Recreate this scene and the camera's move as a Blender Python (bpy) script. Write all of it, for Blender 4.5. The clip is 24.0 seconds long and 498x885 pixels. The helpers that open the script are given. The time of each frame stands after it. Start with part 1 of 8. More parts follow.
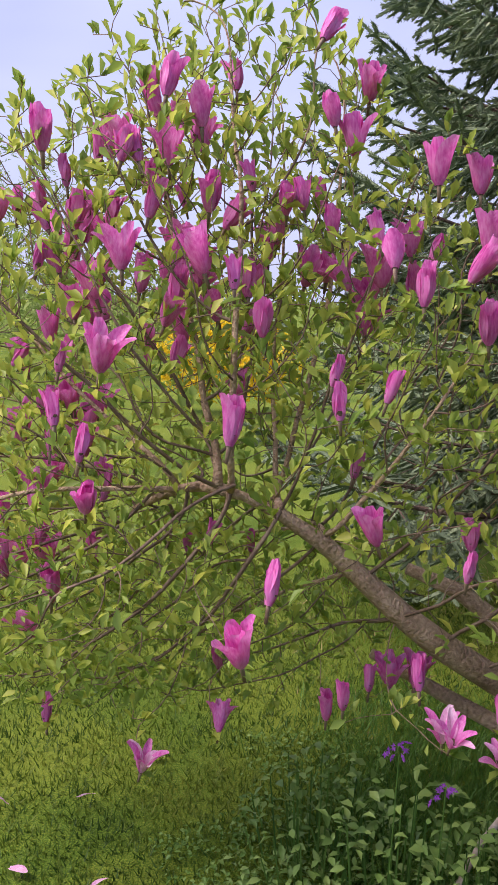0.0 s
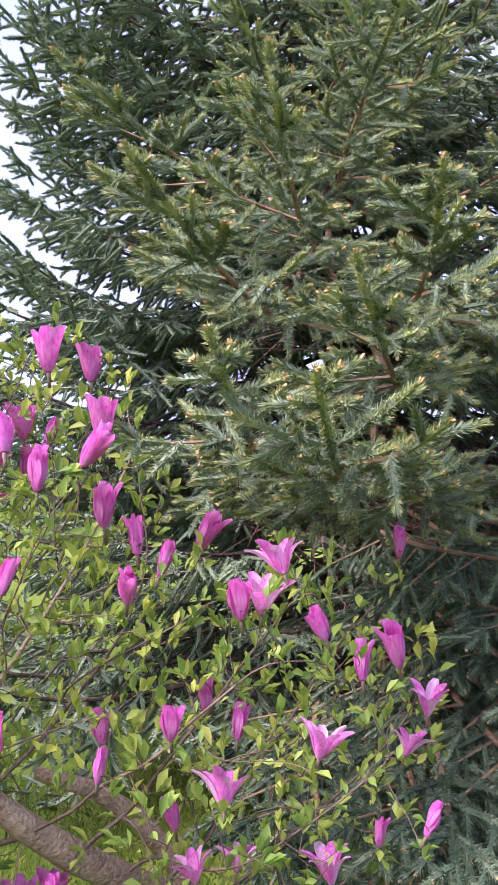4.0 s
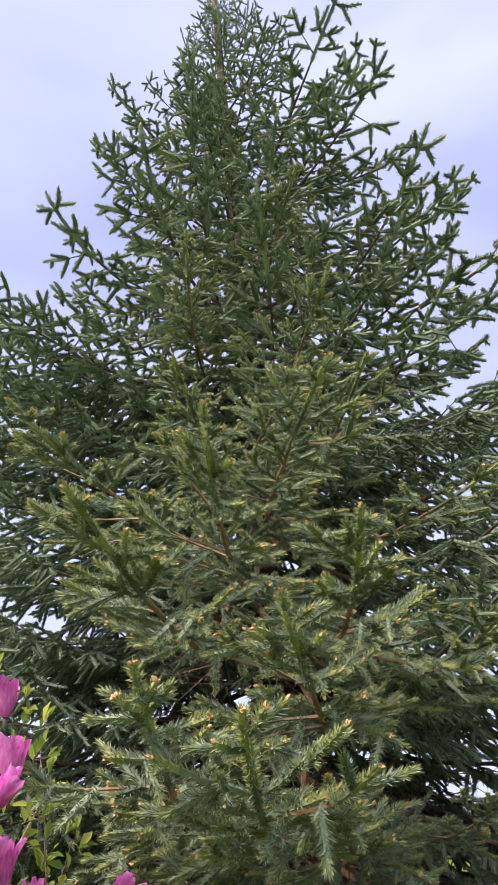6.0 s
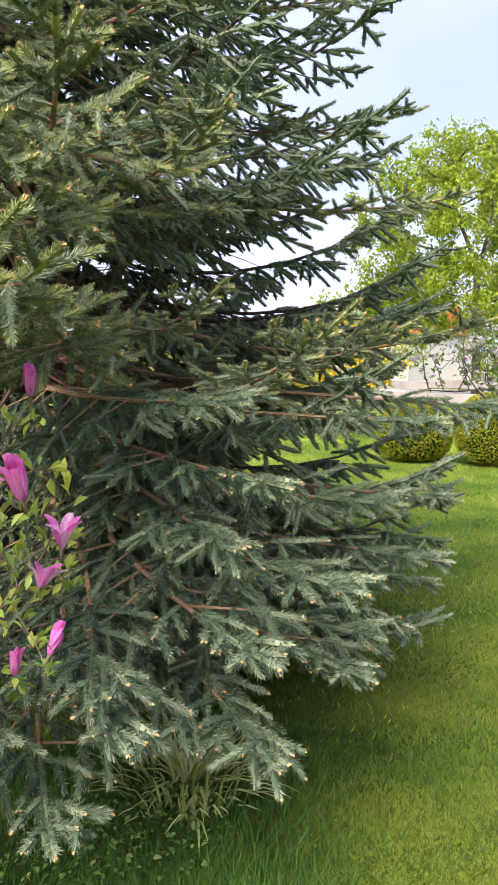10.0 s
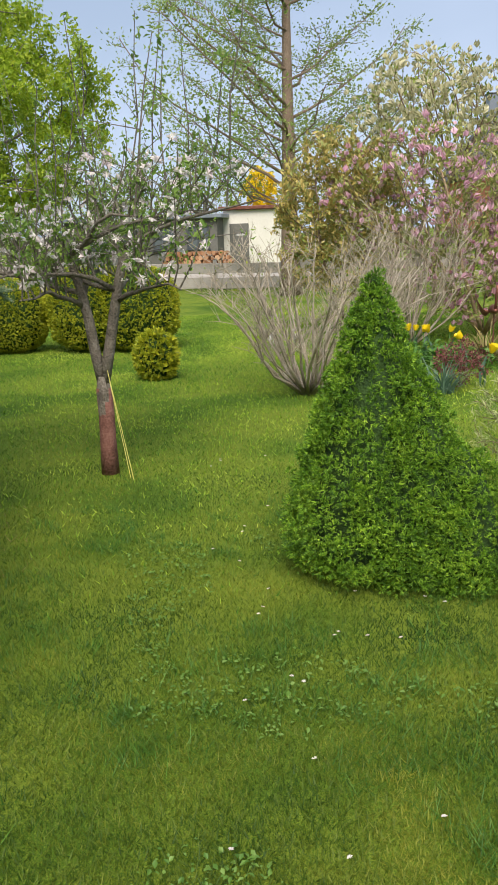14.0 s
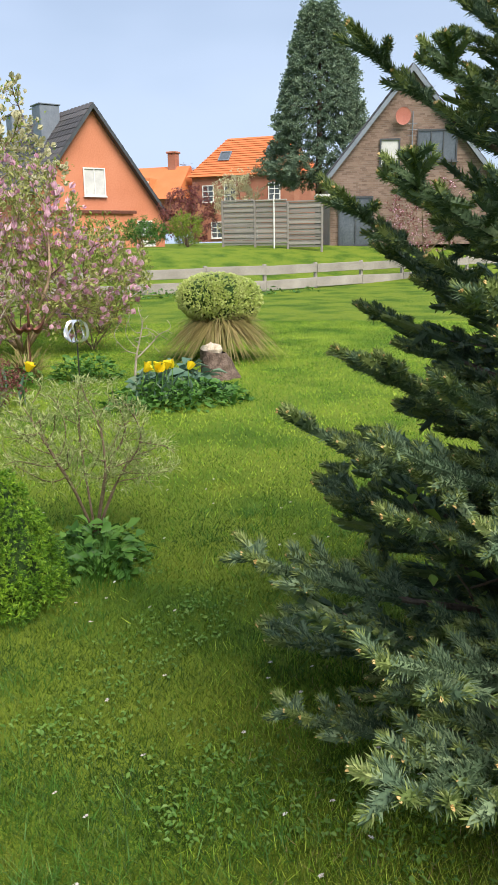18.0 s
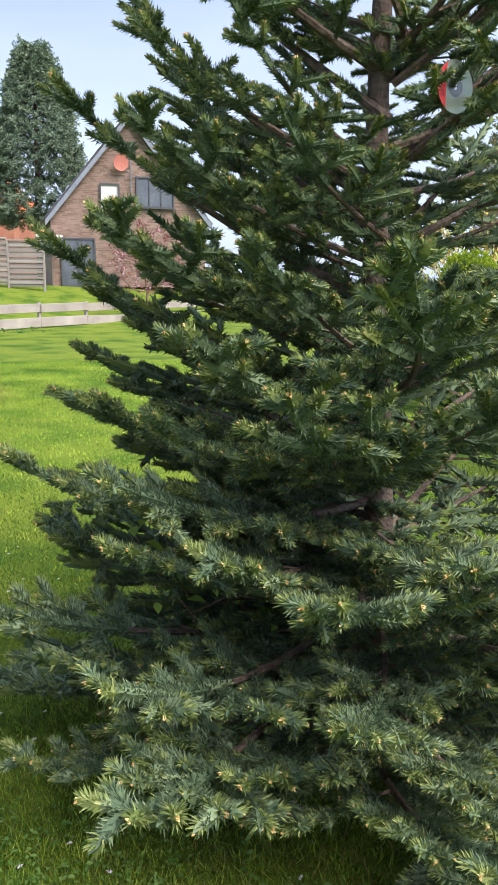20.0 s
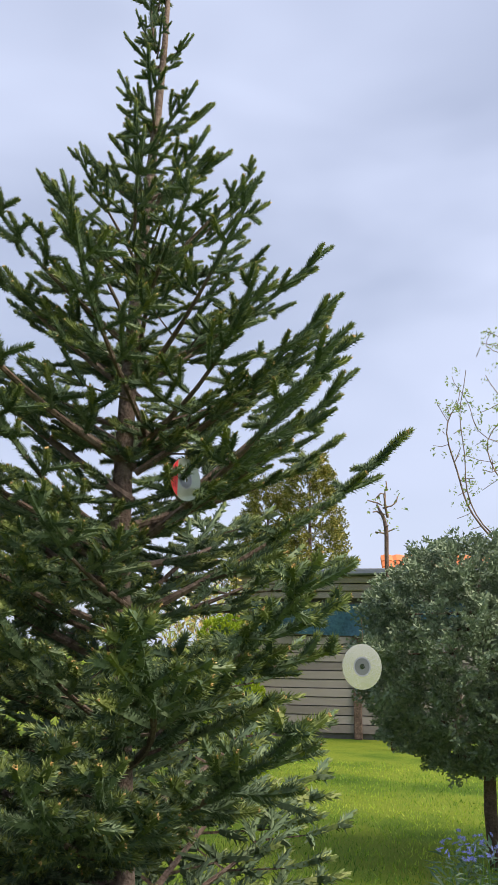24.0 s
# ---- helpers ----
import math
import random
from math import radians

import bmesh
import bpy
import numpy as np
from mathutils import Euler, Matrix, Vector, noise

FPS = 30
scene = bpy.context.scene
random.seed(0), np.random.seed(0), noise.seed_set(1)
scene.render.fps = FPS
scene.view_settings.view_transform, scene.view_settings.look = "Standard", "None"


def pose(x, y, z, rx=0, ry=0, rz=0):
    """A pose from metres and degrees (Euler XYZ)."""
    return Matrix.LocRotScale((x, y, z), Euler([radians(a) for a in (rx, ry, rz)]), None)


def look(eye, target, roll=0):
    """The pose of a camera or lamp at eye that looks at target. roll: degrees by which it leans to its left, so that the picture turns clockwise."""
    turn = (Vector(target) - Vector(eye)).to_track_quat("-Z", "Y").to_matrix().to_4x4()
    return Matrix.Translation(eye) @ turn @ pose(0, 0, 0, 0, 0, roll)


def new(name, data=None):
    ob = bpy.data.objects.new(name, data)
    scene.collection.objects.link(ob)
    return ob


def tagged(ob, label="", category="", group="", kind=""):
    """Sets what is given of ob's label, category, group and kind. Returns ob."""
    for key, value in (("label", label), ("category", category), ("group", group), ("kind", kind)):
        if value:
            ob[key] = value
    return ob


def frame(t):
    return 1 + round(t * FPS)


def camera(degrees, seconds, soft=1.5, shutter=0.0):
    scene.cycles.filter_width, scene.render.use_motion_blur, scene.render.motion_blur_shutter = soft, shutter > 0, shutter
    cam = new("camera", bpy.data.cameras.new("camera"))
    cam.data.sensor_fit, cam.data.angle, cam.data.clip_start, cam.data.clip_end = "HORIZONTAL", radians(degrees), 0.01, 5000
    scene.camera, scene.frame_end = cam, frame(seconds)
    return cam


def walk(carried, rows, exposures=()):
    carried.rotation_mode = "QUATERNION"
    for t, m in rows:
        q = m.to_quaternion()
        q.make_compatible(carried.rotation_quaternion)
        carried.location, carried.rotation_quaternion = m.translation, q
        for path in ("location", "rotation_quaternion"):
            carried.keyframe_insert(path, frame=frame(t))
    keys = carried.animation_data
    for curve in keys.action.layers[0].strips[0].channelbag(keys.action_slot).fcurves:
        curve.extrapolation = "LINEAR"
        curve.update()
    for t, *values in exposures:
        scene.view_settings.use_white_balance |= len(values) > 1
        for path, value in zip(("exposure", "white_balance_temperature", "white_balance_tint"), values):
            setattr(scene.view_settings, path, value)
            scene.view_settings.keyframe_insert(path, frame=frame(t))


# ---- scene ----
cam = camera(34.4, 24.0, soft=1.0)
METRES, EYE, TILT, LEAN, TURN = 1.15, 1.62, -10.0, -2.0, 0.0
ROWS = [
    (0.0, 0.0, 0.0, 0.0, 0.0, 0.0, -0.0),
    (0.5, 0.0188, -0.005, -0.0029, -0.03, 0.04, 0.15),
    (1.0, 0.0457, -0.0103, -0.0068, -1.26, 0.03, 0.54),
    (1.5, 0.0567, -0.0133, -0.0128, -4.17, 0.01, 1.06),
    (2.0, 0.0542, 0.0094, -0.0171, -9.31, -0.17, 1.99),
    (2.5, 0.0491, 0.0279, -0.0148, -15.33, -0.46, 3.38),
    (3.0, 0.0492, 0.0424, -0.0082, -21.48, -0.78, 4.67),
    (3.5, 0.0404, 0.0411, 0.007, -24.06, 4.31, 5.2),
    (5.5, 0.0259, 0.0064, 0.0178, -29.25, 29.53, 5.93),
    (6.0, 0.021, 0.0054, 0.0159, -30.49, 33.98, 6.03),
    (6.5, 0.0112, 0.0026, 0.0136, -31.34, 37.06, 5.9),
    (7.0, 0.0237, 0.0169, 0.0053, -32.24, 34.42, 6.39),
    (7.5, 0.0282, 0.018, -0.0049, -34.03, 29.19, 7.11),
    (8.0, 0.053, 0.019, -0.0149, -34.67, 20.22, 7.19),
    (8.5, 0.0875, 0.0181, -0.0332, -34.82, 10.79, 7.1),
    (9.0, 0.1219, 0.0131, -0.0495, -37.46, 4.52, 7.63),
    (9.5, 0.1348, -0.0008, -0.0579, -42.05, 1.16, 8.2),
    (10.0, 0.1462, -0.0117, -0.0627, -47.0, -0.83, 8.81),
    (10.5, 0.1665, -0.0299, -0.0681, -52.51, -2.06, 9.74),
    (11.0, 0.1809, -0.0437, -0.0758, -57.41, -3.44, 10.43),
    (11.5, 0.1867, -0.0471, -0.0891, -62.0, -6.5, 11.08),
    (13.5, 0.2057, -0.1102, -0.12, -77.36, -14.55, 11.82),
    (14.0, 0.2185, -0.1383, -0.1194, -79.96, -14.78, 12.07),
    (14.5, 0.2365, -0.1686, -0.1221, -82.53, -14.84, 11.93),
    (15.0, 0.2507, -0.2106, -0.1286, -86.61, -14.87, 11.18),
    (15.5, 0.2713, -0.2533, -0.1423, -90.1, -14.91, 10.59),
    (16.0, 0.2795, -0.2876, -0.1528, -93.81, -15.27, 10.23),
    (16.5, 0.2927, -0.314, -0.1674, -96.8, -15.87, 10.2),
    (17.0, 0.2976, -0.3179, -0.1678, -101.3, -16.95, 10.27),
    (17.5, 0.2882, -0.3006, -0.1647, -107.91, -18.59, 9.97),
    (18.0, 0.2714, -0.2908, -0.1597, -111.4, -19.48, 9.53),
    (18.5, 0.2508, -0.2871, -0.1586, -115.16, -20.13, 8.76),
    (19.0, 0.2409, -0.2847, -0.161, -120.07, -20.84, 7.65),
    (19.5, 0.2233, -0.2933, -0.1595, -126.16, -21.44, 6.43),
    (21.5, 0.1557, -0.2547, -0.1285, -136.87, -7.59, 3.92),
    (22.0, 0.139, -0.2455, -0.1317, -137.89, -2.98, 3.47),
    (22.5, 0.1256, -0.2338, -0.1285, -139.98, 1.49, 3.05),
    (23.0, 0.1164, -0.2264, -0.1284, -141.89, 3.84, 2.9),
    (23.5, 0.1125, -0.2299, -0.1262, -143.39, 5.34, 2.99),
    (24.0, 0.1, -0.2521, -0.1326, -146.37, 4.87, 3.3),
]
walk(cam, [(t, pose(0, 0, EYE, TILT, LEAN, TURN) @ pose(METRES * x, METRES * y, METRES * z, 90 + pitch, roll, yaw)) for t, x, y, z, yaw, pitch, roll in ROWS],
     exposures=[(0.0, 0.31, 6560, 35), (2.0, 0.62, 6000, 44), (3.5, 1.08, 5850, 46), (6.0, 0.60, 6520, 34), (7.0, 0.54, 6530, 35), (8.0, 0.72, 6500, 36), (9.0, 1.06, 6430, 37), (10.0, 0.93, 6600, 29),
                (11.0, 0.86, 6900, 28), (12.5, 0.5, 6880, 20), (14.0, 0.2, 6850, 12), (16.5, 0.14, 6820, 8), (18.0, 0.32, 6700, 11), (19.0, 0.70, 6480, 15), (22.0, 0.70, 6500, 25), (24.0, 0.33, 7150, 19)])

# ---- sky and sun: a bright, thinly clouded spring day ----
SUN_AZ, SUN_EL = 262.0, 50.0          # degrees, counted from +y towards +x
world = bpy.data.worlds.new("sky")
scene.world = world
world.use_nodes = True
wn, wl = world.node_tree.nodes, world.node_tree.links
wn.clear()
w_out = wn.new("ShaderNodeOutputWorld")
w_bg = wn.new("ShaderNodeBackground")
w_sky = wn.new("ShaderNodeTexSky")
w_sky.sky_type = "NISHITA"
w_sky.sun_disc = False
w_sky.sun_elevation = radians(SUN_EL)
w_sky.sun_rotation = radians(SUN_AZ)
w_sky.dust_density = 1.6
w_co = wn.new("ShaderNodeTexCoord")
w_map = wn.new("ShaderNodeMapping")
w_map.inputs["Scale"].default_value = (1.0, 1.0, 2.6)
w_noise = wn.new("ShaderNodeTexNoise")
w_noise.inputs["Scale"].default_value = 1.5
w_noise.inputs["Detail"].default_value = 3.5
w_noise.inputs["Roughness"].default_value = 0.52
w_noise.inputs["Distortion"].default_value = 0.35
w_ramp = wn.new("ShaderNodeValToRGB")
w_ramp.color_ramp.elements[0].position = 0.34
w_ramp.color_ramp.elements[0].color = (0.48, 0.48, 0.48, 1)
w_ramp.color_ramp.elements[1].position = 0.68
w_ramp.color_ramp.elements[1].color = (0.97, 0.97, 0.97, 1)
w_mix = wn.new("ShaderNodeMix")
w_mix.data_type = "RGBA"
w_mix.inputs["B"].default_value = (4.95, 6.2, 8.4, 1)
wl.new(w_co.outputs["Generated"], w_map.inputs["Vector"])
wl.new(w_map.outputs["Vector"], w_noise.inputs["Vector"])
wl.new(w_noise.outputs["Fac"], w_ramp.inputs["Fac"])
wl.new(w_ramp.outputs["Color"], w_mix.inputs["Factor"])
wl.new(w_sky.outputs["Color"], w_mix.inputs["A"])
wl.new(w_mix.outputs["Result"], w_bg.inputs["Color"])
w_bg.inputs["Strength"].default_value = 0.106
wl.new(w_bg.outputs["Background"], w_out.inputs["Surface"])

sun = new("sun", bpy.data.lights.new("sun", "SUN"))
sun.data.energy = 4.7
sun.data.angle = radians(42)
sun.data.color = (1.0, 0.94, 0.84)
sun.matrix_world = look((0, 0, 30), (-30 * math.sin(radians(SUN_AZ)) * math.cos(radians(SUN_EL)),
                                     -30 * math.cos(radians(SUN_AZ)) * math.cos(radians(SUN_EL)),
                                     30 - 30 * math.sin(radians(SUN_EL))))

# ---- materials ----
def ramp_mat(name, colours, rough=0.6, scale=6.0, fine=60.0, bump=0.0, source="noise", translucent=0.0, metal=0.0, wave=None, spec=0.35, span=(0.33, 0.67), patch=0.45, contrast=1.0):
    """A surface whose colour runs through the given colours by noise at two scales ("noise"), by piece ("island") or by object ("object")."""
    m = bpy.data.materials.new(name)
    m.use_nodes = True
    n, l = m.node_tree.nodes, m.node_tree.links
    b = n["Principled BSDF"]
    b.inputs["Roughness"].default_value = rough
    b.inputs["Metallic"].default_value = metal
    b.inputs["Specular IOR Level"].default_value = spec
    co = n.new("ShaderNodeTexCoord")
    big = n.new("ShaderNodeTexNoise")
    big.inputs["Scale"].default_value = scale
    big.inputs["Detail"].default_value = 5.0
    small = n.new("ShaderNodeTexNoise")
    small.inputs["Scale"].default_value = fine
    small.inputs["Detail"].default_value = 3.0
    l.new(co.outputs["Object"], big.inputs["Vector"])
    l.new(co.outputs["Object"], small.inputs["Vector"])
    if wave:
        stretch = n.new("ShaderNodeMapping")
        stretch.inputs["Scale"].default_value = wave
        l.new(co.outputs["Object"], stretch.inputs["Vector"])
        l.new(stretch.outputs["Vector"], small.inputs["Vector"])
    mix = n.new("ShaderNodeMath")
    mix.operation = "MULTIPLY_ADD"
    mix.inputs[1].default_value = patch
    l.new(small.outputs["Fac"], mix.inputs[0])
    half = n.new("ShaderNodeMath")
    half.operation = "MULTIPLY"
    l.new(half.outputs[0], mix.inputs[2])
    if source == "noise":
        half.inputs[1].default_value = 0.55
        l.new(big.outputs["Fac"], half.inputs[0])
        low, high = span
    else:
        half.inputs[1].default_value = 1.07 - patch
        rnd = n.new("ShaderNodeNewGeometry" if source == "island" else "ShaderNodeObjectInfo")
        l.new(rnd.outputs["Random Per Island" if source == "island" else "Random"], half.inputs[0])
        push = n.new("ShaderNodeMath")
        push.operation = "MULTIPLY_ADD"
        push.inputs[1].default_value = contrast
        push.inputs[2].default_value = 0.5 - 0.5 * contrast
        l.new(big.outputs["Fac"], push.inputs[0])
        l.new(push.outputs[0], mix.inputs[0])
        low, high = 0.12, 0.95
    ramp = n.new("ShaderNodeValToRGB")
    els = ramp.color_ramp.elements
    els[0].position, els[1].position = low, high
    while len(els) < len(colours):
        els.new(0.5)
    for i, c in enumerate(colours):
        els[i].position = low + (high - low) * i / max(1, len(colours) - 1)
        els[i].color = (*c, 1)
    l.new(mix.outputs[0], ramp.inputs["Fac"])
    l.new(ramp.outputs["Color"], b.inputs["Base Color"])
    if bump:
        bp = n.new("ShaderNodeBump")
        bp.inputs["Strength"].default_value = bump
        bp.inputs["Distance"].default_value = 0.02
        l.new(small.outputs["Fac"], bp.inputs["Height"])
        l.new(bp.outputs["Normal"], b.inputs["Normal"])
    if translucent:
        t = n.new("ShaderNodeBsdfTranslucent")
        mx = n.new("ShaderNodeMixShader")
        mx.inputs[0].default_value = translucent
        l.new(ramp.outputs["Color"], t.inputs["Color"])
        l.new(b.outputs[0], mx.inputs[1])
        l.new(t.outputs[0], mx.inputs[2])
        l.new(mx.outputs[0], n["Material Output"].inputs["Surface"])
    return m


M = {}
M["lawn"] = ramp_mat("lawn_soil", [(0.05, 0.10, 0.012), (0.085, 0.155, 0.016), (0.18, 0.23, 0.028), (0.10, 0.17, 0.018)], 0.9, 1.0, 170, 0.6, spec=0.1, span=(0.38, 0.62))
M["grass"] = ramp_mat("grass_blades", [(0.027, 0.097, 0.010), (0.097, 0.238, 0.020), (0.324, 0.486, 0.045), (0.583, 0.648, 0.110)], 0.6, 0.8, 30, source="island", translucent=0.35, patch=0.62, contrast=2.0)
# olive moss tone, darkened further to carry the soft shade on the near lawn
M["grass_moss_shade"] = ramp_mat("mossy_shaded_blades", [(0.017, 0.053, 0.006), (0.044, 0.104, 0.009), (0.133, 0.195, 0.018), (0.302, 0.319, 0.044)], 0.6, 1.5, 30, source="island", translucent=0.35, patch=0.68, contrast=2.2)
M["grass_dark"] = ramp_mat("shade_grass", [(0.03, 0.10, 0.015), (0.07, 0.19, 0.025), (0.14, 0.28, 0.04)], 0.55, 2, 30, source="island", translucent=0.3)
M["dry_grass"] = ramp_mat("dry_grass", [(0.10, 0.12, 0.03), (0.28, 0.22, 0.08), (0.42, 0.34, 0.17)], 0.7, 3, 30, source="island", translucent=0.25)
M["bark"] = ramp_mat("magnolia_bark", [(0.216, 0.144, 0.090), (0.416, 0.294, 0.190), (0.618, 0.463, 0.310)], 0.8, 9, 90, 0.7)
M["twig"] = ramp_mat("magnolia_twig", [(0.09, 0.062, 0.042), (0.19, 0.13, 0.09), (0.29, 0.22, 0.15)], 0.75, 12, 80, 0.3)
M["mag_leaf"] = ramp_mat("magnolia_leaf", [(0.17, 0.29, 0.06), (0.31, 0.45, 0.085), (0.48, 0.58, 0.10), (0.62, 0.64, 0.12)], 0.42, 2.5, 40, source="island", translucent=0.48)
M["mag_leaf_piece"] = ramp_mat("magnolia_leaf_piece", [(0.19, 0.34, 0.065), (0.31, 0.48, 0.09), (0.47, 0.60, 0.11)], 0.42, 12, 60, source="object", translucent=0.45)
M["petal"] = ramp_mat("magnolia_petal", [(0.608, 0.060, 0.357), (0.764, 0.172, 0.526), (0.843, 0.327, 0.658), (0.902, 0.533, 0.790)], 0.5, 22, 1.0, source="noise", translucent=0.42, wave=(260, 260, 24), span=(0.30, 0.72))
M["petal_pale"] = ramp_mat("magnolia_petal_pale", [(0.66, 0.24, 0.50), (0.80, 0.46, 0.66), (0.88, 0.70, 0.80)], 0.5, 22, 1.0, source="noise", translucent=0.35, wave=(260, 260, 24), span=(0.34, 0.70))
M["spruce"] = ramp_mat("spruce_needle", [(0.076, 0.115, 0.073), (0.138, 0.203, 0.122), (0.228, 0.311, 0.176), (0.359, 0.433, 0.255)], 0.6, 200, 20, source="island", translucent=0.18, patch=0.45, spec=0.2)
M["spruce_tip_lit"] = ramp_mat("spruce_young_and_lit_needle", [(0.083, 0.122, 0.072), (0.170, 0.232, 0.135), (0.275, 0.354, 0.206), (0.417, 0.500, 0.313)], 0.6, 200, 20, source="island", translucent=0.18, patch=0.45, spec=0.2)
M["spruce_new"] = ramp_mat("spruce_new_needle", [(0.145, 0.179, 0.070), (0.279, 0.335, 0.127), (0.424, 0.484, 0.191), (0.602, 0.633, 0.306)], 0.6, 200, 20, source="island", translucent=0.18, patch=0.45, spec=0.2)
M["spruce_twig"] = ramp_mat("spruce_twig", [(0.16, 0.095, 0.05), (0.27, 0.17, 0.09), (0.38, 0.26, 0.15)], 0.85, 8, 60, 0.5)
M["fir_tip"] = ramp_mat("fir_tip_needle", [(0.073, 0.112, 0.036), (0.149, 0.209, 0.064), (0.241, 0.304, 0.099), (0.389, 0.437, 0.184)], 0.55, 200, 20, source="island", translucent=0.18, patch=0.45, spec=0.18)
M["bud"] = ramp_mat("spruce_bud", [(0.34, 0.19, 0.07), (0.55, 0.36, 0.14), (0.72, 0.54, 0.26)], 0.6, 60, 160)
M["spruce_wood"] = ramp_mat("spruce_bark", [(0.05, 0.035, 0.027), (0.11, 0.075, 0.055), (0.18, 0.13, 0.10)], 0.9, 6, 60, 0.8)
M["fir"] = ramp_mat("fir_and_shaded_spruce_needle", [(0.047, 0.080, 0.047), (0.089, 0.145, 0.082), (0.150, 0.222, 0.119), (0.277, 0.353, 0.199)], 0.55, 200, 20, source="island", translucent=0.15, patch=0.45, spec=0.18)
M["fir_wood"] = ramp_mat("fir_bark", [(0.07, 0.05, 0.04), (0.15, 0.11, 0.085), (0.24, 0.19, 0.15)], 0.85, 8, 60, 0.6)
M["cone"] = ramp_mat("dwarf_spruce_needle", [(0.024, 0.075, 0.009), (0.072, 0.184, 0.015), (0.199, 0.380, 0.027), (0.464, 0.667, 0.066)], 0.5, 9, 30, source="island", translucent=0.2, patch=0.55, contrast=1.5)
M["shade_core"] = ramp_mat("bush_shade_core", [(0.019, 0.049, 0.012), (0.046, 0.098, 0.019)], 0.9, 20, 90, 0.8)
M["box"] = ramp_mat("box_leaf", [(0.15, 0.21, 0.018), (0.29, 0.35, 0.025), (0.46, 0.47, 0.03), (0.60, 0.56, 0.05)], 0.45, 1.2, 30, source="island", translucent=0.3)
M["maple"] = ramp_mat("maple_leaf", [(0.15, 0.26, 0.02), (0.30, 0.42, 0.03), (0.46, 0.52, 0.05)], 0.5, 0.6, 20, source="island", translucent=0.4)
M["larch"] = ramp_mat("larch_foliage", [(0.15, 0.25, 0.05), (0.26, 0.36, 0.09), (0.38, 0.46, 0.15)], 0.6, 1, 20, source="island", translucent=0.4)
M["apple_leaf"] = ramp_mat("apple_leaf", [(0.08, 0.17, 0.03), (0.17, 0.29, 0.05), (0.28, 0.39, 0.09)], 0.5, 3, 30, source="island", translucent=0.35)
M["blossom"] = ramp_mat("white_blossom", [(0.70, 0.58, 0.62), (0.82, 0.76, 0.76), (0.86, 0.84, 0.80)], 0.55, 8, 40, source="island", translucent=0.3)
M["cream"] = ramp_mat("cream_blossom", [(0.42, 0.40, 0.22), (0.58, 0.55, 0.35), (0.70, 0.66, 0.48)], 0.55, 3, 40, source="island", translucent=0.3)
M["pink"] = ramp_mat("rose_blossom", [(0.56, 0.25, 0.38), (0.71, 0.43, 0.54), (0.82, 0.62, 0.69)], 0.55, 3, 40, source="island", translucent=0.3)
M["orange_leaf"] = ramp_mat("amber_leaf", [(0.34, 0.27, 0.08), (0.52, 0.41, 0.13), (0.62, 0.53, 0.20)], 0.55, 2, 40, source="island", translucent=0.3)
M["red_leaf"] = ramp_mat("wine_leaf", [(0.10, 0.03, 0.035), (0.22, 0.07, 0.07), (0.32, 0.13, 0.11)], 0.55, 2, 40, source="island", translucent=0.3)
M["willow_leaf"] = ramp_mat("variegated_willow_leaf", [(0.22, 0.31, 0.09), (0.37, 0.44, 0.16), (0.56, 0.58, 0.32)], 0.55, 3, 40, source="island", translucent=0.35)
M["pale_leaf"] = ramp_mat("pale_euonymus_leaf", [(0.34, 0.45, 0.10), (0.56, 0.63, 0.20), (0.76, 0.77, 0.42)], 0.45, 3, 40, source="island", translucent=0.3)
M["herb"] = ramp_mat("herb_leaf", [(0.035, 0.11, 0.02), (0.08, 0.20, 0.035), (0.16, 0.31, 0.06)], 0.5, 3, 40, source="island", translucent=0.3)
M["clover"] = ramp_mat("clover_leaf", [(0.065, 0.164, 0.028), (0.122, 0.242, 0.040), (0.194, 0.312, 0.072)], 0.5, 3, 40, source="island", translucent=0.3)
M["blue_herb"] = ramp_mat("grey_green_leaf", [(0.05, 0.12, 0.08), (0.11, 0.20, 0.13), (0.22, 0.30, 0.20)], 0.5, 3, 40, source="island", translucent=0.25)
M["shrub_leaf"] = ramp_mat("shrub_leaf", [(0.11, 0.20, 0.025), (0.22, 0.31, 0.04), (0.36, 0.40, 0.07)], 0.5, 2, 40, source="island", translucent=0.35)
M["olive_leaf"] = ramp_mat("olive_leaf", [(0.20, 0.24, 0.065), (0.31, 0.34, 0.10), (0.43, 0.43, 0.16)], 0.55, 2, 40, source="island", translucent=0.3)
M["honesty"] = ramp_mat("weed_leaf", [(0.09, 0.19, 0.04), (0.16, 0.28, 0.06), (0.26, 0.38, 0.10)], 0.5, 3, 40, source="island", translucent=0.3)
M["dead_twig"] = ramp_mat("dead_twig", [(0.10, 0.05, 0.035), (0.19, 0.10, 0.07), (0.27, 0.16, 0.11)], 0.85, 8, 60, 0.3)
M["yellow"] = ramp_mat("yellow_petal", [(0.75, 0.52, 0.01), (0.85, 0.66, 0.02), (0.88, 0.74, 0.06)], 0.45, 5, 40, source="island", translucent=0.3)
M["violet"] = ramp_mat("violet_petal", [(0.26, 0.05, 0.42), (0.40, 0.12, 0.55)], 0.5, 5, 40, source="island", translucent=0.3)
M["blue_flower"] = ramp_mat("blue_petal", [(0.15, 0.19, 0.55), (0.30, 0.36, 0.70)], 0.5, 5, 40, source="island", translucent=0.3)
M["grey_twig"] = ramp_mat("pale_bare_twig", [(0.19, 0.15, 0.11), (0.34, 0.29, 0.225), (0.50, 0.45, 0.37)], 0.8, 6, 60, 0.3)
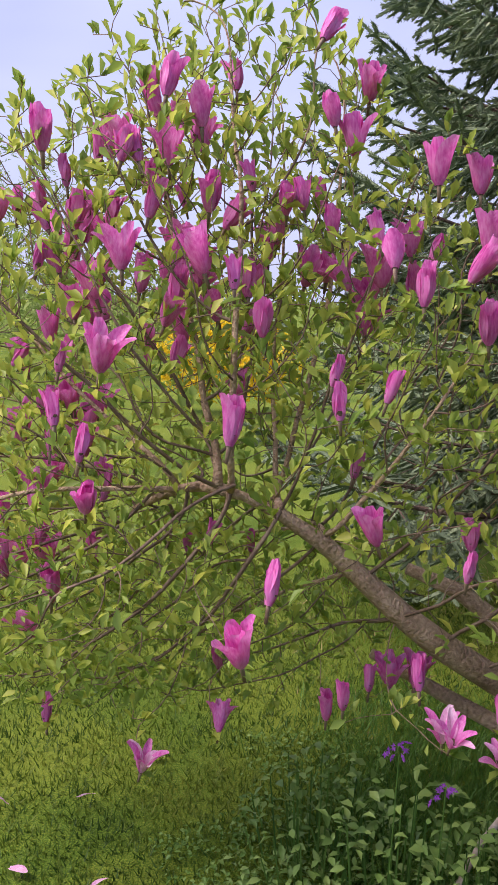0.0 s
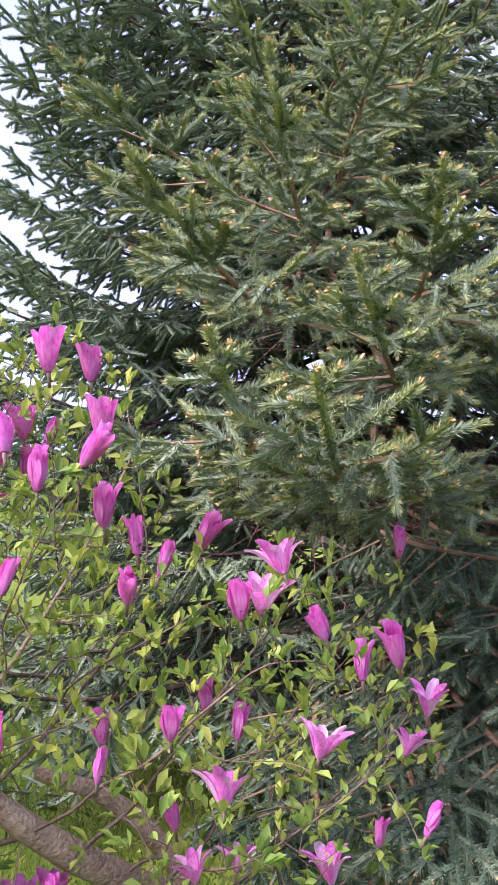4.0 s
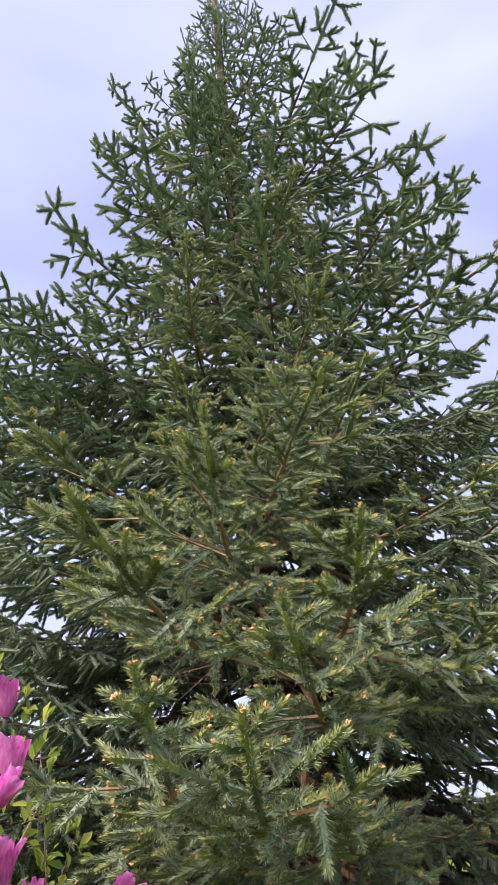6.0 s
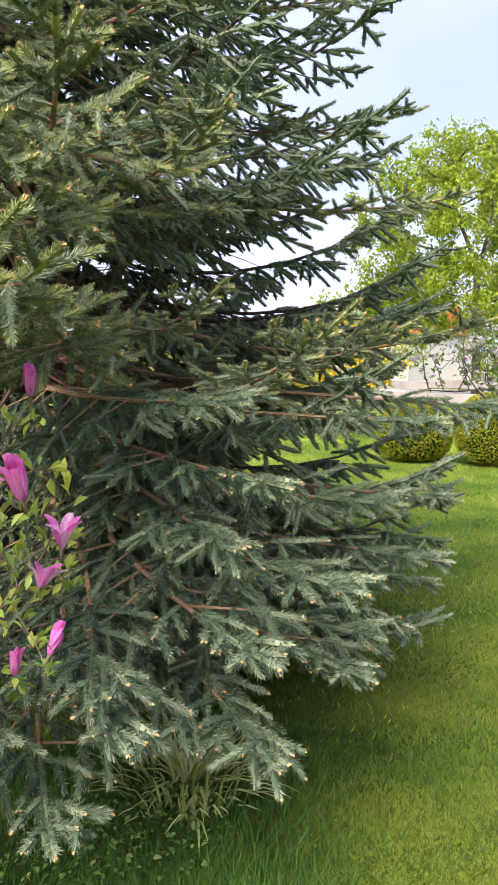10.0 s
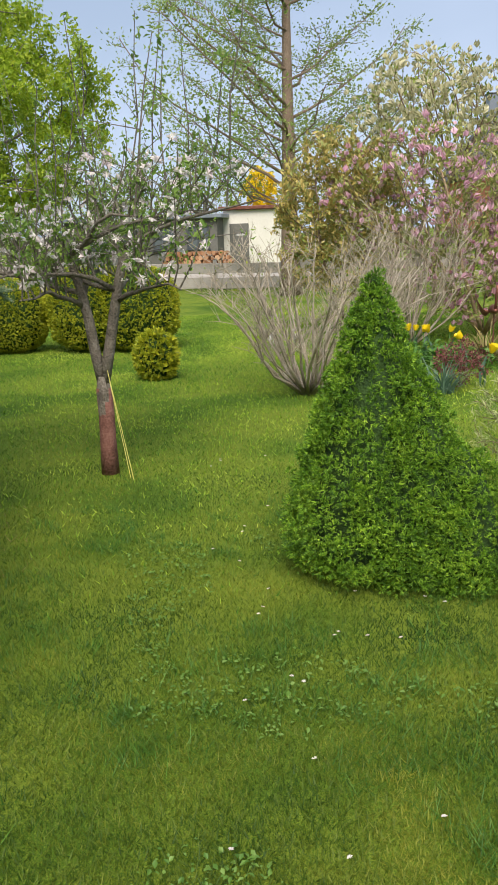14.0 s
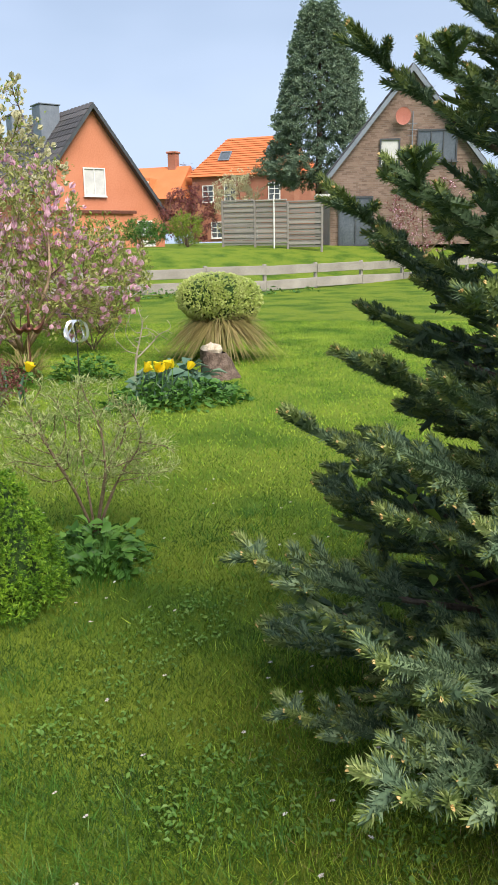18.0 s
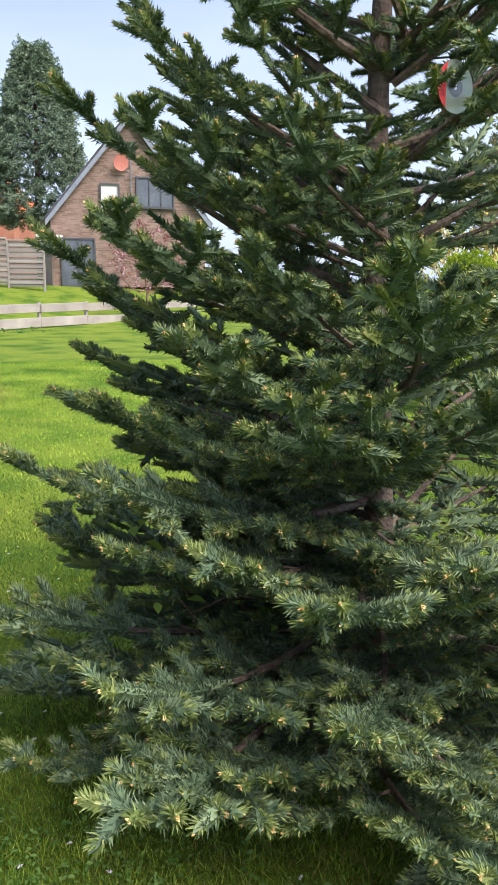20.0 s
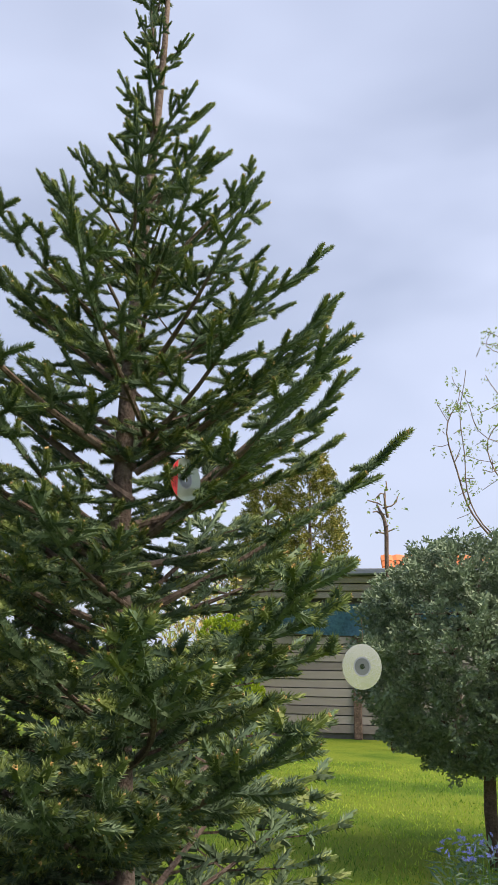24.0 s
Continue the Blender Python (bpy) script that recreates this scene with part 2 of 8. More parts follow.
M["apple_bark"] = ramp_mat("apple_bark", [(0.06, 0.055, 0.045), (0.15, 0.13, 0.105), (0.25, 0.23, 0.19)], 0.85, 8, 70, 0.8)
M["apple_foot"] = ramp_mat("apple_trunk_guard", [(0.09, 0.035, 0.028), (0.19, 0.085, 0.065), (0.27, 0.14, 0.11)], 0.8, 8, 70, 0.5)
M["redwood_bark"] = ramp_mat("redwood_bark", [(0.12, 0.08, 0.055), (0.23, 0.165, 0.12), (0.33, 0.25, 0.19)], 0.85, 1.5, 20, 0.8, wave=(6, 6, 0.7))
M["juniper"] = ramp_mat("juniper_spray", [(0.11, 0.17, 0.105), (0.18, 0.25, 0.155), (0.29, 0.36, 0.22)], 0.55, 1.5, 20, source="island", translucent=0.12)
M["thuja"] = ramp_mat("thuja_spray", [(0.088, 0.119, 0.024), (0.210, 0.224, 0.048), (0.385, 0.308, 0.072)], 0.55, 1.0, 20, source="island", translucent=0.12)
M["far_conifer"] = ramp_mat("far_conifer_spray", [(0.094, 0.142, 0.098), (0.156, 0.223, 0.150), (0.237, 0.311, 0.208)], 0.7, 0.5, 8, source="island", translucent=0.1, spec=0.15)
M["board"] = ramp_mat("weathered_board", [(0.20, 0.18, 0.16), (0.31, 0.285, 0.255), (0.42, 0.385, 0.35)], 0.8, 1.2, 14, 0.3, wave=(2, 2, 30))
M["panel"] = ramp_mat("grey_fence_slat", [(0.20, 0.18, 0.165), (0.29, 0.265, 0.24), (0.38, 0.35, 0.32)], 0.8, 2.0, 14, 0.3, source="object")
M["render_wall"] = ramp_mat("orange_render", [(0.50, 0.18, 0.095), (0.57, 0.215, 0.12), (0.62, 0.25, 0.145)], 0.85, 0.5, 12, 0.2)
M["roof_black"] = ramp_mat("dark_roof_tile", [(0.045, 0.042, 0.045), (0.075, 0.07, 0.072), (0.11, 0.10, 0.10)], 0.55, 1.0, 10, 0.2, source="object")
M["roof_red"] = ramp_mat("red_roof_tile", [(0.50, 0.13, 0.045), (0.62, 0.19, 0.07), (0.70, 0.26, 0.11)], 0.7, 1.0, 10, 0.2, source="object")
M["brick_red"] = ramp_mat("red_brick", [(0.28, 0.10, 0.065), (0.38, 0.155, 0.10), (0.46, 0.23, 0.155)], 0.85, 1.0, 14, 0.3)
M["brick_grey"] = ramp_mat("brown_brick", [(0.15, 0.10, 0.08), (0.24, 0.165, 0.13), (0.31, 0.225, 0.185)], 0.85, 0.7, 14, 0.3, source="island")
M["mortar"] = ramp_mat("mortar", [(0.26, 0.21, 0.18), (0.34, 0.29, 0.25)], 0.9, 3.0, 30, 0.2)
M["white"] = ramp_mat("white_paint", [(0.72, 0.72, 0.70), (0.82, 0.82, 0.80)], 0.5, 3, 30)
M["dark_frame"] = ramp_mat("dark_frame", [(0.045, 0.05, 0.06), (0.08, 0.09, 0.10)], 0.5, 3, 30)
M["zinc"] = ramp_mat("zinc_sheet", [(0.16, 0.19, 0.23), (0.24, 0.27, 0.31)], 0.5, 2, 12, metal=0.3)
M["grey_wall"] = ramp_mat("dark_shed_wall", [(0.10, 0.10, 0.095), (0.17, 0.165, 0.15)], 0.85, 1, 12, 0.3)
M["pale_wall"] = ramp_mat("pale_render", [(0.60, 0.58, 0.53), (0.70, 0.68, 0.63)], 0.85, 1, 12, 0.2)
M["log"] = ramp_mat("cut_log", [(0.22, 0.10, 0.05), (0.38, 0.20, 0.10), (0.50, 0.33, 0.20)], 0.85, 4, 40, 0.3, source="object")
M["tarp"] = ramp_mat("blue_tarpaulin", [(0.012, 0.055, 0.085), (0.025, 0.095, 0.14), (0.045, 0.14, 0.19)], 0.5, 2.5, 20, 0.4)
M["copper"] = ramp_mat("rusty_copper", [(0.09, 0.032, 0.026), (0.19, 0.075, 0.055), (0.28, 0.13, 0.09)], 0.5, 8, 60, 0.3, metal=0.5)
M["dish"] = ramp_mat("faded_red_paint", [(0.42, 0.14, 0.11), (0.52, 0.20, 0.16)], 0.5, 3, 30)
M["chrome"] = ramp_mat("silver_ribbon", [(0.62, 0.64, 0.66), (0.80, 0.81, 0.83)], 0.25, 8, 60, metal=0.7)
M["black_metal"] = ramp_mat("black_metal", [(0.02, 0.02, 0.02), (0.04, 0.04, 0.04)], 0.5, 8, 60)
M["stump"] = ramp_mat("stump_bark", [(0.05, 0.035, 0.028), (0.13, 0.09, 0.07), (0.22, 0.165, 0.13)], 0.9, 14, 60, 1.0)
M["stump_top"] = ramp_mat("stump_cut", [(0.36, 0.28, 0.20), (0.55, 0.46, 0.36), (0.66, 0.58, 0.48)], 0.85, 20, 80, 0.5)
M["disc"] = ramp_mat("disc_mirror", [(0.62, 0.62, 0.60), (0.74, 0.74, 0.71)], 0.18, 4, 20, metal=0.9)
M["disc_red"] = ramp_mat("disc_red_print", [(0.50, 0.03, 0.035), (0.60, 0.05, 0.05)], 0.4, 4, 20)
M["disc_ink"] = ramp_mat("disc_ink", [(0.06, 0.01, 0.01), (0.08, 0.015, 0.015)], 0.4, 4, 20)
M["disc_green"] = ramp_mat("disc_print", [(0.22, 0.29, 0.24), (0.34, 0.40, 0.34)], 0.3, 14, 20, metal=0.5)
M["glassy"] = ramp_mat("window_glass", [(0.06, 0.075, 0.09), (0.12, 0.14, 0.16)], 0.08, 2, 10, spec=0.8)
M["curtain"] = ramp_mat("net_curtain", [(0.45, 0.45, 0.45), (0.68, 0.68, 0.66)], 0.8, 2, 10, wave=(8, 8, 1))
M["yellow_rope"] = ramp_mat("yellow_cord", [(0.62, 0.55, 0.12), (0.72, 0.66, 0.22)], 0.6, 8, 60)
M["gravel"] = ramp_mat("gravel", [(0.30, 0.27, 0.23), (0.42, 0.38, 0.33), (0.50, 0.47, 0.43)], 0.9, 2, 50, 0.5)


# ---- mesh tools: arrays of vertices and triangles ----
def join(pieces):
    pieces = [p for p in pieces if len(p[0])]
    if not pieces:
        return np.zeros((0, 3)), np.zeros((0, 3), int)
    offs = np.cumsum([0] + [len(p[0]) for p in pieces[:-1]])
    return np.vstack([p[0] for p in pieces]), np.vstack([p[1] + o for p, o in zip(pieces, offs)])


def mesh_of(name, geo, smooth=False):
    v, f = np.asarray(geo[0], np.float32), np.asarray(geo[1], np.int32)
    me = bpy.data.meshes.new(name)
    me.vertices.add(len(v))
    me.vertices.foreach_set("co", v.ravel())
    me.loops.add(3 * len(f))
    me.loops.foreach_set("vertex_index", f.ravel())
    me.polygons.add(len(f))
    me.polygons.foreach_set("loop_start", np.arange(0, 3 * len(f), 3, dtype=np.int32))
    me.polygons.foreach_set("use_smooth", np.full(len(f), smooth))
    me.update(calc_edges=True)
    return me


def part(name, geo, material, parent=None, label="", m=None, smooth=False, kind=""):
    """Links geometry (arrays, a bmesh or a ready mesh) as one mesh object under its parent."""
    if isinstance(geo, bmesh.types.BMesh):
        me = bpy.data.meshes.new(name)
        geo.to_mesh(me)
        geo.free()
    elif isinstance(geo, bpy.types.Mesh):
        me = geo
    else:
        me = mesh_of(name, geo, smooth)
    if not me.materials:
        me.materials.append(material)
    ob = new(name, me)
    ob.parent = parent
    if m is not None:
        ob.matrix_basis = m
    return tagged(ob, label=label, kind=kind)


def thing(name, label, category, at=(0, 0, 0), turn=0.0, group="", kind=""):
    ob = new(name)
    ob.empty_display_size = 0.1
    ob.matrix_basis = pose(*at, 0, 0, turn)
    return tagged(ob, label, category, group, kind)


def unit(v):
    v = np.asarray(v, float)
    return v / (np.linalg.norm(v, axis=-1, keepdims=True) + 1e-12)


def tube(points, radii, sides=5, cap=True):
    p = np.asarray(points, float)
    r = np.broadcast_to(np.asarray(radii, float), (len(p),))
    d = unit(np.gradient(p, axis=0))
    ref = np.where(np.abs(d[:, 2:]) > 0.9, [[1.0, 0, 0]], [[0, 0, 1.0]])
    a = unit(np.cross(d, ref))
    for i in range(1, len(a)):
        if (a[i] * a[i - 1]).sum() < 0:
            a[i] = -a[i]
    b = np.cross(d, a)
    ang = np.linspace(0, 2 * np.pi, sides, endpoint=False)
    v = (p[:, None] + r[:, None, None] * (a[:, None] * np.cos(ang)[:, None] + b[:, None] * np.sin(ang)[:, None])).reshape(-1, 3)
    f = []
    for i in range(len(p) - 1):
        for j in range(sides):
            q, k = i * sides, (j + 1) % sides
            f += [(q + j, q + k, q + sides + k), (q + j, q + sides + k, q + sides + j)]
    if cap:
        for base in (0, (len(p) - 1) * sides):
            f += [(base, base + j, base + j + 1) if base else (base, base + j + 1, base + j) for j in range(1, sides - 1)]
    return v, np.array(f)


def box(x0, x1, y0, y1, z0, z1):
    v = np.array([(x, y, z) for z in (z0, z1) for y in (y0, y1) for x in (x0, x1)], float)
    q = [(0, 2, 3, 1), (4, 5, 7, 6), (0, 1, 5, 4), (2, 6, 7, 3), (0, 4, 6, 2), (1, 3, 7, 5)]
    return v, np.array([t for a, b, c, d in q for t in ((a, b, c), (a, c, d))])


def bevelled(x0, x1, y0, y1, z0, z1, w=0.01):
    bm = bmesh.new()
    bmesh.ops.create_cube(bm, size=1, matrix=Matrix.LocRotScale(((x0 + x1) / 2, (y0 + y1) / 2, (z0 + z1) / 2), None, (x1 - x0, y1 - y0, z1 - z0)))
    bmesh.ops.bevel(bm, geom=bm.edges[:], offset=w, segments=1, affect="EDGES")
    return bm


def placed(geo, at=(0, 0, 0), turn=None, scale=1.0):
    v = np.asarray(geo[0]) * scale
    if turn is not None:
        v = v @ np.array(turn).T
    return v + np.asarray(at), geo[1]


def frames(d, spin, up=(0, 0, 1)):
    """Turns whose x axis is d, rolled by spin from an upward z."""
    d = unit(d)
    y = np.cross(np.asarray(up, float), d)
    y = unit(np.where(np.linalg.norm(y, axis=-1, keepdims=True) < 1e-3, [[0.0, 1, 0]], y))
    z = np.cross(d, y)
    c, s = np.cos(spin)[:, None], np.sin(spin)[:, None]
    return np.stack([d, c * y + s * z, c * z - s * y], -1)


def scatter(templates, at, turns, scales, rng):
    """One joined mesh of templates set at places, turns (n,3,3) and scales."""
    pick = rng.integers(0, len(templates), len(at))
    out = []
    for k, (v, f) in enumerate(templates):
        ids = np.nonzero(pick == k)[0]
        if not len(ids):
            continue
        w = np.einsum("nij,vj->nvi", turns[ids], v) * np.reshape(np.broadcast_to(scales, (len(at),))[ids], (-1, 1, 1)) + at[ids][:, None]
        out.append((w.reshape(-1, 3), (f[None] + (np.arange(len(ids)) * len(v))[:, None, None]).reshape(-1, 3)))
    return join(out)


def leaf(length=1.0, width=0.45, fold=0.12, bend=0.15, point=1.0, stalk=0.08):
    """A pointed leaf along +x, folded on its midrib and bent down."""
    xs = np.array([0.0, 0.28, 0.62, 1.0])
    ws = np.array([0.03, 0.62, 1.0, 0.0]) * width / 2
    v, f = [(-stalk, 0, 0)], []
    for x, w in zip(xs, ws):
        z = -bend * x * x
        v += [(x, -w, z + fold * w * 2), (x, 0, z), (x, w, z + fold * w * 2)]
    v = np.array(v) * length
    for i in range(3):
        a = 1 + 3 * i
        for k in (0, 1):
            q = (a + k, a + k + 1, a + k + 4, a + k + 3)
            f += [(q[0], q[3], q[2]), (q[0], q[2], q[1])] if i < 2 else [(q[0], q[3] if k == 1 else q[2], q[1])]
    f.append((0, 1, 2)), f.append((0, 2, 3))
    return v, np.array(f)


def simple_leaf(length=1.0, width=0.5, fold=0.15):
    v = np.array([(0, 0, 0), (0.45, -width / 2, fold), (0.5, 0, 0), (0.45, width / 2, fold), (1, 0, -0.08)]) * length
    return v, np.array([(0, 1, 2), (0, 2, 3), (1, 4, 2), (2, 4, 3)])


def petal(length=1.0, width=0.4, lean=10.0, curl=20.0, base=0.06, cup=0.35, rows=6, swell=75.0):
    """A spoon-shaped petal that rises along +z from the flower's axis, leaning outwards along +x."""
    v, x, z = [], base * 0.3, 0.0
    for i in range(rows):
        u = i / (rows - 1)
        a = radians(lean + curl * u * u + swell * (0.4 - u) * (u < 0.4))
        if i:
            x, z = x + math.sin(a) * length / (rows - 1), z + math.cos(a) * length / (rows - 1)
        w = width / 2 * (0.36 + 0.64 * math.sin(min(1, u * 1.7) * math.pi / 2)) * (1 if u < 0.72 else math.cos((u - 0.72) / 0.28 * 1.2) ** 0.8)
        for k in (-1, -0.5, 0, 0.5, 1):
            v.append((x - cup * w * abs(k) ** 2, k * w, z + 0.02 * length * abs(k)))
    f = []
    for i in range(rows - 1):
        for k in range(4):
            q = i * 5 + k
            f += [(q, q + 1, q + 6), (q, q + 6, q + 5)]
    return np.array(v), np.array(f)


def turned_z(geo, degrees):
    c, s = math.cos(radians(degrees)), math.sin(radians(degrees))
    return np.asarray(geo[0]) @ np.array([(c, s, 0), (-s, c, 0), (0, 0, 1)]), geo[1]


def grow(start, targets, step=0.08, reach=0.6, kill=0.12, rounds=140, trunk=None, pull=(0, 0, 0.05), forks=0):
    """Branches that grow from a trunk towards target points. Returns nodes and their parents."""
    nodes = [np.asarray(p, float) for p in (trunk if trunk is not None else [start])]
    parent = [i - 1 for i in range(len(nodes))]
    for k in range(forks):
        parent[len(nodes) - 3 * (k + 1)] = 0
    left = np.asarray(targets, float)
    near = np.full(len(left), 1e9)
    who = np.zeros(len(left), int)
    fresh = list(range(len(nodes)))
    tried = {}
    for _ in range(rounds):
        if not len(left):
            break
        for i in fresh:
            d = np.linalg.norm(left - nodes[i], axis=1)
            better = d < near
            near[better], who[better] = d[better], i
        fresh = []
        keep = near > kill
        left, near, who = left[keep], near[keep], who[keep]
        act = near < reach
        if not act.any():
            if not len(left):
                break
            act = near <= near.min() + 1e-9
        for i in np.unique(who[act]):
            d = unit(left[act & (who == i)] - nodes[i]).sum(0) + np.asarray(pull)
            p = nodes[i] + unit(d) * step
            key = (int(i), tuple(np.round(p, 4)))
            if key in tried:
                own = np.nonzero(act & (who == i))[0]
                goal = left[own[near[own].argmin()]]
                p = nodes[i] + unit(goal - nodes[i]) * min(step, near[own].min())
                key = (int(i), tuple(np.round(p, 4)))
                if key in tried:
                    continue
            tried[key] = 1
            nodes.append(p), parent.append(int(i)), fresh.append(len(nodes) - 1)
        if not fresh:
            break
    return np.array(nodes), np.array(parent)


def thickness(parent, tip=0.0025, power=2.3):
    n = len(parent)
    acc, kids = np.zeros(n), np.zeros(n, int)
    for i in range(n - 1, -1, -1):
        if kids[i] == 0:
            acc[i] = tip ** power
        if parent[i] >= 0:
            acc[parent[i]] += acc[i] * 1.0 + (tip * 0.12) ** power
            kids[parent[i]] += 1
    return acc ** (1 / power), kids


def chains(nodes, parent, radius):
    """Polylines of nodes, each following the thickest child."""
    best = {}
    for i, p in enumerate(parent):
        if p >= 0 and (p not in best or radius[i] > radius[best[p]]):
            best[p] = i
    out = []
    for i, p in enumerate(parent):
        if p < 0 or best[p] != i:
            line = [p, i] if p >= 0 else [i]
            while line[-1] in best:
                line.append(best[line[-1]])
            if len(line) > 1:
                out.append(line)
    return out


def smooth_line(p, passes=2):
    p = np.array(p)
    for _ in range(passes):
        if len(p) > 2:
            q = p.copy()
            q[1:-1] = (p[:-2] + 2 * p[1:-1] + p[2:]) / 4
            p = q
    return p


def wood(parent_ob, nodes, parent, radius, material, twig_material, limb_from, limb_name="limb", sides=6):
    """Thick chains become limbs of their own, thin ones one mesh of twigs."""
    twigs = []
    for line in chains(nodes, parent, radius):
        r = radius[line].copy()
        r[0] = min(r[0], r[1] * 1.25)
        geo_pts = smooth_line(nodes[line])
        if r.max() >= limb_from:
            part(limb_name, tube(geo_pts, r, sides + 2), material, parent_ob, smooth=True)
        else:
            twigs.append(tube(geo_pts, r, 3 if r.max() < limb_from * 0.5 else 4, cap=False))
    if twigs:
        part("twig_tangle", join(twigs), twig_material, parent_ob, smooth=True, kind="stuff")


def blob_points(n, centre, radii, rng, shell=0.0):
    d = unit(rng.normal(size=(n, 3)))
    r = rng.uniform(shell ** 3, 1, n) ** (1 / 3)
    return np.asarray(centre) + d * r[:, None] * np.asarray(radii)


def ground_z(x, y):
    """The lawn is level and climbs a bank behind the low fence."""
    sx = np.clip((np.asarray(x, float) - 24.5) / 10.0, 0, 1)
    sy = np.clip((2.0 - np.asarray(y, float)) / 9.0, 0, 1)
    return 1.32 * sx * sx * (3 - 2 * sx) * sy * sy * (3 - 2 * sy) + 0.0


def on(x, y):
    return float(ground_z(x, y))

# ---- ground ----
def build_ground():
    xs = np.concatenate([[-1200, -300, -90, -40], np.linspace(-20, 60, 81), [75, 110, 200, 500, 1500]])
    ys = np.concatenate([[-1200, -300, -120, -70, -45], np.linspace(-36, 30, 67), [45, 80, 200, 500, 1500]])
    gx, gy = np.meshgrid(xs, ys, indexing="ij")
    v = np.stack([gx, gy, ground_z(gx, gy)], -1).reshape(-1, 3)
    i, j = np.meshgrid(np.arange(len(xs) - 1), np.arange(len(ys) - 1), indexing="ij")
    a = (i * len(ys) + j).ravel()
    b, c, d = a + len(ys), a + len(ys) + 1, a + 1
    f = np.vstack([np.stack([a, b, c], -1), np.stack([a, c, d], -1)])
    ob = part("ground", (v, f), M["lawn"], smooth=True, kind="structure")
    tagged(ob, "mown green lawn with yellow mossy patches, rising to a bank", "lawn")


build_ground()


def blades(n, region, rng, height, width, lean=0.5):
    """Thin grass blades at points that region(rng, n) gives."""
    p = region(rng, n)
    z = ground_z(p[:, 0], p[:, 1])
    a = rng.uniform(0, 2 * np.pi, n)
    h = height * rng.uniform(0.45, 1.25, n)
    side = np.stack([np.cos(a), np.sin(a), 0 * a], -1) * (width * rng.uniform(0.6, 1.2, n) / 2)[:, None]
    b = rng.uniform(0, 2 * np.pi, n)
    lean_v = np.stack([np.cos(b), np.sin(b), 0 * b], -1) * (h * lean * rng.uniform(0.1, 1.3, n))[:, None]
    base = np.stack([p[:, 0], p[:, 1], z - 0.004], -1)
    tip = base + lean_v + np.stack([0 * h, 0 * h, h * 0.9], -1)
    v = np.stack([base - side, base + side, tip], 1).reshape(-1, 3)
    f = np.arange(len(v)).reshape(-1, 3)
    return v, f


def fan(az0, az1, r0, r1, cx=0.2, cy=-0.2, power=1.0):
    def region(rng, n):
        a = np.radians(rng.uniform(az0, az1, n))
        r = r0 + (r1 - r0) * rng.uniform(0, 1, n) ** power
        return np.stack([cx + r * np.sin(a), cy + r * np.cos(a)], -1)
    return region

# ---- conifers ----
def sideways(d):
    """Two unit vectors across each direction: one level, one upwards."""
    y = unit(np.cross([[0.0, 0.02, 1]], d) + 1e-6)
    return y, np.cross(d, y)


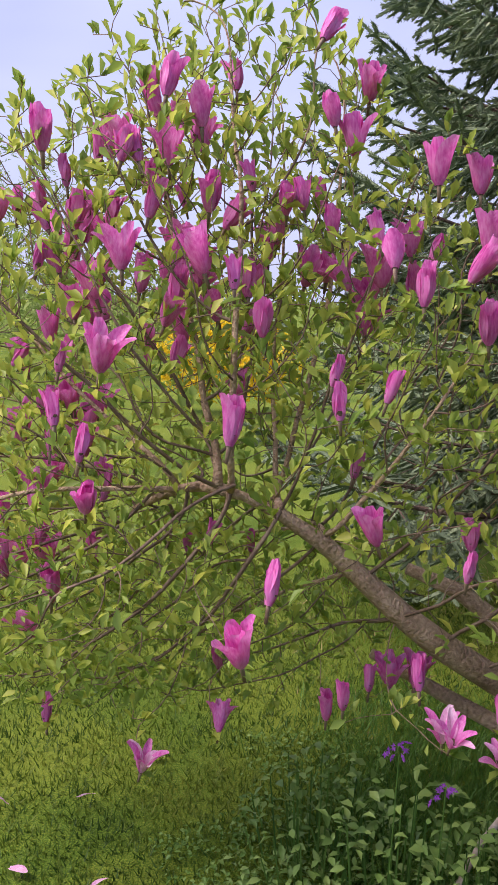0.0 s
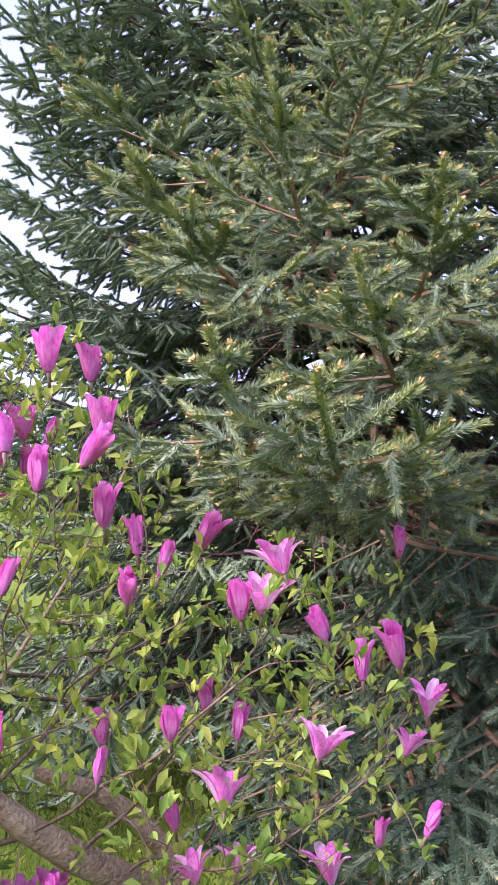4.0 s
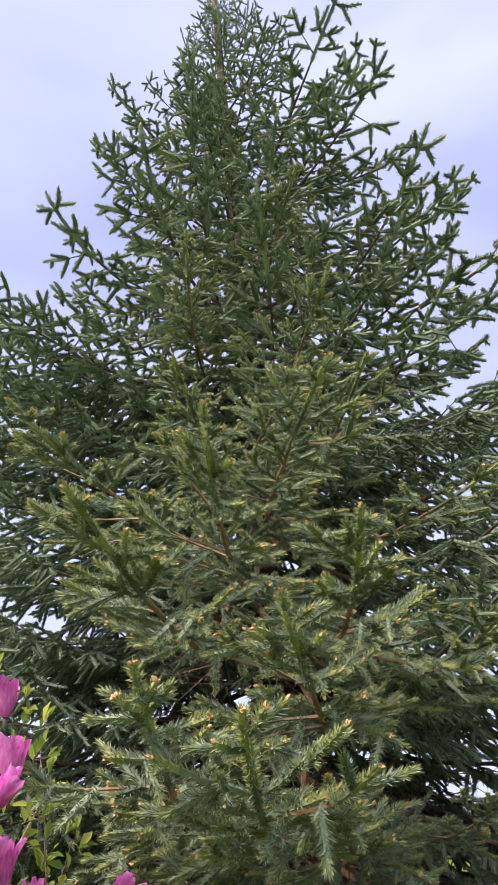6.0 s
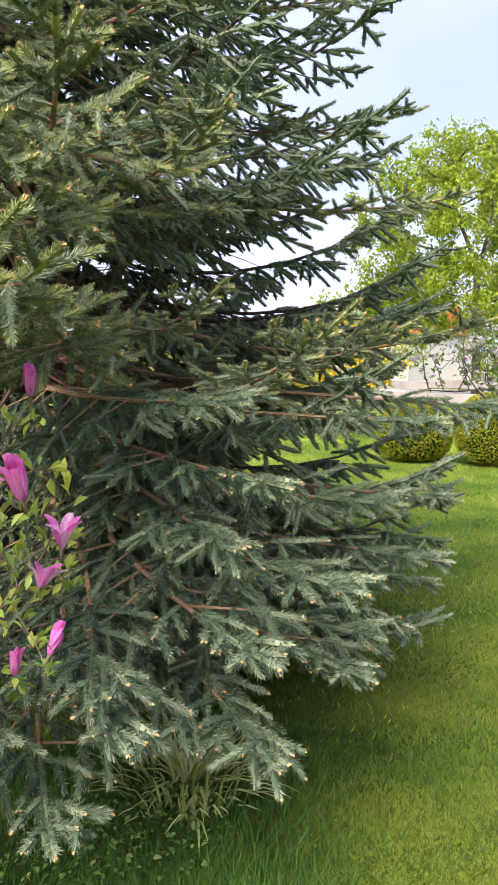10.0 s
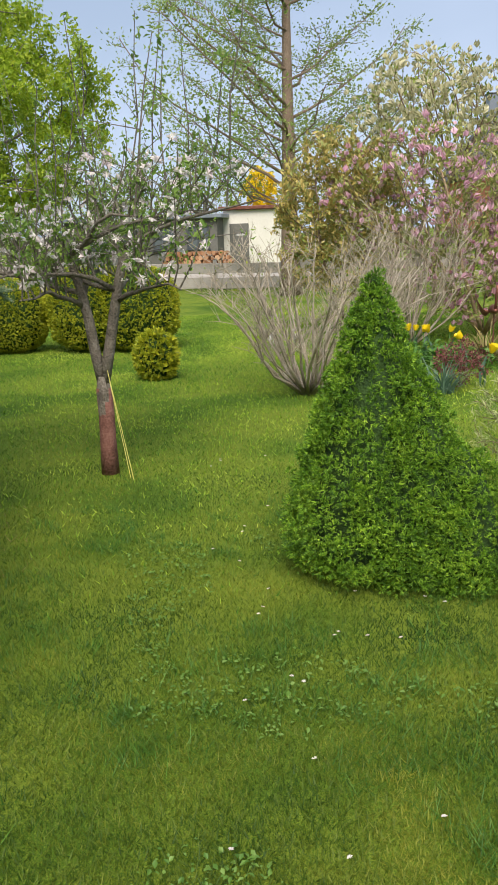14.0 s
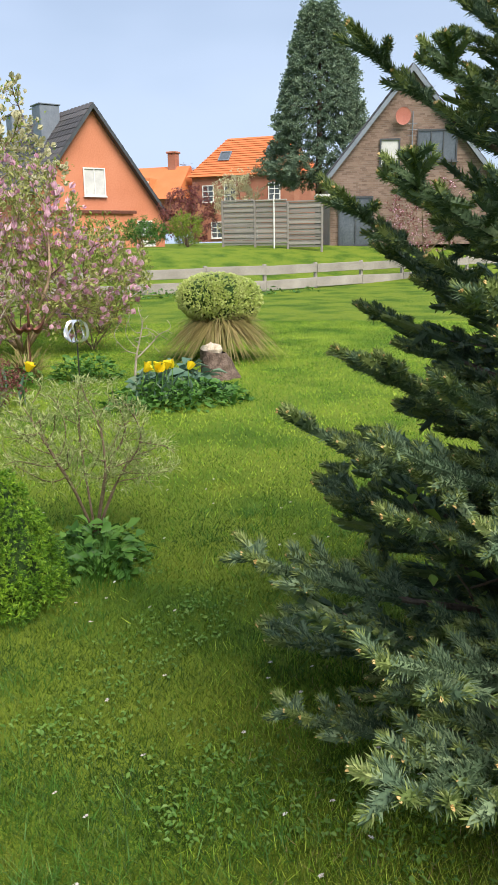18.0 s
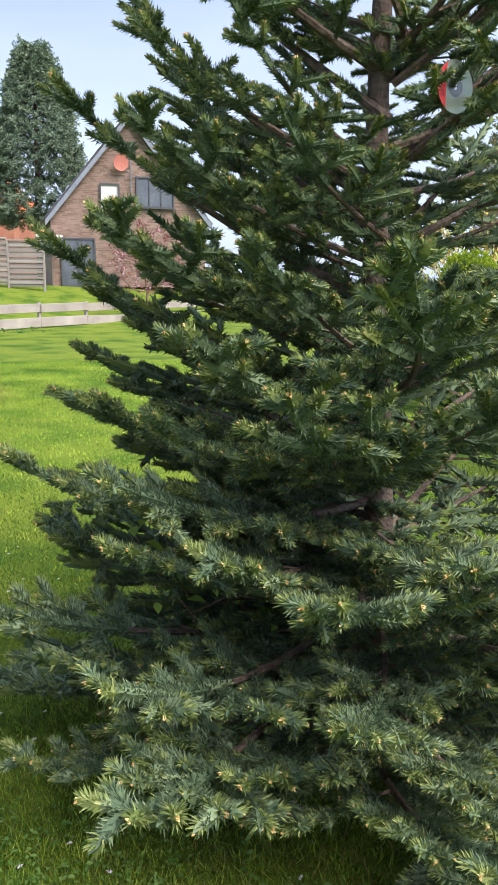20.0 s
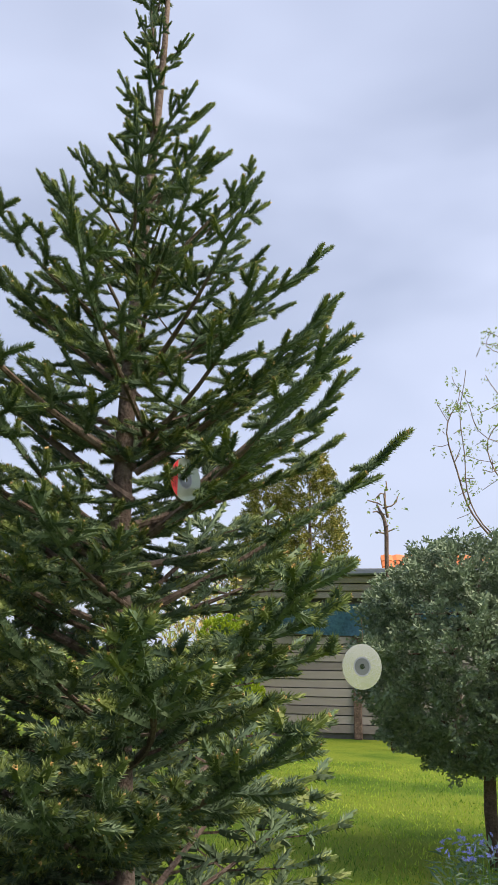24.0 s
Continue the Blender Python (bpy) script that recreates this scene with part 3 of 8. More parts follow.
def shoots(p0, d, length, free, lead, dens, size, width, rng, spread, flat, core):
    """Shoots of a conifer: a thick brush of needles on each stem, tapering where the end is free. flat: the share of needles combed to the sides and up.
    Returns vertices, triangles and whether each triangle belongs to the young outer part."""
    d = unit(d)
    y, z = sideways(d)
    # the packed inside of each shoot, four-sided
    ang = np.array([0.4, 1.97, 3.54, 5.11])
    ring = y[:, None] * np.cos(ang)[:, None] + z[:, None] * np.sin(ang)[:, None]
    rows = [(0.0, np.full(len(d), 0.75)), (0.45, np.full(len(d), 1.0)), (1.0, np.where(free, 0.62, 0.95))]
    v = [p0[:, None] + (d * (length * u)[:, None])[:, None] + ring * (core * r)[:, None, None] for u, r in rows]
    v.append((p0 + d * (length + np.where(free, size * 0.55, 0.004))[:, None])[:, None])
    cv = np.concatenate(v, 1).reshape(-1, 3)
    k = (np.arange(len(d)) * 13)[:, None]
    quads = [(4 * j + i, 4 * j + (i + 1) % 4, 4 * j + 4 + (i + 1) % 4, 4 * j + 4 + i) for j in range(2) for i in range(4)]
    cf = np.vstack([k + [q] for a, b, c, e in quads for q in ((a, b, c), (a, c, e))] + [k + [(8 + i, 8 + (i + 1) % 4, 12)] for i in range(4)])
    cyoung = np.concatenate([np.repeat(np.array([0] * 8 + [1] * 8), len(d)), np.ones(4 * len(d), int)])
    cyoung = cyoung * np.tile(lead, len(cf) // len(d))
    # needles that stand out of it
    n = np.maximum(4, (length * dens).astype(int))
    i = np.repeat(np.arange(len(n)), n)
    j = np.arange(len(i)) - np.repeat(np.cumsum(n) - n, n)
    u = (j + rng.uniform(0, 1, len(i))) / n[i]
    a = j * 2.39996 + rng.uniform(-0.4, 0.4, len(i)) + i
    combed = rng.uniform(size=len(i)) < flat
    a = np.where(combed, rng.normal(0.55, 0.5, len(i)), a)
    a = np.where(combed & (rng.uniform(size=len(i)) < 0.5), np.pi - a, a)
    out = y[i] * np.cos(a)[:, None] + z[i] * np.sin(a)[:, None]
    end = np.clip((u - 0.72) / 0.28, 0, 1) * free[i]
    t = np.radians(spread + rng.normal(0, 8, len(i))) * (1 - 0.6 * end)
    nd = d[i] * np.cos(t)[:, None] + out * np.sin(t)[:, None]
    base = p0[i] + d[i] * (u * length[i])[:, None] + out * (core * 0.35)
    tip = base + nd * (size * rng.uniform(0.8, 1.15, len(i)) * (1 - 0.2 * end))[:, None]
    side = unit(np.cross(nd, rng.normal(size=nd.shape))) * width / 2
    nv = np.stack([base - side, base + side, tip], 1).reshape(-1, 3)
    nf = np.arange(len(nv)).reshape(-1, 3)
    young = (u > np.where(lead[i], np.where(free[i], 0.0, 0.1), 0.72)) & (free | lead)[i]
    return np.vstack([nv, cv]), np.vstack([nf, cf + len(nv)]), np.concatenate([young, cyoung]).astype(np.int32)


def needles(p0, d, length, dens, size, width, rng, spread=52.0, flat=0.0, blunt=0.5):
    """Needles evenly packed round shoots, each shoot on a dense inner brush. flat: 0 all round, 1 combed to the sides and up."""
    n = np.maximum(5, (length * dens).astype(int))
    i = np.repeat(np.arange(len(n)), n)
    k = np.arange(len(i)) - np.repeat(np.cumsum(n) - n, n)
    u = (k + rng.uniform(0, 1, len(i))) / n[i]
    dd = unit(d)[i]
    y = unit(np.cross([[0.0, 0.02, 1]], dd) + 1e-6)
    z = np.cross(dd, y)
    ang = k * 2.39996 + rng.uniform(-0.4, 0.4, len(i)) + i
    if flat:
        combed = rng.uniform(size=len(i)) < flat
        ang = np.where(combed, rng.normal(0.4, 0.5, len(i)), ang)
        ang = np.where(combed & (rng.uniform(size=len(i)) < 0.5), np.pi - ang, ang)
    out = y * np.cos(ang)[:, None] + z * np.sin(ang)[:, None]
    end = np.clip((u - 0.80) / 0.20, 0, 1)
    a = np.radians(spread + rng.normal(0, 6, len(i))) * (1 - 0.62 * end)
    nd = dd * np.cos(a)[:, None] + out * np.sin(a)[:, None]
    base = p0[i] + dd * (u * length[i])[:, None]
    s = size * rng.uniform(0.85, 1.1, len(i)) * (1 - 0.25 * end)
    side = unit(np.cross(nd, rng.normal(size=nd.shape))) * width / 2
    tip = base + nd * s[:, None]
    fl = (rng.uniform(size=len(i)) < blunt)[:, None]
    p, q = np.where(fl, tip, base), np.where(fl, base, tip)
    v = np.stack([p - side, p + side, q], 1).reshape(-1, 3)
    return v, np.arange(len(v)).reshape(-1, 3), u > 0.62


def stems(p0, d, length, r0, r1):
    """Three-sided tapering stems."""
    d = unit(d)
    y, z = sideways(d)
    ang = np.array([0, 2.094, 4.189])
    ring = y[:, None] * np.cos(ang)[:, None] + z[:, None] * np.sin(ang)[:, None]
    v = np.concatenate([p0[:, None] + ring * np.reshape(r0, (-1, 1, 1)), (p0 + d * length[:, None])[:, None] + ring * np.reshape(r1, (-1, 1, 1))], 1).reshape(-1, 3)
    k = (np.arange(len(d)) * 6)[:, None]
    f = np.vstack([k + [q] for a in range(3) for q in ((a, (a + 1) % 3, 3 + (a + 1) % 3), (a, 3 + (a + 1) % 3, 3 + a))])
    return v, f


BUD = (np.array([(0, 0, 0), (0.35, 0.36, 0.0), (0.35, -0.18, 0.31), (0.35, -0.18, -0.31), (0.8, 0.22, 0.0), (0.8, -0.11, 0.19), (0.8, -0.11, -0.19), (1, 0, 0)]),
       np.array([(0, 2, 1), (0, 3, 2), (0, 1, 3), (1, 2, 5), (1, 5, 4), (2, 3, 6), (2, 6, 5), (3, 1, 4), (3, 4, 6), (4, 5, 7), (5, 6, 7), (6, 4, 7)]))


def bough(length, rng, dens, size, width, spacing=0.10, sub=0.085, side_len=0.3, droop=0.12, lift=0.22, hang=0.25, flat=0.0, spread=48.0,
          bare=0.22, buds=0.012, thick=0.016, sub_len=0.12, angle=56.0, spine=0.0, core=0.012, rise=0.0, wild=0.14, tip_free=0.16, side_from=0.12, cluster=4, fresh=1):
    """A bough along +x: a main stem with side branches in pairs, each bent once and set with shoots; wood, foliage and buds."""
    def axis(s):
        s = np.asarray(s, float)
        return np.stack([length * s * (1 - 0.04 * s), 0.04 * length * np.sin(3.3 * s + spine), length * (-droop * 4 * s * (1 - s) * 0.6 - droop * s * 0.3 + lift * s ** 3)], -1)
    s = np.linspace(0, 1, 10)
    W = [tube(axis(s), thick * (1 - 0.84 * s) + 0.001, 6)]
    P, D, L, F, lead = [], [], [], [], []

    def seg(p, d, ln, free, leader=False):
        P.append(p), D.append(d), L.append(ln), F.append(free), lead.append(leader)
    a = np.append(np.arange(max(bare, 1 - 0.45 / length), 1, 0.10 / length), 1.0)
    pts = axis(a)
    for k in range(len(a) - 1):
        seg(pts[k], pts[k + 1] - pts[k], np.linalg.norm(pts[k + 1] - pts[k]), k == len(a) - 2, k >= len(a) - 1 - fresh)
    sp, sd, sl, sr = [], [], [], []
    last = 1 - tip_free / length
    for k, a in enumerate(np.arange(side_from, last + 0.01, spacing / length)):
        for sign in (1, -1):
            a2 = float(np.clip(a + rng.uniform(-0.5, 0.5) * spacing / length, 0.02, last))
            ls = (length * side_len * (1 - a2) ** 0.65 * min(1, 0.3 + a2 * 2.4) + tip_free * 0.62) * rng.uniform(0.5, 1.2) * (1.0 if k % 2 else 0.7)
            ax = unit(axis(min(1, a2 + 0.02)) - axis(a2 - 0.02))
            th = radians(angle + rng.normal(0, 13) - 14 * a2)
            y = unit(np.cross([0, 0, 1.0], ax)) * sign
            lower = hang * 0.5 * (1 - a2)
            d1 = unit(ax * math.cos(th) + y * math.sin(th) + np.array([0, 0, rng.normal(0.04 + rise * 0.4, 0.5 * wild) - lower]))
            d2 = unit(d1 + ax * 0.35 + np.array([0, 0, rng.normal(rise * 0.3, 0.4 * wild) - lower * 0.6]))
            p, l1, l2 = axis(a2), ls * 0.55, ls * 0.45
            for q, d, ln, r0, r1 in ((p, d1, l1, 0.0035 + 0.006 * ls, 0.003), (p + d1 * l1, d2, l2, 0.003, 0.0018)):
                sp.append(q), sd.append(d), sl.append(ln), sr.append((r0, r1))
            if ls < 0.3:
                seg(p + d1 * l1 * 0.15, d1, l1 * 0.85, False)
            seg(p + d1 * l1, d2, l2, True, True)
            for u in np.arange(0.16 if ls > 0.3 else 0.3, 0.93, sub / max(ls, sub * 1.3)):
                for way in (1, -1):
                    if rng.uniform() < 0.14:
                        continue
                    q, d = (p + d1 * ls * u, d1) if u < 0.55 else (p + d1 * l1 + d2 * (ls * u - l1), d2)
                    t_len = min(sub_len * 1.7, 0.30 * ls * (1 - u) + sub_len * 0.6) * rng.uniform(0.55, 1.3)
                    yy = unit(np.cross([0, 0, 1.0], d)) * way
                    t2 = radians(46 + rng.normal(0, 14))
                    dd = unit(d * math.cos(t2) + yy * math.sin(t2) + np.array([0, 0, rng.normal(rise - hang * (0.4 + 0.6 * (1 - u)), wild)]))
                    seg(q, dd, t_len, True)
    W.append(stems(np.array(sp), np.array(sd), np.array(sl), np.array(sr)[:, 0], np.array(sr)[:, 1]))
    P, D, L, F, lead = np.array(P), np.array(D), np.array(L), np.array(F), np.array(lead)
    v, f, young = shoots(P, D, L, F, lead, dens, size, width, rng, spread, flat, core)
    bud_geo = None
    if buds:
        ends = P + unit(D) * (L + size * 0.30)[:, None]
        minor = np.nonzero(F & ~lead & (rng.uniform(size=len(P)) < 0.35))[0]
        k = np.concatenate([np.repeat(np.nonzero(lead & F)[0], cluster), minor])
        bd = unit(D[k]) + rng.normal(0, 0.5, (len(k), 3))
        bud_geo = scatter([BUD], ends[k] - unit(D[k]) * buds * 0.2, frames(bd, rng.uniform(0, 6, len(k))), buds * rng.uniform(0.7, 1.2, len(k)), rng)
    return join(W), (v, f), bud_geo, young


def bough_set(name, count, seed, mats, **kw):
    rng = np.random.default_rng(seed)
    out = []
    for k in range(count):
        w, g, b, young = bough(rng=rng, spine=k * 1.7, **kw)
        ms = []
        for label, geo, mt in (("branch", w, mats[0]), ("foliage", g, mats[1]), ("bud_cluster", b, mats[2])):
            if geo is None:
                ms.append(None)
                continue
            me = mesh_of(label, geo, False)
            me.materials.append(mt)
            if label == "foliage":
                me.materials.append(mats[3])
                me.polygons.foreach_set("material_index", young)
            ms.append(me)
        out.append(ms)
    return out


def hang_bough(tree, meshes, at, azimuth, tilt, scale, roll=0.0, names=("branch", "foliage", "bud_cluster")):
    """One bough under the tree, pointing along the compass azimuth (from +y to +x), its tip raised by tilt degrees."""
    m = Matrix.Translation(at) @ Matrix.Rotation(radians(90 - azimuth), 4, "Z") @ Matrix.Rotation(radians(-tilt), 4, "Y") @ Matrix.Rotation(radians(roll), 4, "X") @ Matrix.Scale(scale, 4)
    b = part(names[0], meshes[0], None, tree, m=m)
    for nm, me in zip(names[1:], meshes[1:]):
        if me is not None:
            part(nm, me, None, b, kind="stuff")
    return b


def conifer(tree, height, sets, levels, reach, tilt, seed, per, trunk_r, wood_mat, jitter=6.0, lean=(0.0, 0.0), crowd=None, stretch=lambda a, u: 1.0, bare=lambda u, a: False):
    """Whorls of boughs on a straight trunk. sets(u, azimuth): the meshes and their nominal length for that place."""
    rng = np.random.default_rng(seed)
    hs = np.linspace(0, 1, 14)
    wob = np.stack([0.03 * np.sin(hs * 7 + seed), 0.03 * np.cos(hs * 5 + seed), hs * height], -1) + np.stack([lean[0] * hs ** 1.4, lean[1] * hs ** 1.4, 0 * hs], -1)
    part("trunk", tube(wob, trunk_r * (1 - 0.93 * hs) + 0.004, 9), wood_mat, tree, smooth=True)
    for u in levels:
        n = per(u)
        off = rng.uniform(0, 360)
        for k in range(n):
            az = (off + 360 * k / n + rng.normal(0, jitter)) % 360
            if crowd:
                az = (az + crowd[1] * math.sin(radians(crowd[0] - az))) % 360
            uu = np.clip(u + rng.normal(0, 0.010), 0.01, 0.985)
            r = reach(uu) * rng.uniform(0.84, 1.12) * stretch(az, uu)
            meshes, nominal = sets(uu, az, rng)
            if meshes is None:
                continue
            rise, roll = tilt(uu) + rng.normal(0, 4), rng.normal(0, 6)
            if not bare(uu, az):
                hang_bough(tree, meshes, (lean[0] * uu ** 1.4, lean[1] * uu ** 1.4, uu * height), az, rise, r / nominal, roll)


SPR = (M["spruce_wood"], M["spruce"], M["bud"], M["spruce_tip_lit"])
# front boughs: paler needles all over, light put into the needle colour
SPT = (M["spruce_twig"], M["spruce_tip_lit"], M["bud"], M["spruce_new"])
FIR = (M["fir_wood"], M["fir"], M["bud"], M["fir_tip"])

# the tall spruce
SPRUCE_AT = (2.8, 4.2, 0.0)
SPRUCE_LEAN, SPRUCE_H = (-0.62, 0.25), 8.8
spruce_front = bough_set("spruce_front", 4, 15, SPT, length=3.1, dens=1650, size=0.021, width=0.0035, spacing=0.12, sub=0.09, droop=0.10, lift=0.17, hang=0.30, rise=0.16, thick=0.019, bare=0.6, spread=43, flat=0.35, sub_len=0.11, side_len=0.27, core=0.0080, buds=0.011, wild=0.34, side_from=0.50, tip_free=0.05, angle=58, fresh=3)
# low boughs wear the fir's darker needles: shade put into their colour
spruce_low = bough_set("spruce_low", 3, 16, (M["spruce_twig"], M["fir"], M["bud"], M["spruce_tip_lit"]), length=3.0, dens=1450, size=0.021, width=0.0037, spacing=0.13, sub=0.09, droop=0.02, lift=0.0, hang=1.0, thick=0.019, bare=0.5, spread=43, flat=0.35, sub_len=0.11, side_len=0.27, core=0.0092, buds=0.011, wild=0.22, side_from=0.35, tip_free=0.05, angle=54, cluster=2)
spruce_long = bough_set("spruce_long", 3, 11, SPR, length=2.6, dens=360, size=0.027, width=0.0078, spacing=0.15, sub=0.105, droop=0.14, lift=0.14, hang=0.8, thick=0.019, bare=0.3, spread=48, flat=0.2, sub_len=0.135, side_len=0.36, core=0.012, buds=0.0, wild=0.25, tip_free=0.07, angle=60)
spruce_mid = bough_set("spruce_mid", 3, 12, SPR, length=1.7, dens=420, size=0.028, width=0.0075, spacing=0.155, sub=0.115, droop=0.04, lift=0.26, hang=0.6, thick=0.015, bare=0.2, spread=52, flat=0.2, sub_len=0.125, side_len=0.34, core=0.0135, buds=0.018, wild=0.28, tip_free=0.10, cluster=2, angle=58)
spruce_top = bough_set("spruce_top", 3, 13, SPR, length=1.1, dens=480, size=0.024, width=0.0062, spacing=0.16, sub=0.14, droop=0.02, lift=0.34, hang=0.05, rise=0.12, thick=0.012, side_len=0.34, bare=0.1, spread=48, sub_len=0.12, core=0.009, buds=0.018, angle=54, wild=0.26, tip_free=0.20, cluster=2)
spruce_back = bough_set("spruce_back", 2, 14, SPR, length=2.2, dens=90, size=0.035, width=0.016, spacing=0.17, sub=0.13, droop=0.12, lift=0.16, hang=0.6, thick=0.02, bare=0.1, buds=0.0, spread=46, core=0.016, side_len=0.33, wild=0.3, angle=60)


def spruce_reach(u):
    return 3.05 * (1 - u) ** 0.70 * (1 - 0.40 * max(0.0, (u - 0.72) / 0.28)) if u > 0.1 else 2.4 + 3.0 * u


def spruce_pick(u, az, rng):
    to_eye = math.cos(radians(az - 214))
    if to_eye < -0.5 and u < 0.85:
        return spruce_back[rng.integers(2)], 2.2
    r = spruce_reach(u)
    if r > 2.0:
        return spruce_long[rng.integers(3)], 2.6
    if r > 0.95:
        return spruce_mid[rng.integers(3)], 1.7
    return spruce_top[rng.integers(3)], 1.1


def spruce_side(az, u):
    """The lowest whorls stand back on the side where long boughs overhang the magnolia."""
    if 0.54 < u < 0.88 and math.cos(radians(az - 140)) > 0.55:
        return 1.26  # the open side reaches further
    return 0.66 if u < 0.40 and math.cos(radians(az - 212)) > 0.75 else 1.0


tall_spruce = thing("spruce_tree", "tall dark blue-green spruce with drooping yellow-tipped boughs reaching the lawn", "tree", SPRUCE_AT)
conifer(tall_spruce, SPRUCE_H, spruce_pick, np.concatenate([np.linspace(0.04, 0.30, 6), np.linspace(0.335, 0.70, 11), np.linspace(0.735, 0.97, 7)]), spruce_reach,
        lambda u: -10 + 46 * u ** 2.2, 5, lambda u: 8 if u < 0.6 else (7 if u < 0.8 else 5), 0.15, M["spruce_wood"], lean=SPRUCE_LEAN, crowd=(205, 8), stretch=spruce_side,
        bare=lambda u, a: 0.18 < u < 0.29 and 150 < a < 262)
hang_bough(tall_spruce, spruce_top[0], (SPRUCE_LEAN[0], SPRUCE_LEAN[1], SPRUCE_H - 0.45), 200, 84, 0.75)
hang_bough(tall_spruce, spruce_top[1], (SPRUCE_LEAN[0] * 0.95, SPRUCE_LEAN[1], SPRUCE_H - 1.0), 165, 74, 0.85)
rng_x = np.random.default_rng(8)


def reach_to(tip, meshes, nominal, rise=0.1, roll=0.0):
    """A bough of the tall spruce from its trunk to a tip; rise: how far above the chord its tip lies, for its length."""
    tip = np.array(tip) - np.array(SPRUCE_AT)
    r = math.hypot(tip[0], tip[1])
    z = max(0.25, tip[2] + (0.10 + 0.24 * min(1.0, max(0.0, (tip[2] - 1.3) / 0.8))) * r)
    base = np.array([SPRUCE_LEAN[0] * (z / SPRUCE_H) ** 1.4, SPRUCE_LEAN[1] * (z / SPRUCE_H) ** 1.4, z])
    d = tip - base
    flat = math.hypot(d[0], d[1])
    hang_bough(tall_spruce, meshes, base, math.degrees(math.atan2(d[0], d[1])), math.degrees(math.atan2(d[2], flat)) - math.degrees(rise), np.linalg.norm(d) / nominal / 0.97, roll)


# long boughs over the magnolia and the lawn, by where their tips hang
TIPS = [(0.76, 1.69, 2.45), (1.32, 1.69, 2.78), (1.40, 2.20, 3.15), (1.00, 2.42, 3.10), (1.54, 2.17, 3.65), (1.80, 2.45, 4.55), (1.19, 2.73, 4.05), (1.12, 1.45, 2.15), (1.03, 1.38, 1.93), (0.97, 1.12, 1.68), (0.62, 1.40, 1.72),
        (0.45, 1.75, 2.15), (0.56, 2.13, 2.63), (1.94, 2.03, 3.25), (2.06, 1.82, 2.75), (1.89, 1.72, 2.15)]
LOW_TIPS = [(2.13, 1.34, 1.40), (1.80, 1.52, 1.25), (1.68, 1.37, 0.88), (1.72, 1.13, 0.62), (1.95, 1.20, 0.72), (1.24, 1.41, 0.58), (1.36, 1.26, 0.45), (0.98, 1.63, 0.45), (2.16, 1.90, 1.68), (2.43, 2.08, 2.40), (3.67, 2.27, 3.25),
            (3.90, 2.20, 2.70), (3.16, 1.79, 1.47), (2.66, 1.50, 0.85), (3.70, 1.80, 2.20), (3.80, 1.72, 1.65), (2.95, 1.45, 0.60), (3.85, 1.57, 1.15), (3.30, 1.55, 0.80), (2.40, 1.42, 0.42), (1.30, 1.55, 1.62),
            (2.25, 1.22, 0.40), (2.75, 1.50, 0.40), (1.62, 1.16, 0.36), (1.22, 1.36, 0.30), (3.15, 1.60, 0.45), (3.55, 1.75, 0.55), (1.95, 1.30, 1.00), (2.90, 1.45, 1.15)]
for k, tip in enumerate(TIPS + LOW_TIPS):
    if tip[2] > 1.3:
        reach_to(tip, spruce_front[k % 4], 3.1, 0.09 if tip[2] > 1.6 else 0.04, rng_x.normal(0, 9))
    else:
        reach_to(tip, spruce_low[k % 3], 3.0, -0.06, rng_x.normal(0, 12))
for k in range(18):
    z = 1.5 + 0.17 * k
    hang_bough(tall_spruce, (spruce_long[k % 3]), (-0.03 * z, 0.03 * z, z), 252 + 52 * ((k * 0.618) % 1), -4 + 2.6 * z + rng_x.normal(0, 3), (2.75 - 0.16 * z) / 2.6, rng_x.normal(0, 8))
for k in range(19):
    z = 0.45 + 0.18 * k if k < 7 else 1.05 + 0.18 * k
    hang_bough(tall_spruce, spruce_long[k % 3], (-0.02 * z, 0.02 * z, z), 122 + 74 * ((k * 0.618) % 1), -9 + 2.4 * z + rng_x.normal(0, 3), (2.85 - 0.14 * z) / 2.6, rng_x.normal(0, 6))
for k in range(5):
    hang_bough(tall_spruce, spruce_long[k % 3], (0, 0, 1.62 + 0.14 * k), 118 + 34 * ((k * 0.618) % 1), -6 + rng_x.normal(0, 3), 0.98, rng_x.normal(0, 6))
for k in range(15):
    z = 0.9 + 0.27 * k
    hang_bough(tall_spruce, spruce_long[rng_x.integers(3)], (-0.02 * z, 0.02 * z, z), 256 + 74 * ((k * 0.618) % 1), -7 + 1.6 * z + rng_x.normal(0, 3), (3.05 - 0.16 * z) / 2.6, rng_x.normal(0, 6))
for k in range(18):
    z = 0.8 + 0.24 * k
    hang_bough(tall_spruce, spruce_back[k % 2], (-0.02 * z, 0.02 * z, z), 335 + 140 * ((k * 0.618) % 1), -8 + 1.5 * z, (2.5 - 0.14 * z) / 2.2, rng_x.normal(0, 8))

# the fir with the discs
FIR_AT = (1.79, -2.17, 0.0)
fir_near = bough_set("fir_near", 4, 34, FIR, length=1.2, dens=1700, size=0.025, width=0.0054, spacing=0.135, sub=0.080, droop=0.02, lift=0.12, hang=0.0, rise=0.08, wild=0.24, flat=0.6, spread=52, thick=0.014, side_len=0.40, bare=0.3, buds=0.009, sub_len=0.095, angle=58, core=0.0135, tip_free=0.05)
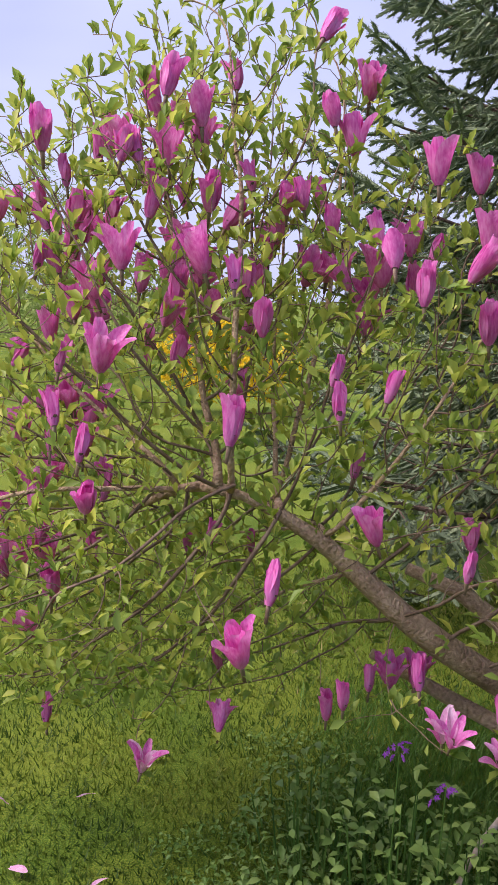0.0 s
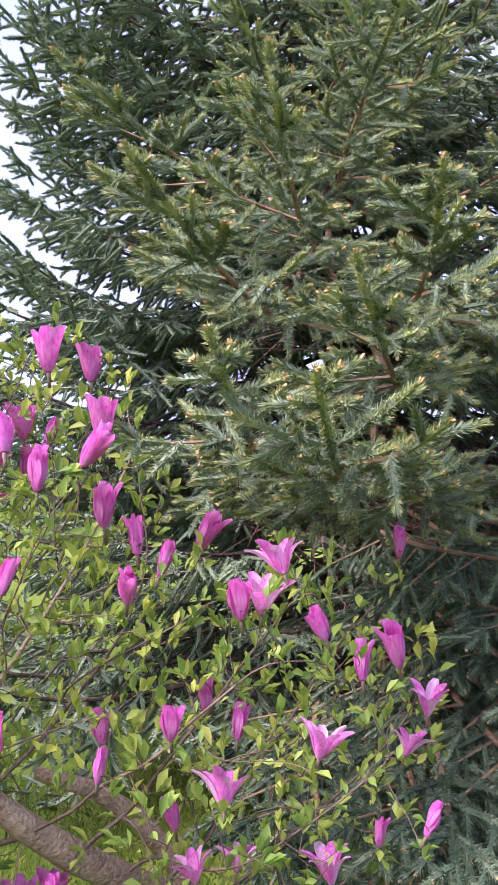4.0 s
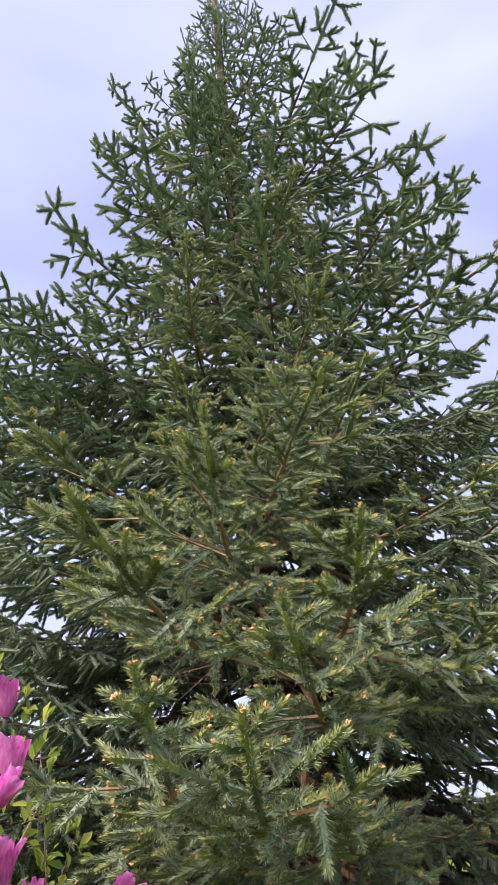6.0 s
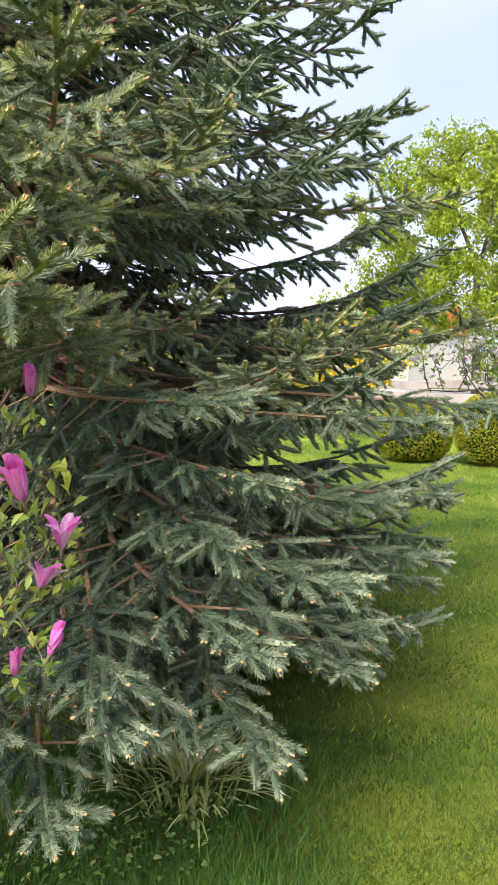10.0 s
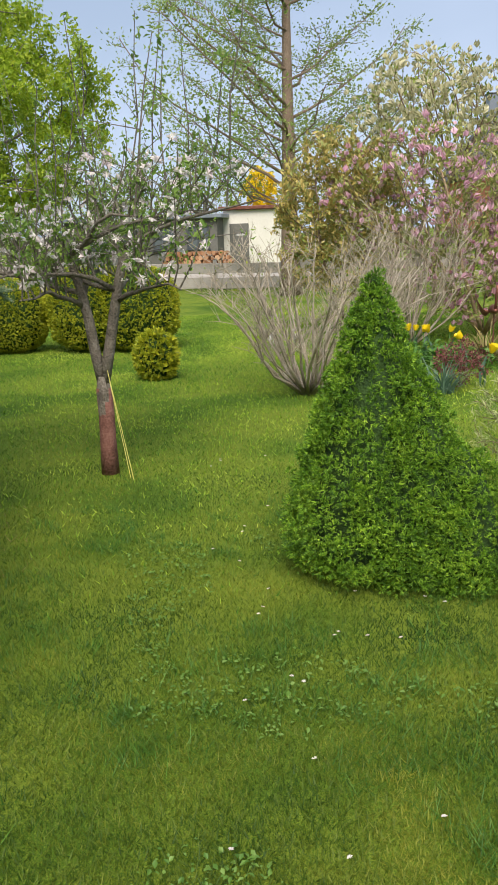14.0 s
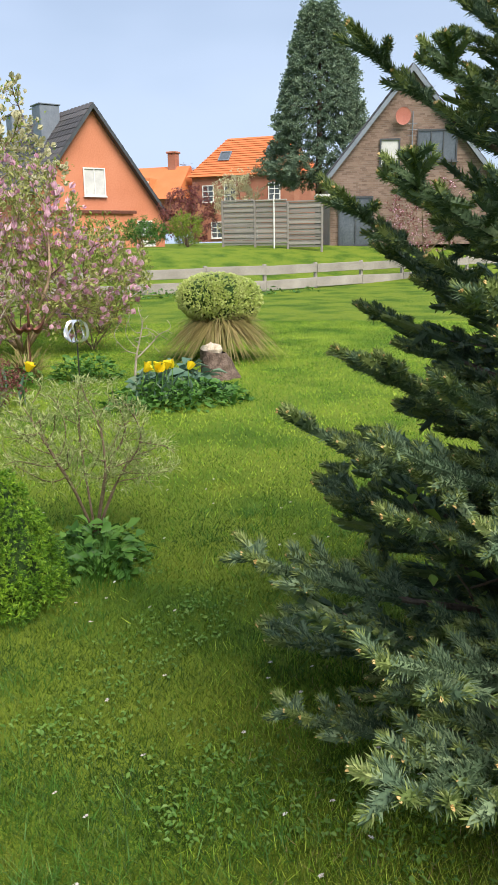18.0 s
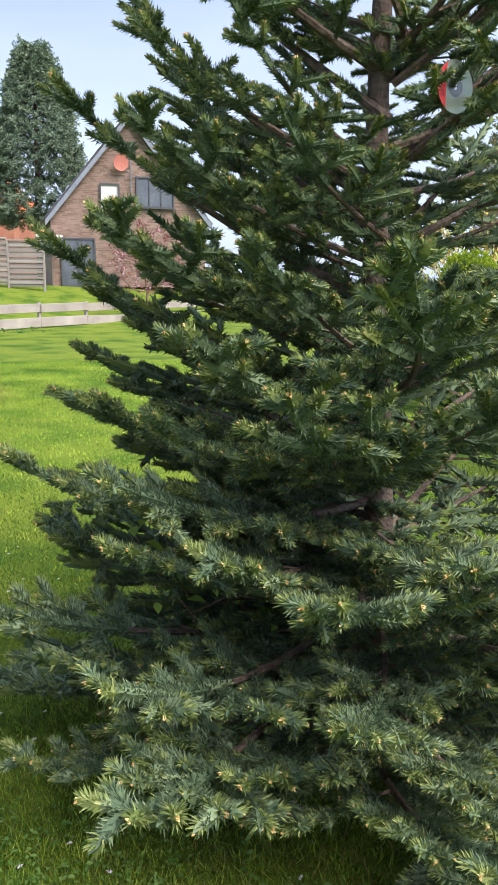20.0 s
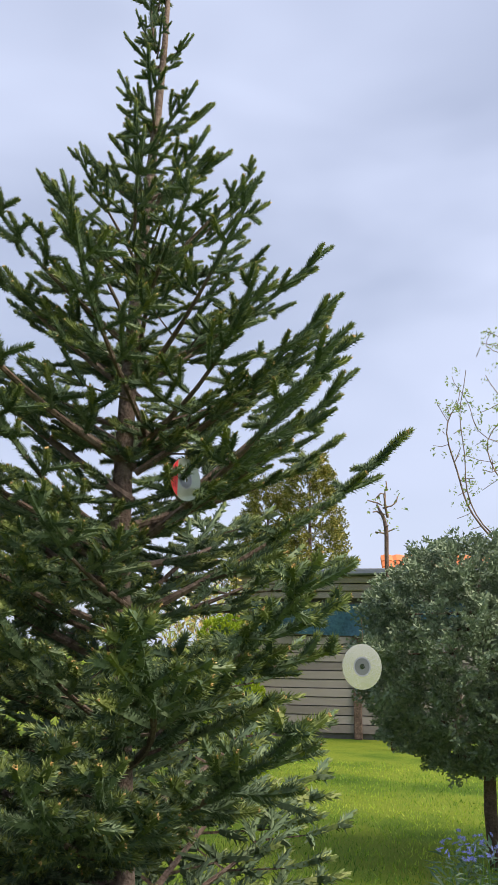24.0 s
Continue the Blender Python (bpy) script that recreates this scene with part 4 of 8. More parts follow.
fir_long = bough_set("fir_long", 3, 31, FIR, length=1.2, dens=1300, size=0.026, width=0.0058, spacing=0.165, sub=0.095, droop=0.02, lift=0.12, hang=0.0, rise=0.07, wild=0.22, flat=0.5, spread=50, thick=0.014, side_len=0.44, bare=0.3, buds=0.009, sub_len=0.10, angle=58, core=0.013, tip_free=0.06)
fir_arm = bough_set("fir_arm", 3, 32, FIR, length=1.0, dens=1600, size=0.021, width=0.0050, spacing=0.16, sub=0.12, droop=0.0, lift=0.12, hang=0.0, rise=0.05, flat=0.4, spread=50, thick=0.013, side_len=0.42, bare=0.3, buds=0.009, sub_len=0.12, angle=56, core=0.0095, wild=0.15, tip_free=0.07, side_from=0.06)
fir_short = bough_set("fir_short", 3, 36, FIR, length=0.55, dens=1800, size=0.023, width=0.0046, spacing=0.15, sub=0.16, droop=0.0, lift=0.10, hang=0.0, rise=0.05, flat=0.3, spread=44, thick=0.010, side_len=0.38, bare=0.05, buds=0.009, sub_len=0.10, angle=54, core=0.011, wild=0.15, tip_free=0.08)
fir_back = bough_set("fir_back", 1, 33, FIR, length=1.2, dens=200, size=0.034, width=0.013, spacing=0.16, sub=0.14, droop=0.02, lift=0.16, hang=0.0, rise=0.12, wild=0.2, flat=0.35, spread=50, thick=0.014, side_len=0.46, bare=0.3, buds=0.0, sub_len=0.13, angle=58, core=0.015)


def fir_reach(u):
    return (1.26 * (1 - u) ** 0.90 + 0.07) * (1 + 0.26 * math.exp(-((u - 0.54) / 0.13) ** 2)) if u > 0.1 else 1.16


def fir_pick(u, az, rng):
    if 0.38 < u < 0.51 and abs(az - 306) < 19:
        return None, 1.0  # gaps in the boughs, where the discs hang
    if 0.30 < u < 0.41 and abs(az - 256) < 11:
        return None, 1.0
    if fir_reach(u) < 0.52:
        return fir_short[rng.integers(3)], 0.55
    if math.cos(radians(az - 320)) < -0.3 and u < 0.42:
        return fir_back[0], 1.2
    if u < 0.42 and math.cos(radians(az - 320)) > 0.35:
        return fir_near[rng.integers(4)], 1.2
    if u < 0.42:
        return fir_long[rng.integers(3)], 1.2
    return fir_arm[rng.integers(3)], 1.0


def fir_side(a, u):
    c = math.cos(radians(a - 228))
    return 0.98 - 0.02 * c if u < 0.45 else (0.98 - 0.04 * c if u < 0.62 else 0.92 + 0.06 * c)


fir_tree = thing("fir_tree", "dark green fir with thick upturned shoots on the lawn", "tree", FIR_AT)
conifer(fir_tree, 3.95, fir_pick, np.concatenate([np.linspace(0.04, 0.40, 6), np.linspace(0.46, 0.97, 8)]), fir_reach, lambda u: 3 + 50 * u ** 1.3, 4, lambda u: 11 if u < 0.36 else (10 if u < 0.7 else 6), 0.05, M["fir_wood"], stretch=fir_side,
        bare=lambda u, a: (0.26 < u < 0.42 and 198 < a < 240) or (0.20 < u < 0.44 and abs(a - 258) < 17))
hang_bough(fir_tree, fir_short[0], (0, 0, 3.62), 120, 85, 0.8)
for az, z, ln, tl in ((206, 1.85, 1.2, 38), (229, 1.60, 1.06, 28), (238, 2.05, 0.85, 34), (60, 1.95, 1.15, 36), (48, 1.45, 1.2, 26), (38, 1.15, 1.15, 20), (76, 1.65, 1.1, 28), (28, 1.72, 1.05, 30), (52, 2.3, 0.9, 38)):
    hang_bough(fir_tree, fir_arm[int(z * 10) % 3], (0, 0, z), az, tl, ln / 1.0, 4)
rng_y = np.random.default_rng(35)
for k in range(13):
    hang_bough(fir_tree, fir_near[k % 4], (0, 0, 0.28 + 0.075 * k), 284 + 76 * ((k * 0.618) % 1), 1 + 0.9 * k + rng_y.normal(0, 2), rng_y.uniform(0.86, 1.02), rng_y.normal(0, 7))
for k in range(9):
    hang_bough(fir_tree, (fir_back[0] if k % 3 == 0 else fir_long[k % 3]), (0, 0, 0.35 + 0.12 * k), 18 + 92 * ((k * 0.618) % 1), 4 + 1.2 * k, (1.12 - 0.02 * k) / 1.2, rng_y.normal(0, 8))


# the clipped dwarf spruce: a cone of short bright shoots
def tuft(n, rng, size=0.03, width=0.006, open_by=0.55):
    d = unit(np.stack([np.full(n, 1.0), rng.normal(0, open_by, n), rng.normal(0, open_by, n)], -1))
    base = np.zeros((n, 3))
    side = unit(np.cross(d, rng.normal(size=d.shape))) * width / 2
    s = size * rng.uniform(0.7, 1.2, n)[:, None]
    v = np.stack([base - side, base + side, d * s], 1).reshape(-1, 3)
    return v, np.arange(len(v)).reshape(-1, 3)


def clipped(name, label, category, at, lobes, count, seed, mat_leaf, mat_core, size, tufts, clump=0):
    """lobes: (x, y, radius, height, taper) solids of revolution, covered with tufts that point outwards and up."""
    rng = np.random.default_rng(seed)
    t = thing(name, label, category, (*at, on(*at)))

    def prof(u, taper):
        return (min(1, (u + 0.02) / 0.09) ** 0.5) * (min(1.0, (1 - u) / 0.78) ** taper if taper > 0 else math.sqrt(max(0, 1 - (2 * u - 1) ** 2)) ** 0.75)
    cores, P, D = [], [], []
    for lx, ly, r, h, taper, *low in lobes:
        z0 = low[0] if low else 0.0
        rows = [(lx, ly, z0 + h * u) for u in np.linspace(0, 1, 12)]
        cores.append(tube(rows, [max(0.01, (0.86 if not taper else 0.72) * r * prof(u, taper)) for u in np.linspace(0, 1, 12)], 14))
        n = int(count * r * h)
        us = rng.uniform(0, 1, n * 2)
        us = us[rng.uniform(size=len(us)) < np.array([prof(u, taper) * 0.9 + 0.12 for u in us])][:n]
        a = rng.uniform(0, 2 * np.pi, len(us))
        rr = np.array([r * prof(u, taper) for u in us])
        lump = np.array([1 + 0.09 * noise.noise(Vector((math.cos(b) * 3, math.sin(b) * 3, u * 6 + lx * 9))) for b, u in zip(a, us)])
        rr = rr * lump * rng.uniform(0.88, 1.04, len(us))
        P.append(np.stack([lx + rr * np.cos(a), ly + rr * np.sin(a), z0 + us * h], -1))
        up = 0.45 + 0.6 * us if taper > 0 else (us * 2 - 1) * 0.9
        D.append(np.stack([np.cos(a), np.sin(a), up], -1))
    # dark solid added inside, in place of the shade between the tufts
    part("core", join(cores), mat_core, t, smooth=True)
    P, D = np.vstack(P), np.vstack(D) + rng.normal(0, 0.22, (sum(map(len, P)), 3))
    if clump:
        big = 0.030 * rng.uniform(0.7, 1.35, (len(P), 1, 1))
        way = unit(unit(D)[:, None] * 0.5 + rng.normal(0, 0.8, (len(P), clump, 3)))
        P, D = (P[:, None] + way * big).reshape(-1, 3), way.reshape(-1, 3)
    part("foliage", scatter(tufts, P, frames(D, rng.uniform(0, 6.3, len(P))), size * rng.uniform(0.7, 1.3, len(P)), rng), mat_leaf, t, kind="stuff")
    return t


rng_t = np.random.default_rng(3)
tufts_cone = [tuft(8, rng_t, 1.0, 0.34, 0.7) for _ in range(5)]
tufts_box = [scatter([simple_leaf(0.55, 0.55)], np.zeros((4, 3)), frames(np.stack([np.ones(4), *rng_t.normal(0, 0.6, (2, 4))], -1), rng_t.uniform(0, 6, 4)), np.ones(4), rng_t) for _ in range(4)]
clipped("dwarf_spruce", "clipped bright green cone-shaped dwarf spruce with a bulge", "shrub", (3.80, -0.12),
        [(0, 0.02, 0.385, 1.33, 0.86), (-0.05, -0.17, 0.32, 0.90, 0.7), (-0.08, -0.36, 0.27, 0.60, 0.5)], 3700, 6, M["cone"], M["shade_core"], 0.0175, tufts_cone, 9)
clipped("box_ball", "rounded yellow-green box bush on the lawn", "shrub", (10.6, 6.2), [(0, 0, 0.56, 0.85, 0)], 11000, 7, M["box"], M["shade_core"], 0.058, tufts_box)
clipped("box_ball", "rounded yellow-green box bush on the lawn", "shrub", (10.9, 5.1), [(0, 0, 0.50, 1.02, 0)], 11000, 8, M["box"], M["shade_core"], 0.058, tufts_box)
clipped("box_hedge", "broad clipped green box bush behind the apple tree", "shrub", (11.1, 3.6), [(0, 0.38, 0.62, 1.18, 0), (0, -0.25, 0.6, 1.15, 0)], 6500, 9, M["box"], M["shade_core"], 0.072, tufts_box)
clipped("box_bush", "small loose yellow-green box bush", "shrub", (8.75, 2.38), [(0, 0, 0.22, 0.52, 0)], 6000, 10, M["box"], M["shade_core"], 0.10, tufts_box)

# ---- fences and buildings ----
def low_fence():
    """Two rows of weathered boards on short posts along the end of the lawn."""
    f = thing("rail_fence", "low fence of two rows of weathered grey boards on short posts", "fence", (0, 0, 0))
    rng = np.random.default_rng(41)
    pts = [(22.6, 17.0), (23.0, 4.8), (23.3, -5.9), (23.9, -10.0), (26.3, -16.4), (29.0, -24.0)]
    line = [np.array(p) for p in pts]
    for a, b in zip(line, line[1:]):
        n = max(1, round(np.linalg.norm(b - a) / 2.1))
        for k in range(n):
            p, q = a + (b - a) * k / n, a + (b - a) * (k + 1) / n
            d, ang = np.linalg.norm(q - p), math.degrees(math.atan2(*(q - p)[::-1]))
            for z0, z1 in ((0.05, 0.36), (0.50, 0.78)):
                part("board", bevelled(0.0, d - 0.015, -0.018, 0.018, z0, z1, 0.008), M["board"], f,
                     m=pose(*p, rng.normal(0, 0.02), rng.normal(0, 1.5), rng.normal(0, 0.5), ang))
            part("post", bevelled(-0.05, 0.05, 0.022, 0.12, 0.0, 0.84, 0.01), M["board"], f, m=pose(*p, 0, 0, 0, ang))


low_fence()


def roof_tiles(parent, corner, along, up, length, slope, mat, tile_w=0.5, tile_h=0.42, name="roof"):
    """A roof plane of overlapping tile courses; each course is a part with its own lip."""
    along, up = unit(along), unit(up)
    out = unit(np.cross(along, up))
    if out[2] < 0:
        out = -out
    corner = np.asarray(corner, float)
    n = int(slope / tile_h)
    th = slope / n
    cols = int(length / tile_w)
    tw = length / cols
    c = [corner, corner + along * length, corner + along * length + up * slope, corner + up * slope]
    v = np.array(c + [p - out * 0.14 for p in c])
    f = np.array([(0, 1, 2), (0, 2, 3), (4, 6, 5), (4, 7, 6), (0, 4, 5), (0, 5, 1), (1, 5, 6), (1, 6, 2), (2, 6, 7), (2, 7, 3), (3, 7, 4), (3, 4, 0)])
    roof = part(name, (v, f), mat, parent)
    for i in range(n):
        row_v, row_f = [], []
        for j in range(cols):
            p = corner + up * (i * th) + along * (j * tw)
            xs = (0.0, 0.3, 0.7, 1.0)
            hs = (0.02, 0.075, 0.075, 0.02)
            k = len(row_v)
            for x, h in zip(xs, hs):
                row_v += [p + along * x * tw + out * (h + 0.03), p + along * x * tw + up * th * 1.05 + out * h, p + along * x * tw + out * 0.0]
            for q in range(3):
                a = k + 3 * q
                row_f += [(a, a + 3, a + 4), (a, a + 4, a + 1), (a, a + 2, a + 5), (a, a + 5, a + 3)]
        part("tile_course", (np.array(row_v), np.array(row_f)), mat, roof)
    return roof


def window(parent, at, turn, w, h, frame_mat, bars=(1, 0), pane_mat=None, name="window", depth=0.06):
    """A framed window on a wall; it faces its own -y."""
    m = pose(*at, 0, 0, turn)
    t = 0.07 if w > 0.7 else 0.05
    pane = part(name, box(-w / 2, w / 2, 0.0, 0.05, -h / 2, h / 2), pane_mat or M["glassy"], parent, m=m)
    fr = [box(-w / 2 - t, w / 2 + t, -depth, 0.0, h / 2, h / 2 + t), box(-w / 2 - t, w / 2 + t, -depth, 0.0, -h / 2 - t, -h / 2),
          box(-w / 2 - t, -w / 2, -depth, 0.0, -h / 2, h / 2), box(w / 2, w / 2 + t, -depth, 0.0, -h / 2, h / 2)]
    part("frame", join(fr), frame_mat, pane)
    for k in range(bars[0]):
        x = -w / 2 + w * (k + 1) / (bars[0] + 1)
        part("bar", box(x - 0.025, x + 0.025, -depth * 0.7, -0.005, -h / 2, h / 2), frame_mat, pane)
    for k in range(bars[1]):
        z = -h / 2 + h * (k + 1) / (bars[1] + 1)
        part("bar", box(-w / 2, w / 2, -depth * 0.66, -0.006, z - 0.025, z + 0.025), frame_mat, pane)
    part("sill", box(-w / 2 - 0.12, w / 2 + 0.12, -depth - 0.07, 0.0, -h / 2 - t - 0.05, -h / 2 - t - 0.004), frame_mat, pane)
    return pane


def prism(poly, y0, y1):
    """A solid whose outline poly lies in the xz plane, from y0 to y1 (a convex outline)."""
    n = len(poly)
    v = np.array([(x, y0, z) for x, z in poly] + [(x, y1, z) for x, z in poly])
    f = [(0, i, i + 1) for i in range(1, n - 1)] + [(n, n + i + 1, n + i) for i in range(1, n - 1)]
    for i in range(n):
        j = (i + 1) % n
        f += [(i, n + i, n + j), (i, n + j, j)]
    return v, np.array(f)


def orange_house():
    """Rendered gable house with a dark tiled roof; its gable faces local -y."""
    D, az = 50.0, radians(100.8)
    at = (0.3 + D * math.sin(az), -0.3 + D * math.cos(az))
    h = thing("house", "orange rendered gable house with a steep dark tiled roof", "house", (*at, 1.3), 180 - math.degrees(az) + 0 + 180 + 26)
    L, R, apex, el, er, deep = -3.55, 4.6, 7.85, 3.3, 1.9, 11.0
    part("wall", prism([(L, 0), (R, 0), (R, er), (0, apex), (L, el)], 0.0, deep), M["render_wall"], h)
    for side, xe, ze in ((-1, L, el), (1, R, er)):
        d = np.array([0 - xe, 0, apex - ze])
        slope = np.linalg.norm(d)
        u = d / slope
        corner = np.array([xe, -0.45, ze]) - u * 0.5 + np.array([0, 0, 0.16])
        roof_tiles(h, corner, (0, 1, 0), u, deep + 0.8, slope + 0.5, M["roof_black"])
        vg = np.array([xe, -0.47, ze]) - u * 0.5
        w = [vg, vg + u * (slope + 0.5), vg + u * (slope + 0.5) + [0, 0, 0.3], vg + [0, 0, 0.3]]
        v = np.array(w + [p + [0, 0.06, 0] for p in w]) - [0, 0, 0.1]
        part("verge_board", (v, np.array([(0, 1, 2), (0, 2, 3), (4, 6, 5), (4, 7, 6), (0, 4, 5), (0, 5, 1), (2, 6, 7), (2, 7, 3)])), M["dark_frame"], h)
    window(h, (0.0, -0.03, 3.75), 0, 1.25, 1.45, M["white"], (1, 0), M["curtain"])
    window(h, (3.2, -0.03, 1.15), 0, 0.9, 0.75, M["white"], (1, 1))
    part("door", box(1.55, 2.0, -0.05, 0.03, 0.0, 1.75), M["white"], h, "white door frame")
    lean = part("lean_to", box(-3.5, 1.6, -1.6, -0.002, 0.0, 1.95), M["render_wall"], h, "low orange lean-to")
    part("gutter", box(-3.6, 1.75, -1.75, -1.6, 1.93, 2.08), M["copper"], lean)
    part("lean_roof", box(-3.6, 1.75, -1.7, -0.01, 1.96, 2.10), M["roof_black"], lean)
    for y, s in ((3.6, 0.62), (8.4, 0.5)):
        c = part("chimney", bevelled(-1.15 - s, -1.15 + s, y - s, y + s, apex - 2.2, apex + 0.42, 0.03), M["zinc"], h, "slate-blue clad chimney")
        part("chimney_cap", bevelled(-1.15 - s - 0.06, -1.15 + s + 0.06, y - s - 0.06, y + s + 0.06, apex + 0.425, apex + 0.5, 0.02), M["zinc"], c)
    part("picture", box(2.9, 3.9, -0.06, -0.01, 0.05, 0.45), M["white"], h, "pale panel under the window")


orange_house()


def red_house():
    D, az = 66.0, radians(110.7)
    at = (0.3 + D * math.sin(az), -0.3 + D * math.cos(az))
    h = thing("house", "two-storey red brick house with a hipped orange tile roof", "house", (*at, 1.6), 180 - math.degrees(az) + 180 - 22)
    w, deep, e, r = 4.3, 8.0, 5.0, 8.1
    part("wall", prism([(-w, 0), (w, 0), (w, e), (-w, e)], 0.0, deep), M["brick_red"], h)
    rid = 2.3
    base = [(-w - 0.35, -0.35, e), (w + 0.35, -0.35, e), (w + 0.35, deep + 0.35, e), (-w - 0.35, deep + 0.35, e)]
    top = [(-rid, deep / 2 - 1.2, r), (rid, deep / 2 - 1.2, r), (rid, deep / 2 + 1.2, r), (-rid, deep / 2 + 1.2, r)]
    v = np.array(base + top)
    f = np.array([(0, 1, 5), (0, 5, 4), (1, 2, 6), (1, 6, 5), (2, 3, 7), (2, 7, 6), (3, 0, 4), (3, 4, 7), (4, 5, 6), (4, 6, 7), (0, 2, 1), (0, 3, 2)])
    roof = part("roof", (v, f), M["roof_red"], h)
    for i in range(1, 16):
        u = i / 16
        p = [np.array(base[k]) * (1 - u) + np.array(top[k]) * u for k in range(4)]
        ring = [tube([p[k], p[(k + 1) % 4]], 0.035, 4) for k in (0, 1, 3)]
        part("tile_course", placed(join(ring), (0, 0, 0.03)), M["roof_red"], roof)
    for x in (-2.9, -1.0, 2.7):
        window(h, (x, -0.03, 3.7), 0, 0.85, 1.15, M["white"], (1, 2))
    for x in (-2.2, 0.8):
        window(h, (x, -0.03, 0.9), 0, 0.85, 1.15, M["white"], (1, 2))
    for y in (1.5, 4.0, 6.4):
        window(h, (-w - 0.03, y, 3.7), -90, 0.85, 1.1, M["white"], (1, 2))
    sl = (r - e) / (deep / 2 - 0.85)
    for x, y in ((-1.9, 0.9), (2.0, 1.2)):
        z = e + sl * (y + 0.35) + 0.02
        wd = part("skylight", box(-0.4, 0.4, 0.0, 0.9, -0.02, 0.06), M["glassy"], roof, "roof window", m=pose(x, y, z, math.degrees(math.atan(sl)), 0, 0))
        part("frame", join([box(-0.48, -0.4, -0.08, 0.98, -0.02, 0.1), box(0.4, 0.48, -0.08, 0.98, -0.02, 0.1), box(-0.4, 0.4, -0.08, 0.0, -0.02, 0.1), box(-0.4, 0.4, 0.9, 0.98, -0.02, 0.1)]), M["zinc"], wd)
    # the lower wing on its side
    wing = thing("house", "low brick house wing with orange tiles and a white dormer", "house", (at[0] + 4.5, at[1] + 7.2, 2.4), 180 - math.degrees(az) + 180 - 22)
    part("wall", box(-3.2, 3.2, 0.0, 5.0, 0.0, 2.6), M["brick_red"], wing)
    pr = prism([(-0.4, 2.55), (5.4, 2.55), (2.5, 5.2)], -3.5, 3.5)
    vv = np.stack([pr[0][:, 1], pr[0][:, 0], pr[0][:, 2]], -1)
    part("roof", (vv, pr[1][:, ::-1]), M["roof_red"], wing)
    dm = part("dormer", box(-1.0, 1.0, 0.2, 2.0, 2.9, 4.2), M["roof_red"], wing, "dormer with white windows")
    for x in (-0.6, 0.0, 0.6):
        window(dm, (x, 0.18, 3.55), 0, 0.42, 0.75, M["white"], (0, 1))
    ch = part("chimney", bevelled(1.6, 2.3, 2.2, 2.9, 4.6, 6.2, 0.03), M["brick_red"], wing, "brick chimney")
    part("chimney_cap", bevelled(1.5, 2.4, 2.1, 3.0, 6.205, 6.35, 0.03), M["brick_red"], ch)


red_house()


def brick_house():
    D = 38.0
    a1 = radians(121.9)
    turn = 180 - 121.4 + 180 + 8
    h = thing("house", "brown brick gable house with large dark-framed windows", "house", (0.3 + D * math.sin(a1), -0.35 + D * math.cos(a1), 1.28), turn)
    L, R, apex, e = -3.5, 3.5, 7.3, 3.0
    wall = part("wall", prism([(L, 0), (R, 0), (R, e), (0, apex), (L, e)], 0.0, 9.0), M["mortar"], h)
    for xe in (L, R):
        d = np.array([-xe, 0, apex - e])
        sl = np.linalg.norm(d)
        u = d / sl
        roof_tiles(h, np.array([xe, -0.3, e]) - u * 0.4 + [0, 0, 0.16], (0, 1, 0), u, 9.6, sl + 0.4, M["roof_black"])
        vg = np.array([xe, -0.32, e]) - u * 0.4
        w = [vg, vg + u * (sl + 0.4), vg + u * (sl + 0.4) + [0, 0, 0.28], vg + [0, 0, 0.28]]
        v = np.array(w + [p + [0, 0.06, 0] for p in w]) - [0, 0, 0.1]
        part("verge_board", (v, np.array([(0, 1, 2), (0, 2, 3), (4, 6, 5), (4, 7, 6), (0, 4, 5), (0, 5, 1), (2, 6, 7), (2, 7, 3)])), M["zinc"], h)
    # bricks in running bond, proud of the mortar
    bricks = []
    for k in range(97):
        z = 0.005 + k * 0.078
        half = 3.48 if z + 0.08 < e else 3.48 * max(0.0, (apex - z - 0.1) / (apex - e))
        x = -half
        step = 0.125 if k % 2 else 0.25
        while x < half - 0.03:
            bricks.append(box(x, min(half, x + step - 0.012), -0.012, 0.0, z, z + 0.066))
            x, step = x + step, 0.25
    part("brickwork", join(bricks), M["brick_grey"], wall, kind="stuff")
    window(h, (-0.9, -0.05, 3.95), 0, 0.75, 1.0, M["dark_frame"], (0, 0), M["curtain"])
    window(h, (1.15, -0.05, 4.2), 0, 1.6, 1.2, M["dark_frame"], (2, 0))
    window(h, (-2.35, -0.05, 1.06), 0, 1.4, 2.0, M["dark_frame"], (1, 0))
    part("awning", bevelled(-4.2, -3.1, -1.4, -0.02, 2.05, 2.17, 0.02), M["pale_wall"], h, "pale flat porch canopy")
    dish = bmesh.new()
    bmesh.ops.create_uvsphere(dish, u_segments=14, v_segments=8, radius=0.36)
    for v in dish.verts:
        v.co.y = 0.12 * v.co.y if v.co.y > 0 else -0.03 - 0.10 * v.co.y
    part("satellite_dish", dish, M["dish"], h, "faded red satellite dish", m=pose(-0.4, -0.35, 5.4, 10, 0, 15))
    part("dish_arm", tube([(-0.4, -0.33, 5.4), (-0.35, 0.0, 5.2)], 0.03, 6), M["zinc"], h)
    part("aerial_pole", tube([(0.05, -0.12, 3.6), (0.05, -0.12, 5.6)], 0.025, 6), M["zinc"], h)
    for k in range(3):
        part("aerial_bar", tube([(-0.15, -0.12, 4.6 + 0.25 * k), (0.25, -0.12, 4.6 + 0.25 * k)], 0.012, 5), M["zinc"], h)


brick_house()


